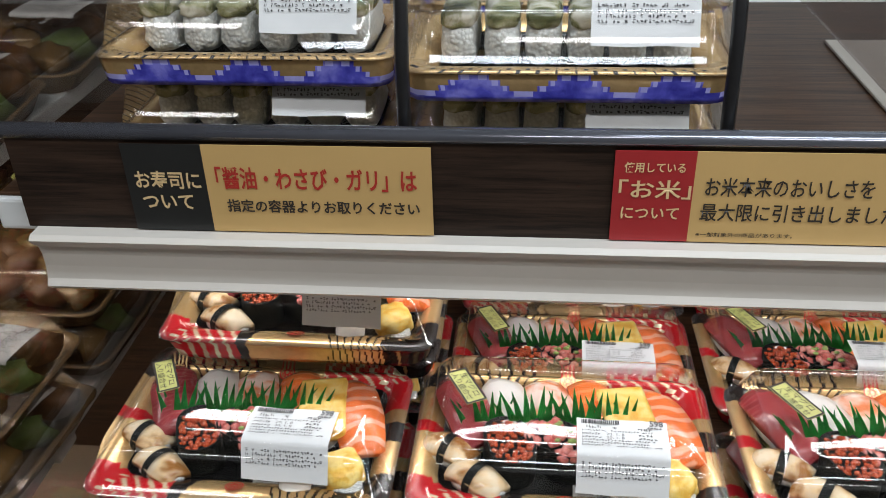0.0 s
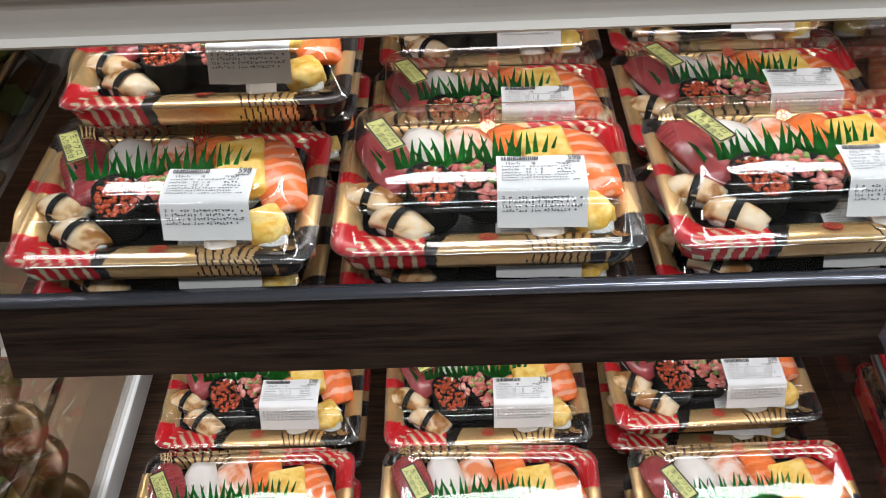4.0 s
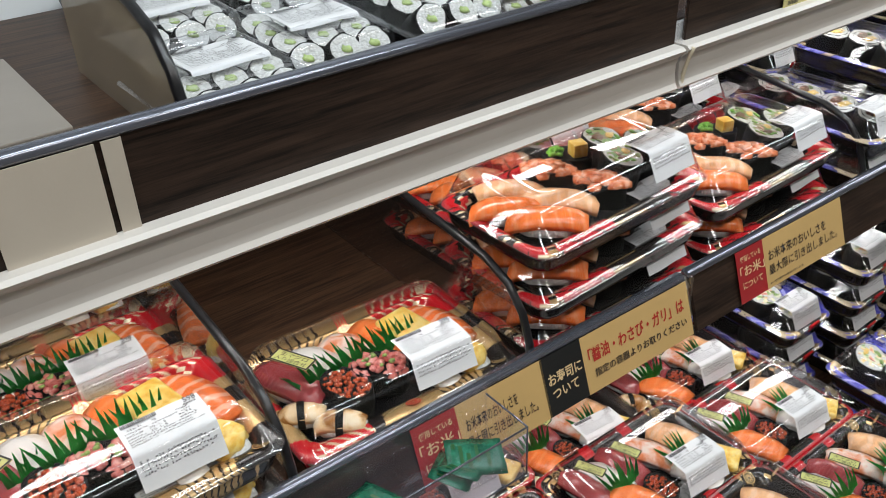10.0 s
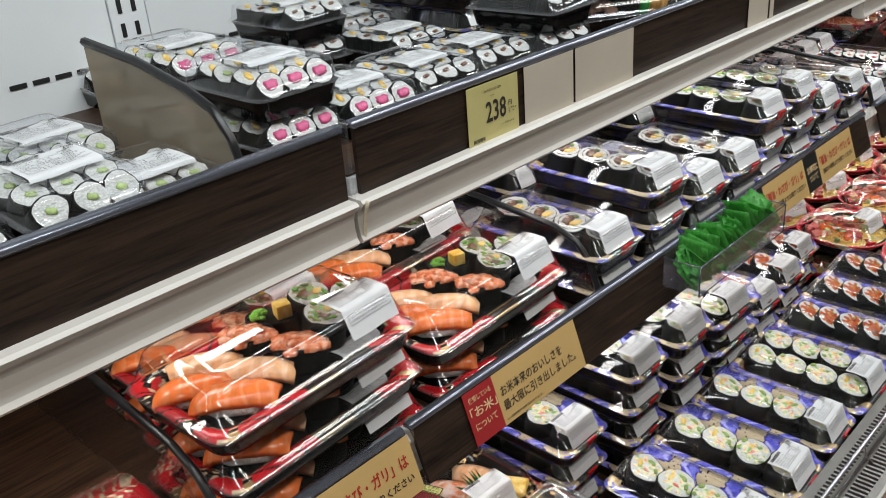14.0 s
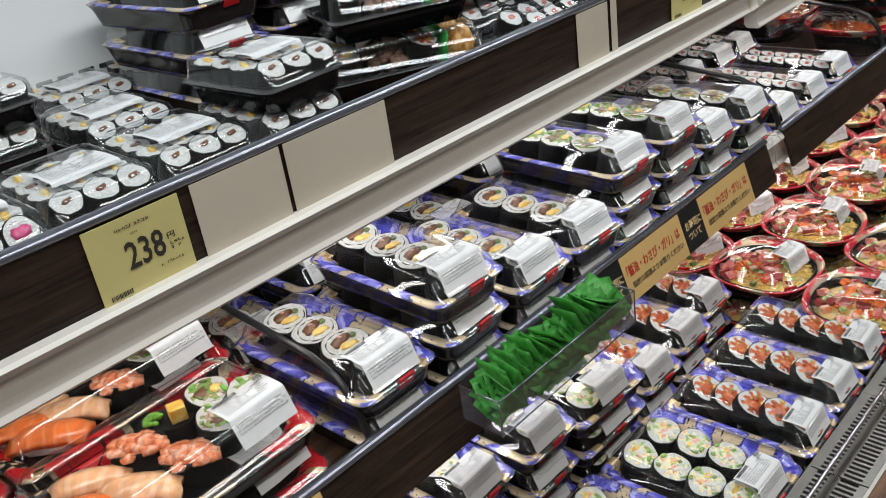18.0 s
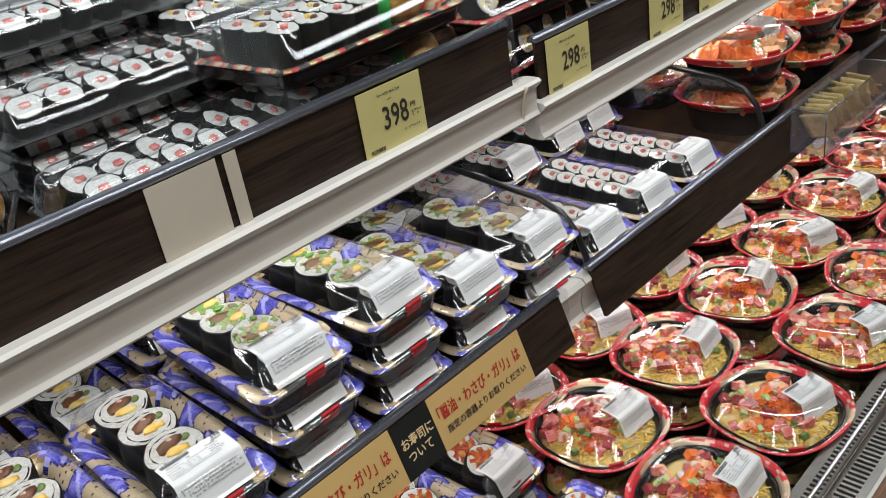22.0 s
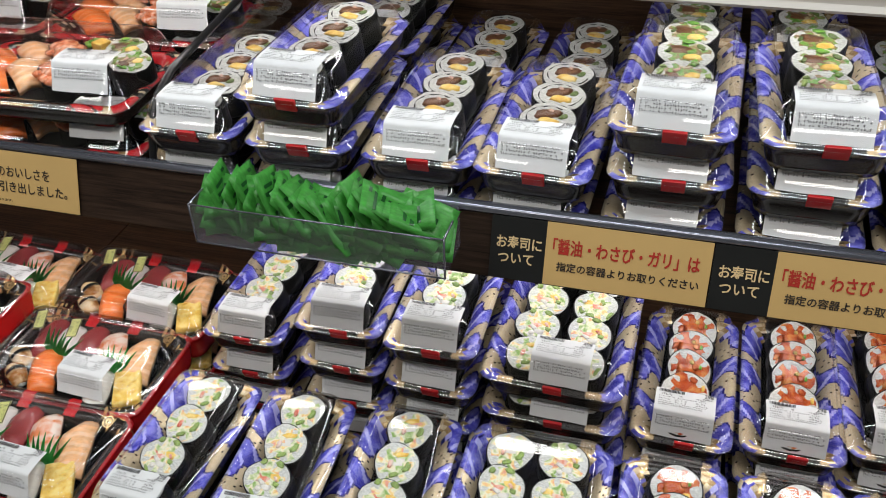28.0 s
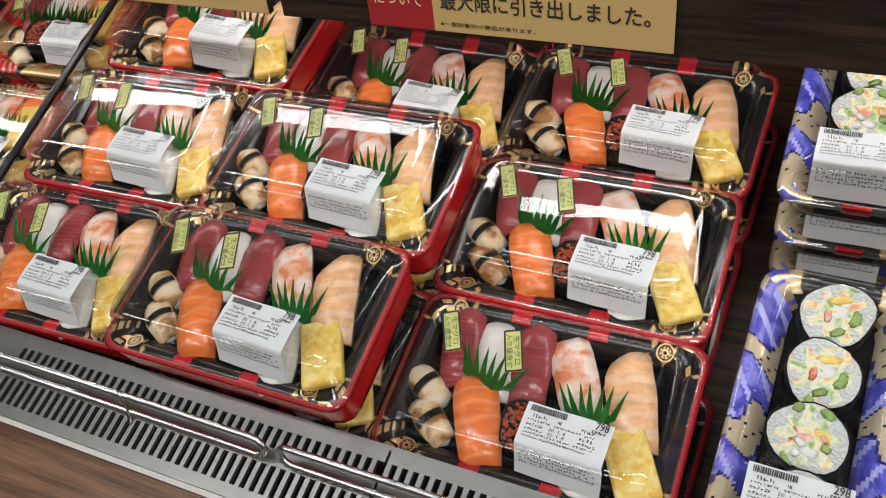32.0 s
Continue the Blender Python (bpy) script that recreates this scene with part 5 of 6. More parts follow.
def bowl_rim():
    """A printed band: red patches with gold and pale flowers between two gold edges."""
    zs = [(0.885, 0.040), (0.95, 0.0455), (1.0, 0.0495), (1.03, 0.0515), (1.02, 0.0530), (0.985, 0.0525), (0.950, 0.0505), (0.915, 0.0450), (0.870, 0.0390)]
    bm = loft([squircle(BR * k, z, BK, 90) for k, z in zs], cap0=False, cap1=False)
    bm.faces.ensure_lookup_table()
    r = random.Random(4)
    for k in range(len(zs) - 1):
        for i in range(90):
            w = math.sin(i * 0.21 + 0.4 * k) + 0.6 * math.sin(i * 0.49)
            c = 1 if w > (-1.0 if k < 6 else 0.3) else 0
            if k >= 7 and w < -1.0:
                c = 3
            if k in (1, 4, 5) and r.random() < 0.16:
                c = r.choice((0, 2, 2))
            bm.faces[k * 90 + i].material_index = c
    return mesh_of("rim", bm, M_RIMPALE, M_BOWLRED, M_RIMPINK, M_RIMBLACK)


M_EGGBED = mottled("egg_shreds_over_rice", [(0.36, (0.62, 0.60, 0.52)), (0.48, (0.74, 0.52, 0.14)), (0.60, (0.80, 0.56, 0.12))], 150, 0.4, 0.9)
ME_BOWLRIM = bowl_rim()
LID_RINGS = [(1.035, 0.0530, 1.0), (1.015, 0.0550, 1.0), (0.975, 0.0555, 1.0), (0.945, 0.057, 1.0), (0.82, 0.068, 0.9), (0.75, 0.0715, 0.8), (0.73, 0.0735, 0.8), (0.70, 0.0735, 0.7), (0.68, 0.0720, 0.6), (0.40, 0.0745, 0.0), (0.38, 0.0737, 0.0), (0.2, 0.0745, 0.0)]
ME_BOWLLID = mesh_of("lid", loft([squircle(BR * a, z, q * BK, 40) for a, z, q in LID_RINGS], cap0=False, mat_of=lambda k: 1 if k in (0, 5, 7) else 0), M_CLEAR, M_LIDEDGE)
RICEBED = mesh_of("rice_bed", loft([squircle(BR * 0.66, 0.012, BK), squircle(BR * 0.82, 0.036, BK), squircle(BR * 0.70, 0.042, BK), squircle(BR * 0.36, 0.046, BK)]), M_EGGBED)


def heap_z(q):
    return 0.0490 - 0.012 * (q / BR) ** 2


def scatter_top(name, mats, n, size, seed, spread=0.76, lift=0.0, long=1.0, spots=(), flat=0.6, block=False, loose=0.010):
    """Small pieces strewn over the heap of rice, evenly or round a few centres (in parts of the bowl's radius)."""
    r = random.Random(seed)
    bm = bmesh.new()
    for i in range(n):
        a, q = r.uniform(0, 6.28), math.sqrt(r.random()) * spread * BR
        x, y = q * math.cos(a), q * math.sin(a)
        if spots:
            cx, cy = spots[i % len(spots)]
            x, y = cx * BR + r.gauss(0, loose), cy * BR + r.gauss(0, loose)
            far = math.hypot(x, y) / (0.80 * BR)
            if far > 1:
                x, y = x / far, y / far
        s = size * r.uniform(0.7, 1.3)
        f0 = len(bm.faces)
        h = heap_z(math.hypot(x, y)) - s * flat * 0.35 + lift
        if block:
            turn = Euler((r.uniform(-0.5, 0.5), r.uniform(-0.5, 0.5), r.uniform(0, 3))).to_matrix().to_4x4()
            bmesh.ops.create_cube(bm, size=1.0, matrix=Matrix.Translation((x, y, h + s * flat * 0.5)) @ turn @ Matrix.Diagonal((s * long, s * r.uniform(0.6, 1.0), s * flat, 1)))
        else:
            blob(s * long, s * r.uniform(0.6, 1.1), s * flat, r.random() * 60, 0.3, 1, 0.5, bm, (x, y, h), r.uniform(0, 3))
        bm.faces.ensure_lookup_table()
        k = r.randrange(len(mats))
        for f in bm.faces[f0:]:
            f.material_index = k
    return mesh_of(name, bm, *mats, smooth=not block)


M_TOBIKO = plain("orange_roe", (0.82, 0.13, 0.02), 0.15, 0, 0.4, 300, 0.2, 0.7)


def chirashi(i):
    e, f = ((-0.30, -0.45), (0.25, -0.50), (-0.60, 0.05), (-0.25, -0.15), (0.5, -0.2)), ((0.0, 0.25), (-0.25, 0.10), (0.30, 0.35), (-0.1, -0.15), (-0.35, 0.45))
    return (scatter_top("egg_shreds", (M_EGG, M_EGG, M_EGG, M_EGGROLL), 420, 0.0026, 13 + i, 0.82, 0.0022, 5.0, e, 0.6, False, 0.017),
            scatter_top("raw_fish_cubes", (M_TUNAPINK, M_TUNA, M_TUNAPINK, M_SHRIMP, M_TUNAPINK, M_SALMON), 44, 0.0125, 3 + i, 0.74, 0.002, 1.15, f, 0.7, True, 0.019),
            scatter_top("prawn_pieces", (M_SHRIMP, M_SQUID, M_SALMONPALE), 12, 0.0150, 53 + i, 0.74, 0.002, 1.3, ((0.55, 0.25), (0.35, -0.35), (0.1, 0.6)), 0.6, False, 0.008),
            scatter_top("roe", (M_TOBIKO,), 300, 0.0036, 33 + i, 0.78, 0.0055, 1.0, ((0.15, -0.30), (0.45, 0.05), (-0.30, 0.35), (-0.05, 0.05), (-0.45, -0.20)), 0.8, False, 0.0075),
            scatter_top("cucumber_cubes", (M_CUC, M_HERB, M_CUC), 22, 0.0072, 23 + i, 0.72, 0.0045, 1.0, (), 0.8, True))


CHIRASHI = [chirashi(i) for i in range(3)]
SALMONBOWL = (scatter_top("egg_shreds", (M_EGG,), 40, 0.0042, 74, 0.80, 0.0, 3.0), scatter_top("salmon_slices", (M_SALMON, M_SALMON, M_SALMONPALE), 40, 0.021, 71, 0.72, 0.002, 1.4, (), 0.45, True), scatter_top("roe", (M_TOBIKO,), 70, 0.0050, 72, 0.4, 0.006, 1.0, ((0.0, -0.1), (0.3, 0.2)), 0.9), scatter_top("green_garnish", (M_LETTUCE, M_LEAF), 14, 0.008, 73, 0.5, 0.005))


def bowl(kind):
    sal = kind == 3
    p = thing("sushi_bowl", "salmon and roe rice bowl with a red rim" if sal else "raw fish rice bowl with a red rim, clear lid", "rice bowl", "red rimmed bowls")
    part("bowl", ME_BOWL, None, p, "black plastic bowl")
    part("rim", ME_BOWLRIM, None, p, "red and gold patterned rim")
    part("rice", RICEBED, None, p, "bed of rice")
    for me in SALMONBOWL if sal else CHIRASHI[kind]:
        part(me.name.split(".")[0], me, None, p)
    add_lid(p, ME_BOWLLID, "lid", "clear domed lid")
    add_label(p, "498", pose(0.024, -0.034, 0.0750, 4, 0, -4), long=True)
    part("tape", ME_TAPE, None, p, "red sealing tape", pose(-0.052, -0.062, 0.0545, 20, 0, -38))
    return p


def ghost(make, *args):
    """A first copy of a kind of pack, from which all others are copied; it takes the first place itself."""
    return {"make": make, "args": args, "first": None}


def place(kind, x, y, z, turn=0.0, tilt=0.0, roll=0.0):
    m = pose(x, y, z, tilt, roll, turn)
    if kind["first"] is None:
        kind["first"] = kind["make"](*kind["args"])
        kind["first"].matrix_basis = m
        return kind["first"]
    return copy_thing(kind["first"], m)


K = {"nigiri": ghost(nigiri_pack), "red": ghost(red_pack), "flower": ghost(flower_pack), "futo": ghost(futo_pack), "salad": ghost(salad_pack), "meat": ghost(meat_pack), "cali": ghost(cali_pack), "kim": ghost(kim_pack), "wide": ghost(wide_pack), "hoso": ghost(hoso_pack),
     "cuc": ghost(small_pack, [HOSOCUC], "cucumber rolls in a thin clear pack"), "mix": ghost(small_pack, [HOSOPINK, HOSOYEL, HOSOCUC, HOSOYEL], "thin rolls with pink and yellow pickles in a clear pack"), "kanp": ghost(small_pack, [HOSOBROWN, HOSOYEL], "thin rolls with simmered gourd in a clear pack", 8.0),
     "long": ghost(long_pack), "inari": ghost(inari_pack), "inari2": ghost(inari_set), "rollset": ghost(rollset_pack), "saba": ghost(saba_pack), "bowl0": ghost(bowl, 0), "bowl1": ghost(bowl, 1), "bowl2": ghost(bowl, 2), "bowls": ghost(bowl, 3)}

DIV_MID = (0.578, 0.799, 1.286, 2.092, 2.500)
DIV_TOP = (0.166, 0.335, 0.445, 0.570, 0.898)
DIV_DECK = (0.615,)
PACKETS = ((0.513, 0.212, M_TEAL, "clear acrylic box with a few green sauce packets", 16, 5, 0.046, 0.3, 0.854), (1.368, 0.214, M_PACKET, "clear acrylic box heaped with green sauce packets", 130, 6, 0.037, 1.0, 0.863), (2.510, 0.220, M_GINGER, "clear acrylic box of pale ginger packets", 30, 7, 0.060, 1.0))

# ---- the place: room ----
def slab_box(name, x0, x1, y0, y1, z0, z1, material, bev=0.0, parent=None, label="", smooth=False):
    return part(name, box(x0, x1, y0, y1, z0, z1, bev), material, parent, label, None, smooth)


def structure(ob, label, category):
    return tagged(ob, label, category, "", "structure")


structure(slab_box("floor", -5, 9, -5, 1.5, -0.1, 0, M_FLOOR), "pale polished store floor", "floor")
structure(slab_box("ceiling", -5, 9, -5, 1.5, 2.8, 2.9, M_CEIL), "white store ceiling", "ceiling")
structure(slab_box("wall_north", -5, 9, 1.2, 1.3, 0, 2.8, M_WALL), "plain wall behind the case", "wall")
structure(slab_box("wall_south", -5, 9, -4.9, -4.8, 0, 2.8, M_WALL), "plain far wall", "wall")
structure(slab_box("wall_west", -4.9, -4.8, -4.8, 1.2, 0, 2.8, M_WALL), "plain far wall", "wall")
structure(slab_box("wall_east", 8.8, 8.9, -4.8, 1.2, 0, 2.8, M_WALL), "plain far wall", "wall")

# ---- the chilled case ----
X0, X1 = -0.11, 4.1
ZT, ZM, ZD, ZG = 1.110, 0.855, 0.522, 0.636
YT, YB, YG0, YG1, YF = 0.042, 0.47, -0.262, -0.198, -0.332
case = thing("chilled_display_case", "long open chilled display case with white back and wood-film trim", "display case")
# slots are near-black blocks: the shade of the holes is put into their colour
ME_SLOT = mesh_of("slot", box(-0.0025, 0.0025, -0.0015, 0.001, -0.0075, 0.0075, 0.0008), M_DARK, smooth=False)
ME_AIRSLOT = mesh_of("air_slot", box(-0.009, 0.009, -0.0015, 0.001, -0.0025, 0.0025, 0.0008), M_DARK, smooth=False)
# white back wall in three panels with an upright of slots between
for x0, x1 in ((X0, 1.020), (1.066, 2.055), (2.101, 3.09), (3.136, X1)):
    part("back_panel", box(x0, x1, YB, YB + 0.02, 1.0, 1.95, 0.001), M_WHITE, case, "white painted back panel", None, False)
for ux in (1.020, 2.055, 3.09):
    up = part("upright", box(ux + 0.001, ux + 0.044, YB - 0.002, YB + 0.02, 1.0, 1.95, 0.001), M_WHITE, case, "white slotted upright", None, False)
    for zi in range(20):
        for dx in (0.013, 0.030):
            part("slot", ME_SLOT, None, up, "", pose(ux + dx, YB - 0.002, 1.1275 + zi * 0.026))
for g in range(21):
    for i in range(5 if g % 2 == 0 else 4):
        sx = -0.083 + g * 0.196 + i * 0.0245
        if sx < X1 - 0.03:
            part("air_slot", ME_AIRSLOT, None, case, "", pose(sx + 0.009, YB, 1.147))
for sx, sz in ((0.854, 1.213), (1.915, 1.212), (2.95, 1.212)):
    s = part("socket", loft([[(0.026 * k * math.cos(a), -d, 0.026 * k * math.sin(a)) for a in np.linspace(0, 2 * math.pi, 20, False)] for k, d in ((1.0, 0), (1.0, 0.003), (0.85, 0.005), (0.62, 0.005), (0.60, 0.001))]), M_WHITE, case, "round white socket", pose(sx, YB, sz))
    part("plug_face", loft([[(0.0155 * math.cos(a), -d, 0.0155 * math.sin(a)) for a in np.linspace(0, 2 * math.pi, 16, False)] for d in (0.001, 0.0025)]), M_DARK, s, "dark contact face")
    bm = bmesh.new()
    for a in (0.5, 1.57, 2.64, 4.7):
        blob(0.004, 0.003, 0.004, 1, 0, 1, 0, bm, (0.008 * math.cos(a), -0.0035, 0.008 * math.sin(a) - 0.002))
    part("pins", bm, M_ALU, s, "pale contact pins")
part("back_ledge", box(X0, X1, 0.452, 0.47, 1.258, 1.272, 0.002), M_ALU, case, "grey ledge along the back wall", None, False)
part("lower_back", box(X0, X1, 0.43, 0.45, 0.45, 1.0), M_SHELFWOOD, case, "brown wood-film inner back", None, False)
part("canopy", sweep([(0.47, 1.95), (0.47, 2.05), (-0.22, 2.05), (-0.26, 2.02), (-0.26, 1.93), (-0.24, 1.93), (-0.23, 1.96)], X0, X1), M_WHITE, case, "white canopy over the shelves", None, False)
part("base", box(X0, X1, YF + 0.02, 0.47, 0.10, 0.45), M_BLACK, case, "dark case base", None, False)
part("kick", box(X0, X1, YF + 0.06, 0.47, 0.0, 0.10), M_BLACK, case, "dark kick plate", None, False)
# front ledge in wood film, panel by panel
for x0, x1 in ((X0, 0.998), (1.004, 2.02), (2.026, 3.05), (3.056, X1)):
    part("front_ledge", sweep([(YG0 - 0.004, ZG - 0.012), (YG0 - 0.004, ZG), (YF + 0.012, ZG), (YF + 0.004, ZG - 0.004), (YF, ZG - 0.014), (YF + 0.006, 0.42), (YF + 0.02, 0.42), (YF + 0.018, ZG - 0.014)], x0, x1), M_FRONTWOOD, case, "brown wood-film front ledge", None, False)
    part("ledge_edge", box(x0, x1, YG0 - 0.0035, YG0 + 0.0005, ZG - 0.010, ZG + 0.0015, 0.0005), M_STRIP, case, "pale edge strip", None, False)
for sx in (1.001, 2.023, 3.053):
    part("seam_strip", box(sx - 0.0028, sx + 0.0028, YF + 0.003, YG0 - 0.004, ZG - 0.01, ZG + 0.0012, 0.0004), M_STRIP, case, "pale joint strip", None, False)
# air grille: three bands and many cross bars
GP = 0.0078


def grille(x0, x1):
    bm = bmesh.new()
    for y0, y1 in ((YG0 + 0.001, YG0 + 0.010), (YG0 + 0.030, YG0 + 0.041), (YG1 - 0.009, YG1)):
        box(x0, x1, y0, y1, ZG - 0.004, ZG, 0, bm)
    x = x0
    while x < x1 - 0.004:
        for y0, y1 in ((YG0 + 0.010, YG0 + 0.030), (YG0 + 0.041, YG1 - 0.009)):
            box(x, x + GP * 0.46, y0, y1, ZG - 0.004, ZG - 0.0003, 0, bm)
        x += GP
    for k in range(int((x1 - x0) / 0.34)):
        cx = x0 + 0.16 + k * 0.34
        box(cx, cx + 0.020, YG0 + 0.001, YG1, ZG - 0.004, ZG + 0.0002, 0, bm)
    return bm


for x0, x1 in ((X0, 0.56), (0.562, 1.07), (1.072, 1.72), (1.722, 2.40), (2.402, 3.08), (3.082, X1)):
    g = part("air_grille", grille(x0, x1), M_STEEL, case, "steel air grille with slots", None, False)
    g["kind"] = "stuff"
# a near-black block stands in for the shade below the grille bars
part("air_channel", box(X0, X1, YG0 + 0.002, YG1 - 0.001, 0.50, 0.56), M_DARK, case, "near-black block for the shade in the air channel under the grille", None, False)
part("deck_lip", box(X0, X1, YG1 - 0.001, YG1 + 0.003, ZD - 0.02, ZG - 0.002), M_STEEL, case, "steel lip behind the grille", None, False)
for k in range(12):
    x0, x1 = X0 + k * 0.351, X0 + (k + 1) * 0.351 - 0.002
    part("deck_liner", box(x0, min(x1, X1), YG1 + 0.003, 0.43, ZD - 0.012, ZD, 0.001), M_SHELFWOOD, case, "brown wood-film deck liner", None, False)
# shelves; past STEP_X the upper one hangs lower
for n, (x0, x1) in enumerate(SECTIONS):
    for lv in ("upper", "middle"):
        up = lv == "upper"
        drop = STEP_DOWN if up and x0 > STEP_X else 0.0
        z, y0, y1 = (ZT - drop, YT + 0.006, 0.455) if up else (ZM, 0.006, 0.42)
        shelf = thing("shelf", lv + " shelf of white steel with a brown wood-film liner", "shelf", "case shelves")
        part("shelf_board", box(x0, x1, y0, y1, z - 0.022, z - 0.002, 0.002), M_WHITE, shelf, "white steel shelf board", None, False)
        part("liner", box(x0 + 0.002, x1 - 0.002, y0 + 0.004, y1, z - 0.002, z, 0.0006), M_SHELFWOOD, shelf, "brown wood-film liner", None, False)
        if up:
            prof = [(YT + 0.004, 1.094), (YT - 0.010, 1.094), (YT - 0.013, 1.0915), (YT - 0.011, 1.0885), (YT - 0.006, 1.084), (YT - 0.004, 1.078), (YT - 0.004, 1.070), (YT - 0.0055, 1.062), (YT - 0.008, 1.058), (YT - 0.006, 1.0555), (YT + 0.010, 1.0555), (YT + 0.014, 1.060), (YT + 0.014, 1.092)]
        else:
            prof = [(0.010, 0.880), (0.002, 0.880), (-0.002, 0.875), (0.003, 0.866), (0.006, 0.852), (0.004, 0.840), (0.000, 0.836), (0.010, 0.834), (0.018, 0.838), (0.018, 0.878)]
        part("edge_profile", sweep([(a, b - drop) for a, b in prof], -0.048 if up and n == 0 else x0 - 0.004, 2.064 if n == 1 else x1 + 0.002), M_STRIP, shelf, "cream moulded shelf edge", None, False)
        ly, lz = (0.155, 1.066 - drop) if up else (0.125, 0.820)
        lamp = thing("shelf_lamp", "slim white strip lamp under the shelf", "lamp", "shelf lamps")
        part("lamp_body", box(x0 + 0.02, x1 - 0.02, ly - 0.016, ly + 0.016, lz, lz + 0.014, 0.002), M_WHITE, lamp, "white lamp body", None, False)
        # rail with its wood film board
        rail = thing("price_rail", "dark wood-film price rail along the " + lv + " shelf edge", "price rail", "price rails")
        rx0, rx1 = ((x0 + 0.022 if n == 0 else x0 + 0.006), x1 + (0.007 if n == 1 else 0.002)) if up else (x0 - 0.004, x1 - (0.009 if n == 1 else 0.004))
        if not up and n in (0, 2):
            rx0 += 0.011 if n else 0.014
        if up:
            board = [(YT, 1.094), (YT, 1.150), (YT + 0.004, 1.150), (YT + 0.004, 1.094)]
            edge = [(YT - 0.002, 1.1500), (YT - 0.0028, 1.1525), (YT - 0.001, 1.1555), (YT + 0.003, 1.157), (YT + 0.008, 1.1555), (YT + 0.009, 1.1500)]
        else:
            board = [(-0.0175, 0.8335), (0.0, 0.885), (0.004, 0.8838), (-0.0135, 0.8325)]
            edge = [(-0.0015, 0.8850), (-0.0024, 0.8875), (-0.001, 0.8905), (0.003, 0.892), (0.008, 0.8905), (0.009, 0.8850)]
        part("board", sweep([(a, b - drop) for a, b in board], rx0, rx1), M_RAIL, rail, "dark brown wood-film board", None, False)
        part("clear_edge", sweep([(a, b - drop) for a, b in edge], rx0 - 0.002, rx1), M_ALU, rail, "pale clear plastic edge", None, True)
        z0, z1 = (1.090 - drop, 1.158 - drop) if up else (0.834, 0.893)
        cap = part("end_cap", box(rx1 + 0.0002, rx1 + 0.0032, YT - 0.006 if up else -0.010, YT + 0.012 if up else 0.012, z0, z1, 0.0008), M_LIDEDGE, rail, "clear plastic end cap", None, False)
        cap.visible_shadow = False
        if up:
            clip = [(x1 + 0.010, YT - 0.0135 + 0.0085 * math.sin(q * 1.5), 1.0925 - drop - 0.036 * q) for q in np.linspace(0, 1, 8)]
            part("clip", tube(clip, 0.0017, 6), M_CLIP, shelf, "pale yellowed plastic clip")
for x0, x1 in SECTIONS:
    lamp = thing("canopy_lamp", "long strip lamp under the case canopy", "lamp", "canopy lamps")
    part("lamp_body", box(x0 + 0.02, x1 - 0.02, -0.245, -0.145, 1.905, 1.93, 0.003), M_WHITE, lamp, "white lamp body", None, False)
for lx in (-1.2, 0.6, 2.4, 4.2):
    lamp = thing("ceiling_light", "long white fluorescent ceiling light", "ceiling light", "ceiling lights")
    part("housing", box(lx - 0.62, lx + 0.62, -1.44, -1.16, 2.785, 2.80, 0.002), M_WHITE, lamp, "white housing", None, False)

# end glass and the neighbouring case behind it
end = thing("end_panel", "smoked glass end panel of the case with a white steel frame", "glass panel")
g = part("glass", box(X0 - 0.006, X0 - 0.002, -0.02, 0.46, 0.53, 1.9), M_ENDGLASS, end, "dark tinted glass", None, False)
g.visible_shadow = False
part("frame_post", box(X0 - 0.012, X0, YG1, -0.02, 0.50, ZD + 0.13, 0.002), M_WHITE, end, "white steel frame", None, False)
part("frame_sill", box(X0 - 0.014, X0 + 0.002, -0.02, 0.43, 0.50, ZD + 0.03, 0.002), M_WHITE, end, "white steel sill", None, False)


# ---- dividers ----
def divider(x, y0, z0, h, depth, smoke=False, sheet=None):
    """A clear sheet with a black edge that rises in a curve from the front."""
    d = thing("shelf_divider", "smoky shelf divider with a black rounded edge" if smoke else "clear shelf divider with a black rounded edge", "divider", "shelf dividers")
    pts = [(0.0, 0.0), (0.003, 0.3 * h), (0.012, 0.52 * h), (0.030, 0.70 * h), (0.060, 0.80 * h), (depth * 0.6, 0.93 * h), (depth, h)]
    prof = pts + [(depth, 0.0)]
    bm = loft([[(x - 0.0012, y0 + y, z0 + z) for y, z in prof], [(x + 0.0012, y0 + y, z0 + z) for y, z in prof]])
    s = part("sheet", bm, sheet or (M_SMOKE if smoke else M_ACRYL), d, "smoky sheet" if smoke else "clear sheet", None, False)
    s.visible_shadow = False
    fine = []
    for (ya, za), (yb, zb) in zip(pts, pts[1:]):
        fine += [(ya + (yb - ya) * t / 3, za + (zb - za) * t / 3) for t in range(3)]
    fine.append(pts[-1])
    part("edge_trim", tube([(x, y0 + y, z0 + z) for y, z in fine], 0.0038), M_BLACK, d, "glossy black edge trim")
    return d


for x in DIV_MID:
    divider(x, 0.012, ZM, 0.115, 0.36, True)
for x in DIV_TOP:
    divider(x, YT + 0.016, ZT + (0 if x > 0.5 else 0.03), 0.105 if x > 0.4 else 0.16, 0.215 if x > 0.5 else 0.34, True, M_BEIGE if x > 0.5 else M_SMOKE)
for x in DIV_DECK:
    divider(x, YG1 + 0.02, ZD, 0.155, 0.55, True)

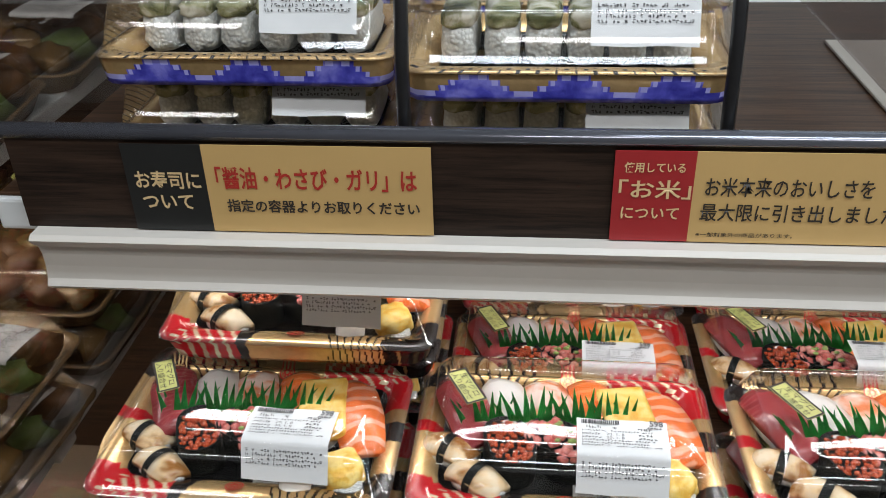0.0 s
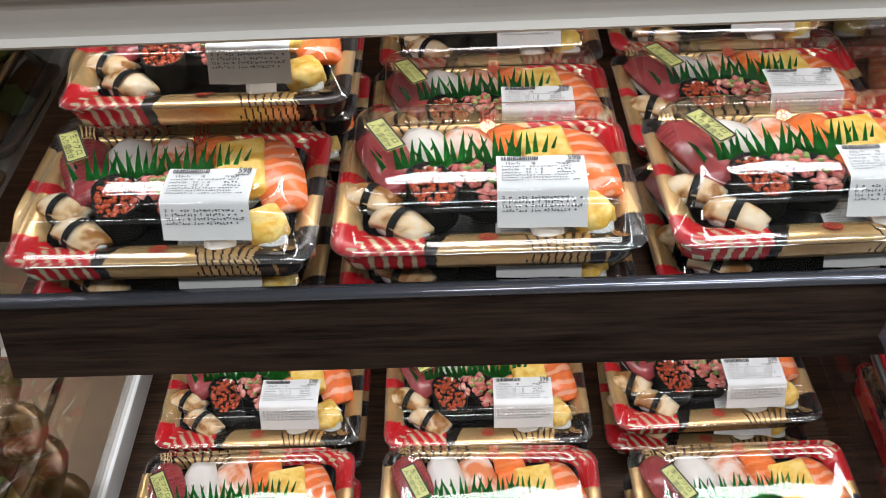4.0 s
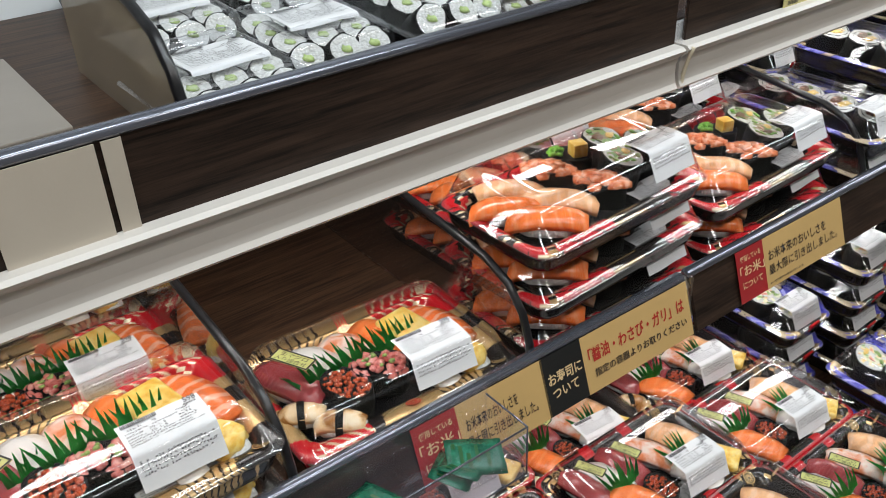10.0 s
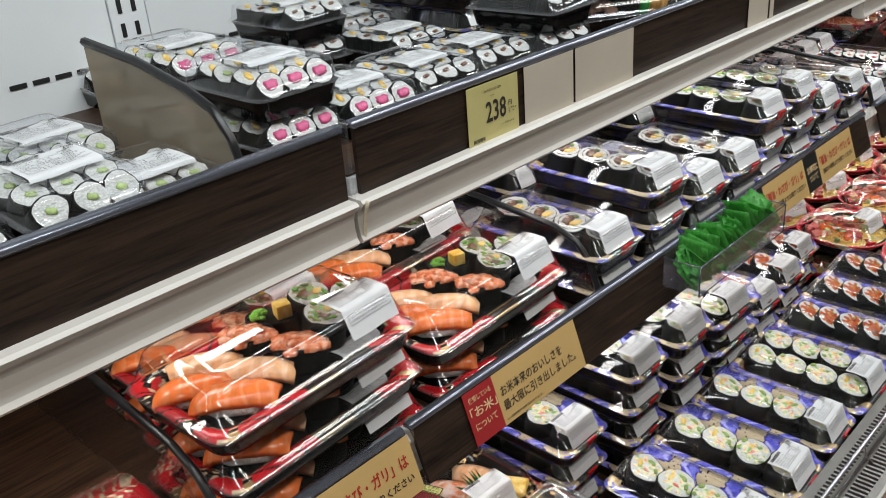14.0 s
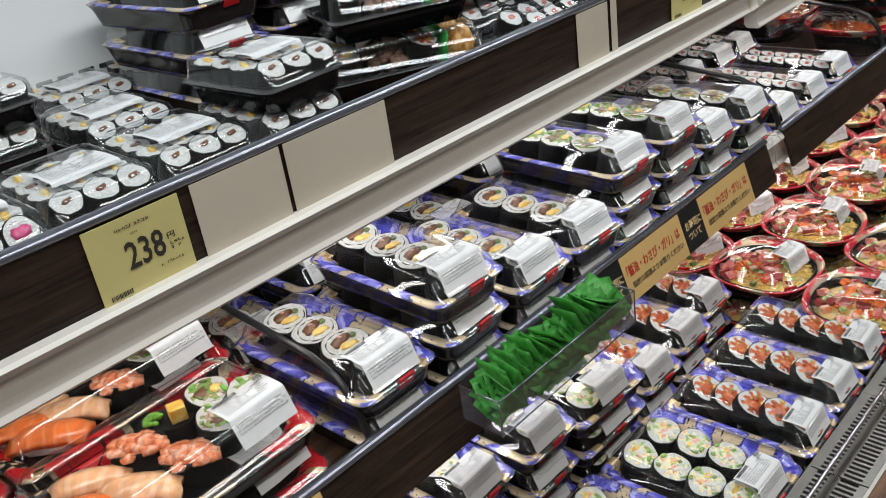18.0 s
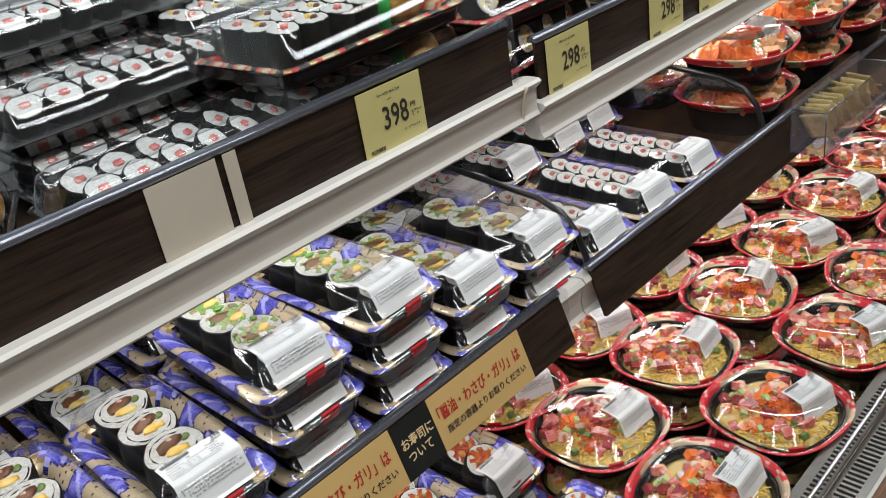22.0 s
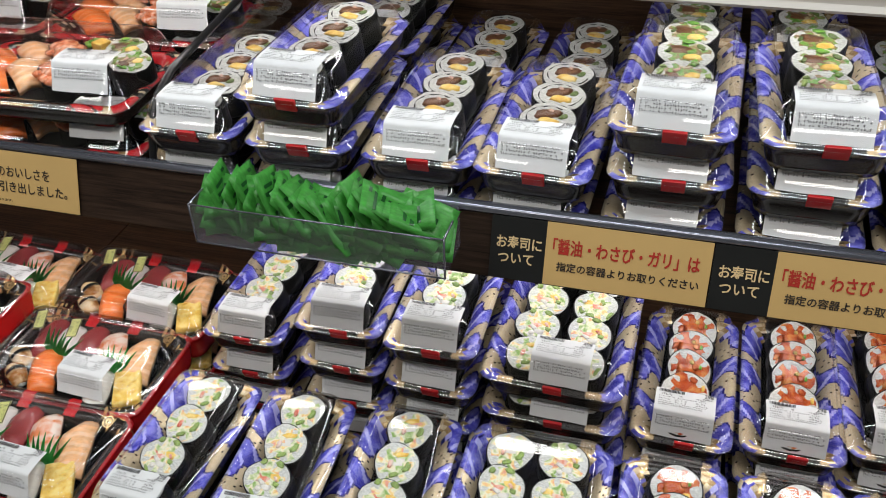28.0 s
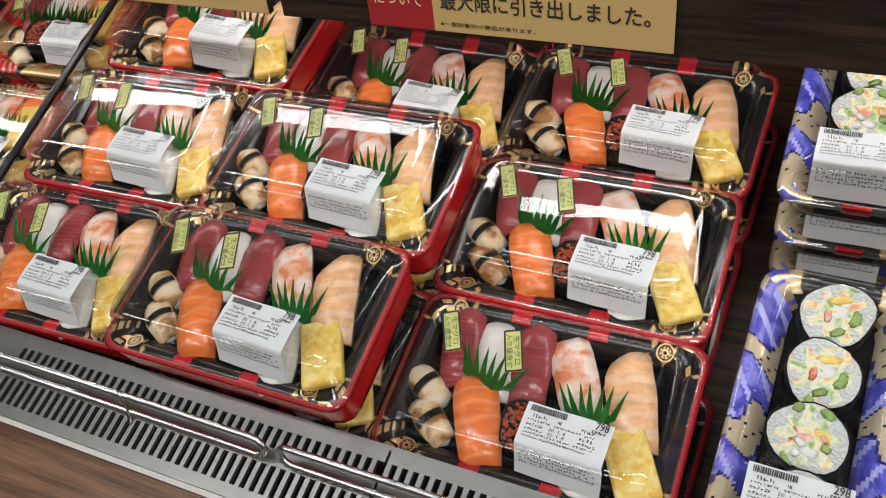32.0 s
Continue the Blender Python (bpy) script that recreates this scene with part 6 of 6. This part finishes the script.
# ---- packets of soy sauce and wasabi in clear boxes ----
def packet_box(x, w, mat, label, n, seed, h=0.052, fill=1.0, base=0.850):
    b = thing("packet_box", label, "clear box", "packet boxes", pose(x, -0.019, base))
    d, t = 0.046, 0.0016
    for nm, q in (("front_wall", (0, w, -d, -d + t, 0, h)), ("back_wall", (0, w, -t, 0, 0, h + 0.012)), ("side_wall", (0, t, -d, 0, 0, h)), ("side_wall", (w - t, w, -d, 0, 0, h)), ("bottom", (0, w, -d, 0, 0, t))):
        s = part(nm, box(*q, 0.0004), M_ACRYL, b, "", None, False)
        s.visible_shadow = False
    edge = bmesh.new()
    for a, c in (((0, -d, h), (w, -d, h)), ((0, -d, 0), (w, -d, 0)), ((0, -d, 0), (0, -d, h)), ((w, -d, 0), (w, -d, h)), ((0, -d, h), (0, 0, h)), ((w, -d, h), (w, 0, h))):
        tube([a, c], 0.0009, 4, edge)
    part("rim", edge, M_ALU, b, "bright cut edges")
    r = random.Random(seed)
    me = []
    for v in range(3):
        rows = []
        for j in range(9):
            q = j / 8 * 2 - 1
            th = 0.0014 * max(0.0, 1 - q ** 4) + 0.0002
            rows.append([(sx * 0.0170, q * 0.0240, sz * th * (1 if abs(sx) < 0.9 else 0.2) + 0.0010 * math.sin(q * 2.4 + v * 2)) for sx, sz in ((-1, 0), (-0.55, 1), (0.55, 1), (1, 0), (0.55, -1), (-0.55, -1))])
        ink = bmesh.new()
        for x0, x1, y0, y1 in ((-0.009, 0.009, 0.0105, 0.0135), (-0.011, 0.002, 0.004, 0.0075), (-0.006, 0.010, -0.003, 0.000), (-0.010, 0.004, -0.012, -0.009), (0.006, 0.011, 0.016, 0.019)):
            q = (y0 + y1) / 0.048
            ink.faces.new([ink.verts.new((x, y, 0.0019 + 0.0010 * math.sin(q * 2.4 + v * 2))) for x, y in ((x0, y0), (x1, y0), (x1, y1), (x0, y1))])
        me.append((mesh_of("sauce_packet", loft(rows), mat), mesh_of("print", ink, M_PACKETINK, smooth=False)))
    for i in range(n):
        f = (i + r.random()) / n
        if fill < 0.5:
            f = 0.50 * f if i < 13 else 0.84 + 0.05 * (i - 13)
        px = 0.020 + (w - 0.040) * f
        lay = 66 - 20 * f + 12 * math.sin(f * 11) + r.uniform(-14, 14)
        m = pose(x + px, -0.042 + r.uniform(-0.003, 0.003), base + 0.006 + 0.0022 * (i if i < 13 else i - 9), r.uniform(4, 22), r.uniform(-14, 10), 90 + r.uniform(-40, 40)) @ Matrix.Diagonal((0.9, 0.9, 1, 1))
        if fill > 0.5:
            m = pose(x + px, -0.019 - 0.023 + r.uniform(-0.004, 0.004), base + 0.018 + (0.018 + 0.008 * abs(math.sin(f * 5.5 + 0.6))) * r.random() ** 0.7) @ Matrix.Rotation(radians(r.uniform(-10, 10)), 4, "X") @ Matrix.Rotation(radians(lay), 4, "Y") @ Matrix.Rotation(radians(90 + r.uniform(-16, 16)), 4, "Z")
        if n > 80 and i % 5:
            m = pose(x + px, -0.019 - 0.024 + r.uniform(-0.004, 0.003), base + 0.012 + 0.024 * (i * 7 % 10) / 10 + 0.005 * math.sin(f * 9)) @ Matrix.Rotation(radians(r.uniform(28, 68)), 4, "X") @ Matrix.Rotation(radians(r.uniform(-18, 18)), 4, "Y") @ Matrix.Rotation(radians(90 + r.uniform(-22, 22)), 4, "Z")
        o = part("sauce_packet", me[i % 3][0], None)
        o.matrix_basis = m
        if mat is not M_GINGER:
            part("print", me[i % 3][1], None, o, "dark green printed bars")["kind"] = "stuff"
        tagged(o, "small sealed green packet with ribbed ends" if mat is not M_GINGER else "small clear packet of pale pickled ginger", "sauce packet", "sauce packets")


for args in PACKETS:
    packet_box(*args)


# ---- chrome wire guards on the grille ----
def guard(x0, x1):
    g = thing("wire_guard", "chrome wire guard rail on the air grille", "wire guard", "wire guards")
    r, zc, yc = 0.008, ZG + 0.013, YG0 + 0.036
    pts = []
    for cx, a0 in ((x1 - r, -90), (x0 + r, 90)):
        for i in range(7):
            a = radians(a0 + 30 * i)
            pts.append((cx + r * math.cos(a), yc + 0.35 * r * math.sin(a), zc + r * math.sin(a)))
    pts.append(pts[0])
    part("wire_loop", tube(pts, 0.0025, 8), M_CHROME, g, "bent chrome wire")
    for fx in (x0 + 0.12, (x0 + x1) / 2, x1 - 0.12):
        part("foot", tube([(fx, yc + 0.003, zc + 0.012), (fx, yc - 0.002, zc - 0.006), (fx + 0.002, yc - 0.010, ZG)], 0.0018, 6), M_CHROME, g, "short wire foot")


for x0, x1 in ((0.04, 0.992), (1.004, 1.98), (1.99, 2.98), (2.99, 3.98)):
    guard(x0, x1)

loose = part("loose_sheet", box(0.464, 0.530, 0.162, 0.335, ZT + 0.0005, ZT + 0.003, 0.001), M_SHEETGREY, None, "", None, False)
tagged(loose, "grey beige plastic sheet lying on the empty shelf", "plastic sheet")


# ---- neighbouring case seen through the end glass ----
ncase = thing("neighbour_case", "dim neighbouring case with pale shelves beyond the glass", "display case")
part("shelf_board", box(-1.3, X0 - 0.03, 0.045, 0.45, 0.835, 0.850, 0.002), M_WHITE, ncase, "pale shelf board", None, False)
part("deck", box(-1.3, X0 - 0.012, -0.30, 0.45, 0.50, 0.525, 0.002), M_BOXCREAM, ncase, "pale brown deck", None, False)
part("deck_seam", box(-0.215, -0.207, -0.30, 0.45, 0.5255, 0.527), M_BLACK, ncase, "dark joint line", None, False)
part("back_panel", box(-1.3, X0 - 0.012, 0.45, 0.47, 0.5, 1.9), M_SHELFWOOD, ncase, "dark back panel", None, False)
part("upper_shelf", box(-1.3, X0 - 0.03, 0.08, 0.45, 1.075, 1.09, 0.002), M_WHITE, ncase, "pale upper shelf", None, False)
ME_FTRAY = tray_mesh(0.185, 0.135, 0.016, 0.016, M_GOLDPLATE, 0.003, M_GOLDPLATE, 0.010)
ME_FTLID = lid_mesh(0.185, 0.135, 0.017, 0.034, 0.016, 0.018)
ME_GPLATE = tray_mesh(0.230, 0.180, 0.020, 0.045, M_GOLDPLATE, 0.006, M_GOLDPLATE, 0.014)
ME_GLID = lid_mesh(0.230, 0.180, 0.021, 0.040, 0.045, 0.018)


def fried_pack(plate=False):
    p = thing("cooked_food_pack", "fried side dish on a gold-brown platter, clear lid" if plate else "fried side dish in a brown tray, clear lid", "food pack", "cooked food packs")
    part("tray", ME_GPLATE if plate else ME_FTRAY, None, p, "gold-brown platter" if plate else "brown tray")
    add_lid(p, ME_GLID if plate else ME_FTLID, "lid", "clear lid")
    r = random.Random(5 if plate else 6)
    for k in range(15):
        me = mesh_of("fried_piece", blob(0.044, 0.030, 0.024, k, 0.7, 2, 0.4), M_HERB if k == 9 else M_GOLDPLATE if k % 4 == 0 else M_FRIED)
        part("fried_piece", me, None, p, "", pose((k % 5 - 2) * 0.031 + r.uniform(-0.006, 0.006), (k // 5 - 1) * 0.034, 0.008 + r.uniform(0, 0.006), 0, 0, r.uniform(0, 180)))
    add_label(p, "298", pose(0.054, -0.010, 0.0625 if plate else 0.0525, 0, 0, -8), flat=True)
    if not plate:
        part("round_sticker", loft([[(0.011 * math.cos(a), 0.014 * math.sin(a), z) for a in np.linspace(0, 2 * math.pi, 18, False)] for z in (0.0, 0.0004)]), M_STICK, p, "round coloured sticker", pose(-0.055, -0.020, 0.0525))
    return p


KF, KP = ghost(fried_pack), ghost(fried_pack, True)
for x, y, i in ((-0.215, 0.11, 1), (-0.215, 0.11, 0), (-0.41, 0.11, 1), (-0.41, 0.11, 0), (-0.215, 0.26, 1), (-0.215, 0.26, 0), (-0.41, 0.26, 1), (-0.41, 0.26, 0), (-0.22, 0.40, 1), (-0.42, 0.40, 1), (-0.61, 0.12, 1), (-0.61, 0.27, 1)):
    place(KF, x, y, 0.851 + i * 0.052, rng.uniform(-8, 8))
for x, y, z in ((-0.236, 0.0, 0.526), (-0.236, 0.0, 0.588), (-0.236, 0.0, 0.650), (-0.236, 0.0, 0.712), (-0.236, -0.19, 0.526), (-0.236, -0.19, 0.588), (-0.55, -0.08, 0.526), (-0.55, -0.08, 0.588)):
    place(KP, x, y, z, rng.uniform(-5, 5))
for x, y in ((-0.22, 0.17), (-0.43, 0.17), (-0.22, 0.31)):
    place(KF, x, y, 1.091, rng.uniform(-8, 8))
# bodies for the two added fill lights of the neighbouring case
for lz, ly, w in ((1.062, 0.20, 0.9), (0.800, 0.16, 0.9)):
    lamp = thing("shelf_lamp", "added slim strip lamp that brightens the neighbouring case", "lamp", "shelf lamps")
    part("lamp_body", box(-1.1, -0.16, ly - 0.016, ly + 0.016, lz, lz + 0.012, 0.002), M_WHITE, lamp, "white lamp body", None, False)

# ---- signs and price cards ----
def card_frame(up):
    """The plane of a rail's face: x along the rail, z up it, facing out."""
    if up:
        return pose(0, YT - 0.0012, 1.094)
    return pose(0, -0.0188, 0.8345, -18.8, 0, 0)


def card(name, label, up, x, w, h, material, texts=(), z0=0.001, category="sign", bold=0.0):
    low = STEP_DOWN if up and x > STEP_X else 0.0
    c = part(name, box(0, w, -0.0006, 0.0, 0, h), material, None, "", pose(0, 0, -low) @ card_frame(up) @ pose(x, -0.0004, z0), False)
    tagged(c, label, category, "rail cards")
    for body, mat, x0, x1, a, b in texts:
        me = fitted(text_mesh(body, 0.02, mat, bold), x0, x1, a, b)
        o = part("lettering", me, None, c, "", pose(0, -0.0011, 0), False)
        o["label"] = "lettering"
    return c


SH = 0.0525


def soy_sign(up, x, k=0.865, w=0.127):
    card("rail_sign", "black sign card with cream lettering about sushi", up, x, 0.052 * k, SH, M_SIGNBLACK, (("お寿司に", M_INKCREAM, 0.005, 0.042, 0.026, 0.037), ("ついて", M_INKCREAM, 0.007, 0.036, 0.0135, 0.0225)), bold=0.0004)
    soy_card(up, x + 0.052 * k, w)


def soy_card(up, x, w=0.127):
    card("rail_sign", "cream sign card with red and dark lettering about soy sauce", up, x, w, SH, M_CREAM, (("「醤油・わさび・ガリ」は", M_INKRED, 0.006, w - 0.008, 0.0265, 0.040), ("指定の容器よりお取りください", M_INKDARK, 0.010, w - 0.007, 0.0125, 0.0205)), bold=0.0004)


def rice_sign(up, x, w=0.134):
    card("rail_sign", "red sign card with cream lettering about rice", up, x, 0.041, SH, M_SIGNRED, (("使用している", M_INKCREAM, 0.005, 0.036, 0.0405, 0.0465), ("「お米」", M_INKCREAM, 0.003, 0.040, 0.0255, 0.0365), ("について", M_INKCREAM, 0.005, 0.035, 0.0135, 0.0205)), bold=0.0003)
    card("rail_sign", "cream sign card with dark brushed lettering about rice", up, x + 0.041, w, SH, M_CREAM, (("お米本来のおいしさを", M_INKDARK, 0.006, w - 0.030, 0.0275, 0.0385), ("最大限に引き出しました。", M_INKDARK, 0.005, w - 0.012, 0.013, 0.0235), ("※一部対象外の商品があります。", M_INKDARK, 0.004, w * 0.45, 0.0035, 0.0062)), bold=0.0002)


def price_tag(up, x, price, w=0.071, h=0.058, z0=-0.004):
    c = card("price_card", "yellow price card with black figures " + price, up, x, w, h, M_TAG, ((price, M_INKDARK, w * 0.34, w * 0.74, h * 0.36, h * 0.70), ("円", M_INKDARK, w * 0.78, w * 0.86, h * 0.52, h * 0.60)), z0, "price card", 0.0003)
    bm = bmesh.new()
    for x0, x1, y, k, seed in ((0.30, 0.68, 0.855, 0.045, 5), (0.44, 0.54, 0.77, 0.030, 7), (0.79, 0.95, 0.44, 0.045, 9), (0.79, 0.95, 0.385, 0.040, 10), (0.64, 0.90, 0.24, 0.035, 11), (0.08, 0.30, 0.05, 0.030, 8)):
        glyphs_on(bm, w * x0, w * x1, h * y, h * k, lambda a, b: (a, b, 0), seed, 0.05, 0.2)
    bars_on(bm, w * 0.08, w * 0.30, h * 0.10, h * 0.06, 0, 6, 0.5, 0.0003, 0.0010)
    part("small_print", bm, M_INKDARK, c, "small dark print", pose(0, -0.0011, 0, 90, 0, 0), False)["kind"] = "stuff"


def blank(up, x, w, h=0.055, name="blank_card"):
    card(name, "plain pale blank card", up, x, w, h, M_BLANK, (), 0.0, "card")


soy_sign(True, 0.013, 0.865, 0.124)
rice_sign(True, 0.277, 0.120)
blank(True, 0.453, 0.058)
blank(True, 0.5145, 0.011)
price_tag(True, 1.121, "238")
blank(True, 1.202, 0.078)
blank(True, 1.284, 0.106)
blank(True, 1.661, 0.056)
blank(True, 1.723, 0.011)
price_tag(True, 1.848, "398")
for x, p in ((2.088, "298"), (2.273, "298"), (2.382, "298"), (2.512, "298"), (2.656, "298"), (2.745, "118"), (3.02, "298"), (3.22, "298")):
    price_tag(True, x, p)
rice_sign(False, 0.666, 0.088)
soy_sign(False, 0.793, 0.865, 0.134)
rice_sign(False, 1.043, 0.132)
soy_sign(False, 1.605, 0.865, 0.128)
soy_sign(False, 1.779, 0.865, 0.127)

# ---- goods on the middle shelf ----
P = 0.046
for x, y, a in ((0.052, 0.068, -1), (0.259, 0.070, 0), (0.474, 0.070, 2)):
    for i in range(2):
        place(K["nigiri"], x + rng.uniform(-0.002, 0.002), y - 0.001 * i, ZM + 0.002 + i * P, a + rng.uniform(-1, 1))
for x, y, z in ((0.068, 0.212, 0), (0.068, 0.212, 1), (0.072, 0.170, 2), (0.272, 0.214, 0), (0.480, 0.226, 0), (0.06, 0.352, 0), (0.275, 0.352, 0), (0.485, 0.364, 0)):
    place(K["nigiri"], x, y, ZM + 0.002 + z * P, rng.uniform(-2, 2))
place(K["nigiri"], 0.694, 0.084, ZM + 0.002, -2)
for x, y, n, a in ((0.914, 0.080, 3, 2), (1.146, 0.090, 2, 2), (0.945, 0.232, 2, 1), (1.165, 0.240, 2, 2)):
    for i in range(n):
        place(K["flower"], x - 0.002 * i, y, ZM + i * 0.048, a + rng.uniform(-2, 2))
for kind, x, y, n in (("futo", 1.328, 0.101, 2), ("futo", 1.430, 0.099, 3), ("futo", 1.533, 0.099, 2), ("futo", 1.634, 0.098, 2), ("salad", 1.739, 0.112, 3), ("salad", 1.846, 0.114, 3), ("meat", 1.945, 0.114, 2), ("meat", 2.041, 0.110, 2)):
    for i in range(n):
        place(K[kind], x + rng.uniform(-0.003, 0.003), y, ZM + i * 0.042, rng.uniform(-2, 2))
    for i in range(max(1, n - 1)):
        place(K[kind], x + rng.uniform(-0.004, 0.004), y + 0.200, ZM + i * 0.042, rng.uniform(-2, 2))
for x, y in ((2.150, 0.110), (2.256, 0.110), (2.366, 0.114)):
    place(K["hoso"], x, y, ZM, rng.uniform(-2, 2))
for x in (2.188, 2.288, 2.395, 2.470):
    place(K["hoso"], x - 0.03, 0.315, ZM, rng.uniform(-2, 2))
for x, y, n in ((2.575, 0.090, 2), (2.775, 0.095, 2), (2.96, 0.10, 2), (3.15, 0.10, 2), (2.62, 0.265, 2), (2.82, 0.27, 2), (3.02, 0.27, 2)):
    for i in range(n):
        place(K["bowls"], x, y, ZM + i * 0.064, rng.uniform(-12, 12))

# ---- goods on the deck ----
for x, y in ((0.040, 0.155), (0.263, 0.150), (0.485, 0.165), (0.038, 0.012), (0.262, 0.010), (0.492, 0.006), (0.040, -0.130), (0.262, -0.130), (0.488, -0.128), (0.045, 0.305), (0.268, 0.300), (0.488, 0.310)):
    for i in range(2 if -0.05 < y < 0.2 else 1):
        place(K["nigiri"], x, y - 0.002 * i, ZD + i * 0.046, rng.uniform(-2, 2))
for x, y, n, st in ((0.741, -0.130, 3, 0.047), (0.744, -0.004, 3, 0.052), (0.757, 0.126, 3, 0.055), (0.941, -0.132, 3, 0.058), (0.946, -0.006, 3, 0.055), (0.950, 0.124, 2, 0.058), (1.146, -0.132, 2, 0.066), (1.141, -0.003, 2, 0.066), (1.142, 0.127, 2, 0.058)):
    for i in range(n):
        place(K["red"], x + rng.uniform(-0.004, 0.004), y, ZD + i * st, rng.uniform(-2, 2))
for kind, x, y, n, st in (("cali", 1.312, 0.138, 3, 0.050), ("cali", 1.432, 0.122, 4, 0.050), ("cali", 1.537, 0.110, 4, 0.052), ("wide", 1.658, 0.108, 4, 0.046), ("kim", 1.780, 0.112, 3, 0.046), ("kim", 1.880, 0.120, 3, 0.046), ("kim", 1.978, 0.138, 3, 0.046)):
    for i in range(n):
        place(K[kind], x + rng.uniform(-0.003, 0.003), y, ZD + i * st, rng.uniform(-2, 2))
for kind, x, y in (("cali", 1.317, -0.098), ("cali", 1.424, -0.098), ("cali", 1.530, -0.094), ("wide", 1.654, -0.096), ("kim", 1.780, -0.096), ("kim", 1.882, -0.092), ("kim", 1.982, -0.088)):
    for i in range(3):
        place(K[kind], x + rng.uniform(-0.003, 0.003), y, ZD + i * 0.042, rng.uniform(-2, 2))
for j, (y, x0) in enumerate(((-0.128, 2.080), (0.032, 2.110), (0.178, 2.105))):
    for k in range(7):
        for i in range(2):
            place(K["bowl%d" % rng.randrange(3)], x0 + 0.178 * k + rng.uniform(-0.006, 0.006), y + rng.uniform(-0.006, 0.006), ZD + 0.004 + i * 0.064, rng.uniform(-20, 20))

# ---- goods on the upper shelf ----
for x, y, n, tall in ((0.068, 0.150, 2, 1.0), (0.252, 0.128, 2, 1.0), (0.07, 0.28, 3, 1.0), (0.252, 0.26, 2, 1.0)):
    for i in range(n):
        pack = place(K["saba"], x, y, ZT + i * 0.050, rng.uniform(-2, 2))
        pack.matrix_basis = pack.matrix_basis @ Matrix.Diagonal((1, 1, tall, 1))
for x, y, z, a in ((0.615, 0.120, 0, 3), (0.705, 0.155, 0, -3), (0.792, 0.142, 0.014, 2), (0.848, 0.112, 0, -4), (0.840, 0.275, 0, 4), (0.738, 0.290, 0, 2), (0.637, 0.260, 0, 0), (0.650, 0.395, 0, 2), (0.770, 0.405, 0, 3)):
    place(K["cuc"], x, y, ZT + z, a + rng.uniform(-2, 2), 3 if z else 0)
for kind, x, y, n in (("mix", 0.993, 0.165, 2), ("mix", 1.088, 0.163, 1), ("kanp", 1.176, 0.162, 1), ("kanp", 1.266, 0.165, 1), ("kanp", 1.356, 0.153, 2), ("mix", 0.995, 0.298, 2), ("kanp", 1.094, 0.298, 1), ("kanp", 1.184, 0.372, 2), ("kanp", 1.275, 0.296, 1), ("kanp", 1.310, 0.425, 1), ("kanp", 1.410, 0.425, 1), ("mix", 1.01, 0.425, 1)):
    for i in range(n):
        place(K[kind], x + 0.003 * i, y, ZT + i * 0.042, rng.uniform(-4, 4))
for i in range(2):
    pack = place(K["inari"], 1.532, 0.178, ZT + i * 0.056, -26 + 3 * i)
    pack.matrix_basis = pack.matrix_basis @ Matrix.Diagonal((0.82, 0.94, 1, 1))
for kind, x, y, n, st in (("long", 1.745, 0.118, 1, 0.044), ("long", 1.750, 0.215, 2, 0.044), ("long", 1.76, 0.315, 3, 0.044), ("inari2", 1.909, 0.124, 2, 0.054), ("inari2", 1.915, 0.262, 2, 0.054), ("rollset", 2.139, 0.124, 2, 0.054), ("rollset", 2.135, 0.262, 3, 0.054), ("inari", 2.360, 0.118, 3, 0.054), ("inari", 2.365, 0.26, 3, 0.054), ("inari", 2.582, 0.118, 2, 0.054), ("inari", 2.590, 0.26, 2, 0.054), ("long", 2.80, 0.11, 3, 0.044), ("inari", 2.82, 0.25, 2, 0.054), ("rollset", 3.05, 0.11, 2, 0.054)):
    for i in range(n):
        place(K[kind], x + rng.uniform(-0.004, 0.004), y, ZT - (STEP_DOWN if x > STEP_X else 0) + i * st, rng.uniform(-3, 3))
for x in (1.40, 1.50):
    for i in range(3):
        place(K["futo"], x, 0.345, ZT + i * 0.043, rng.uniform(-3, 3))
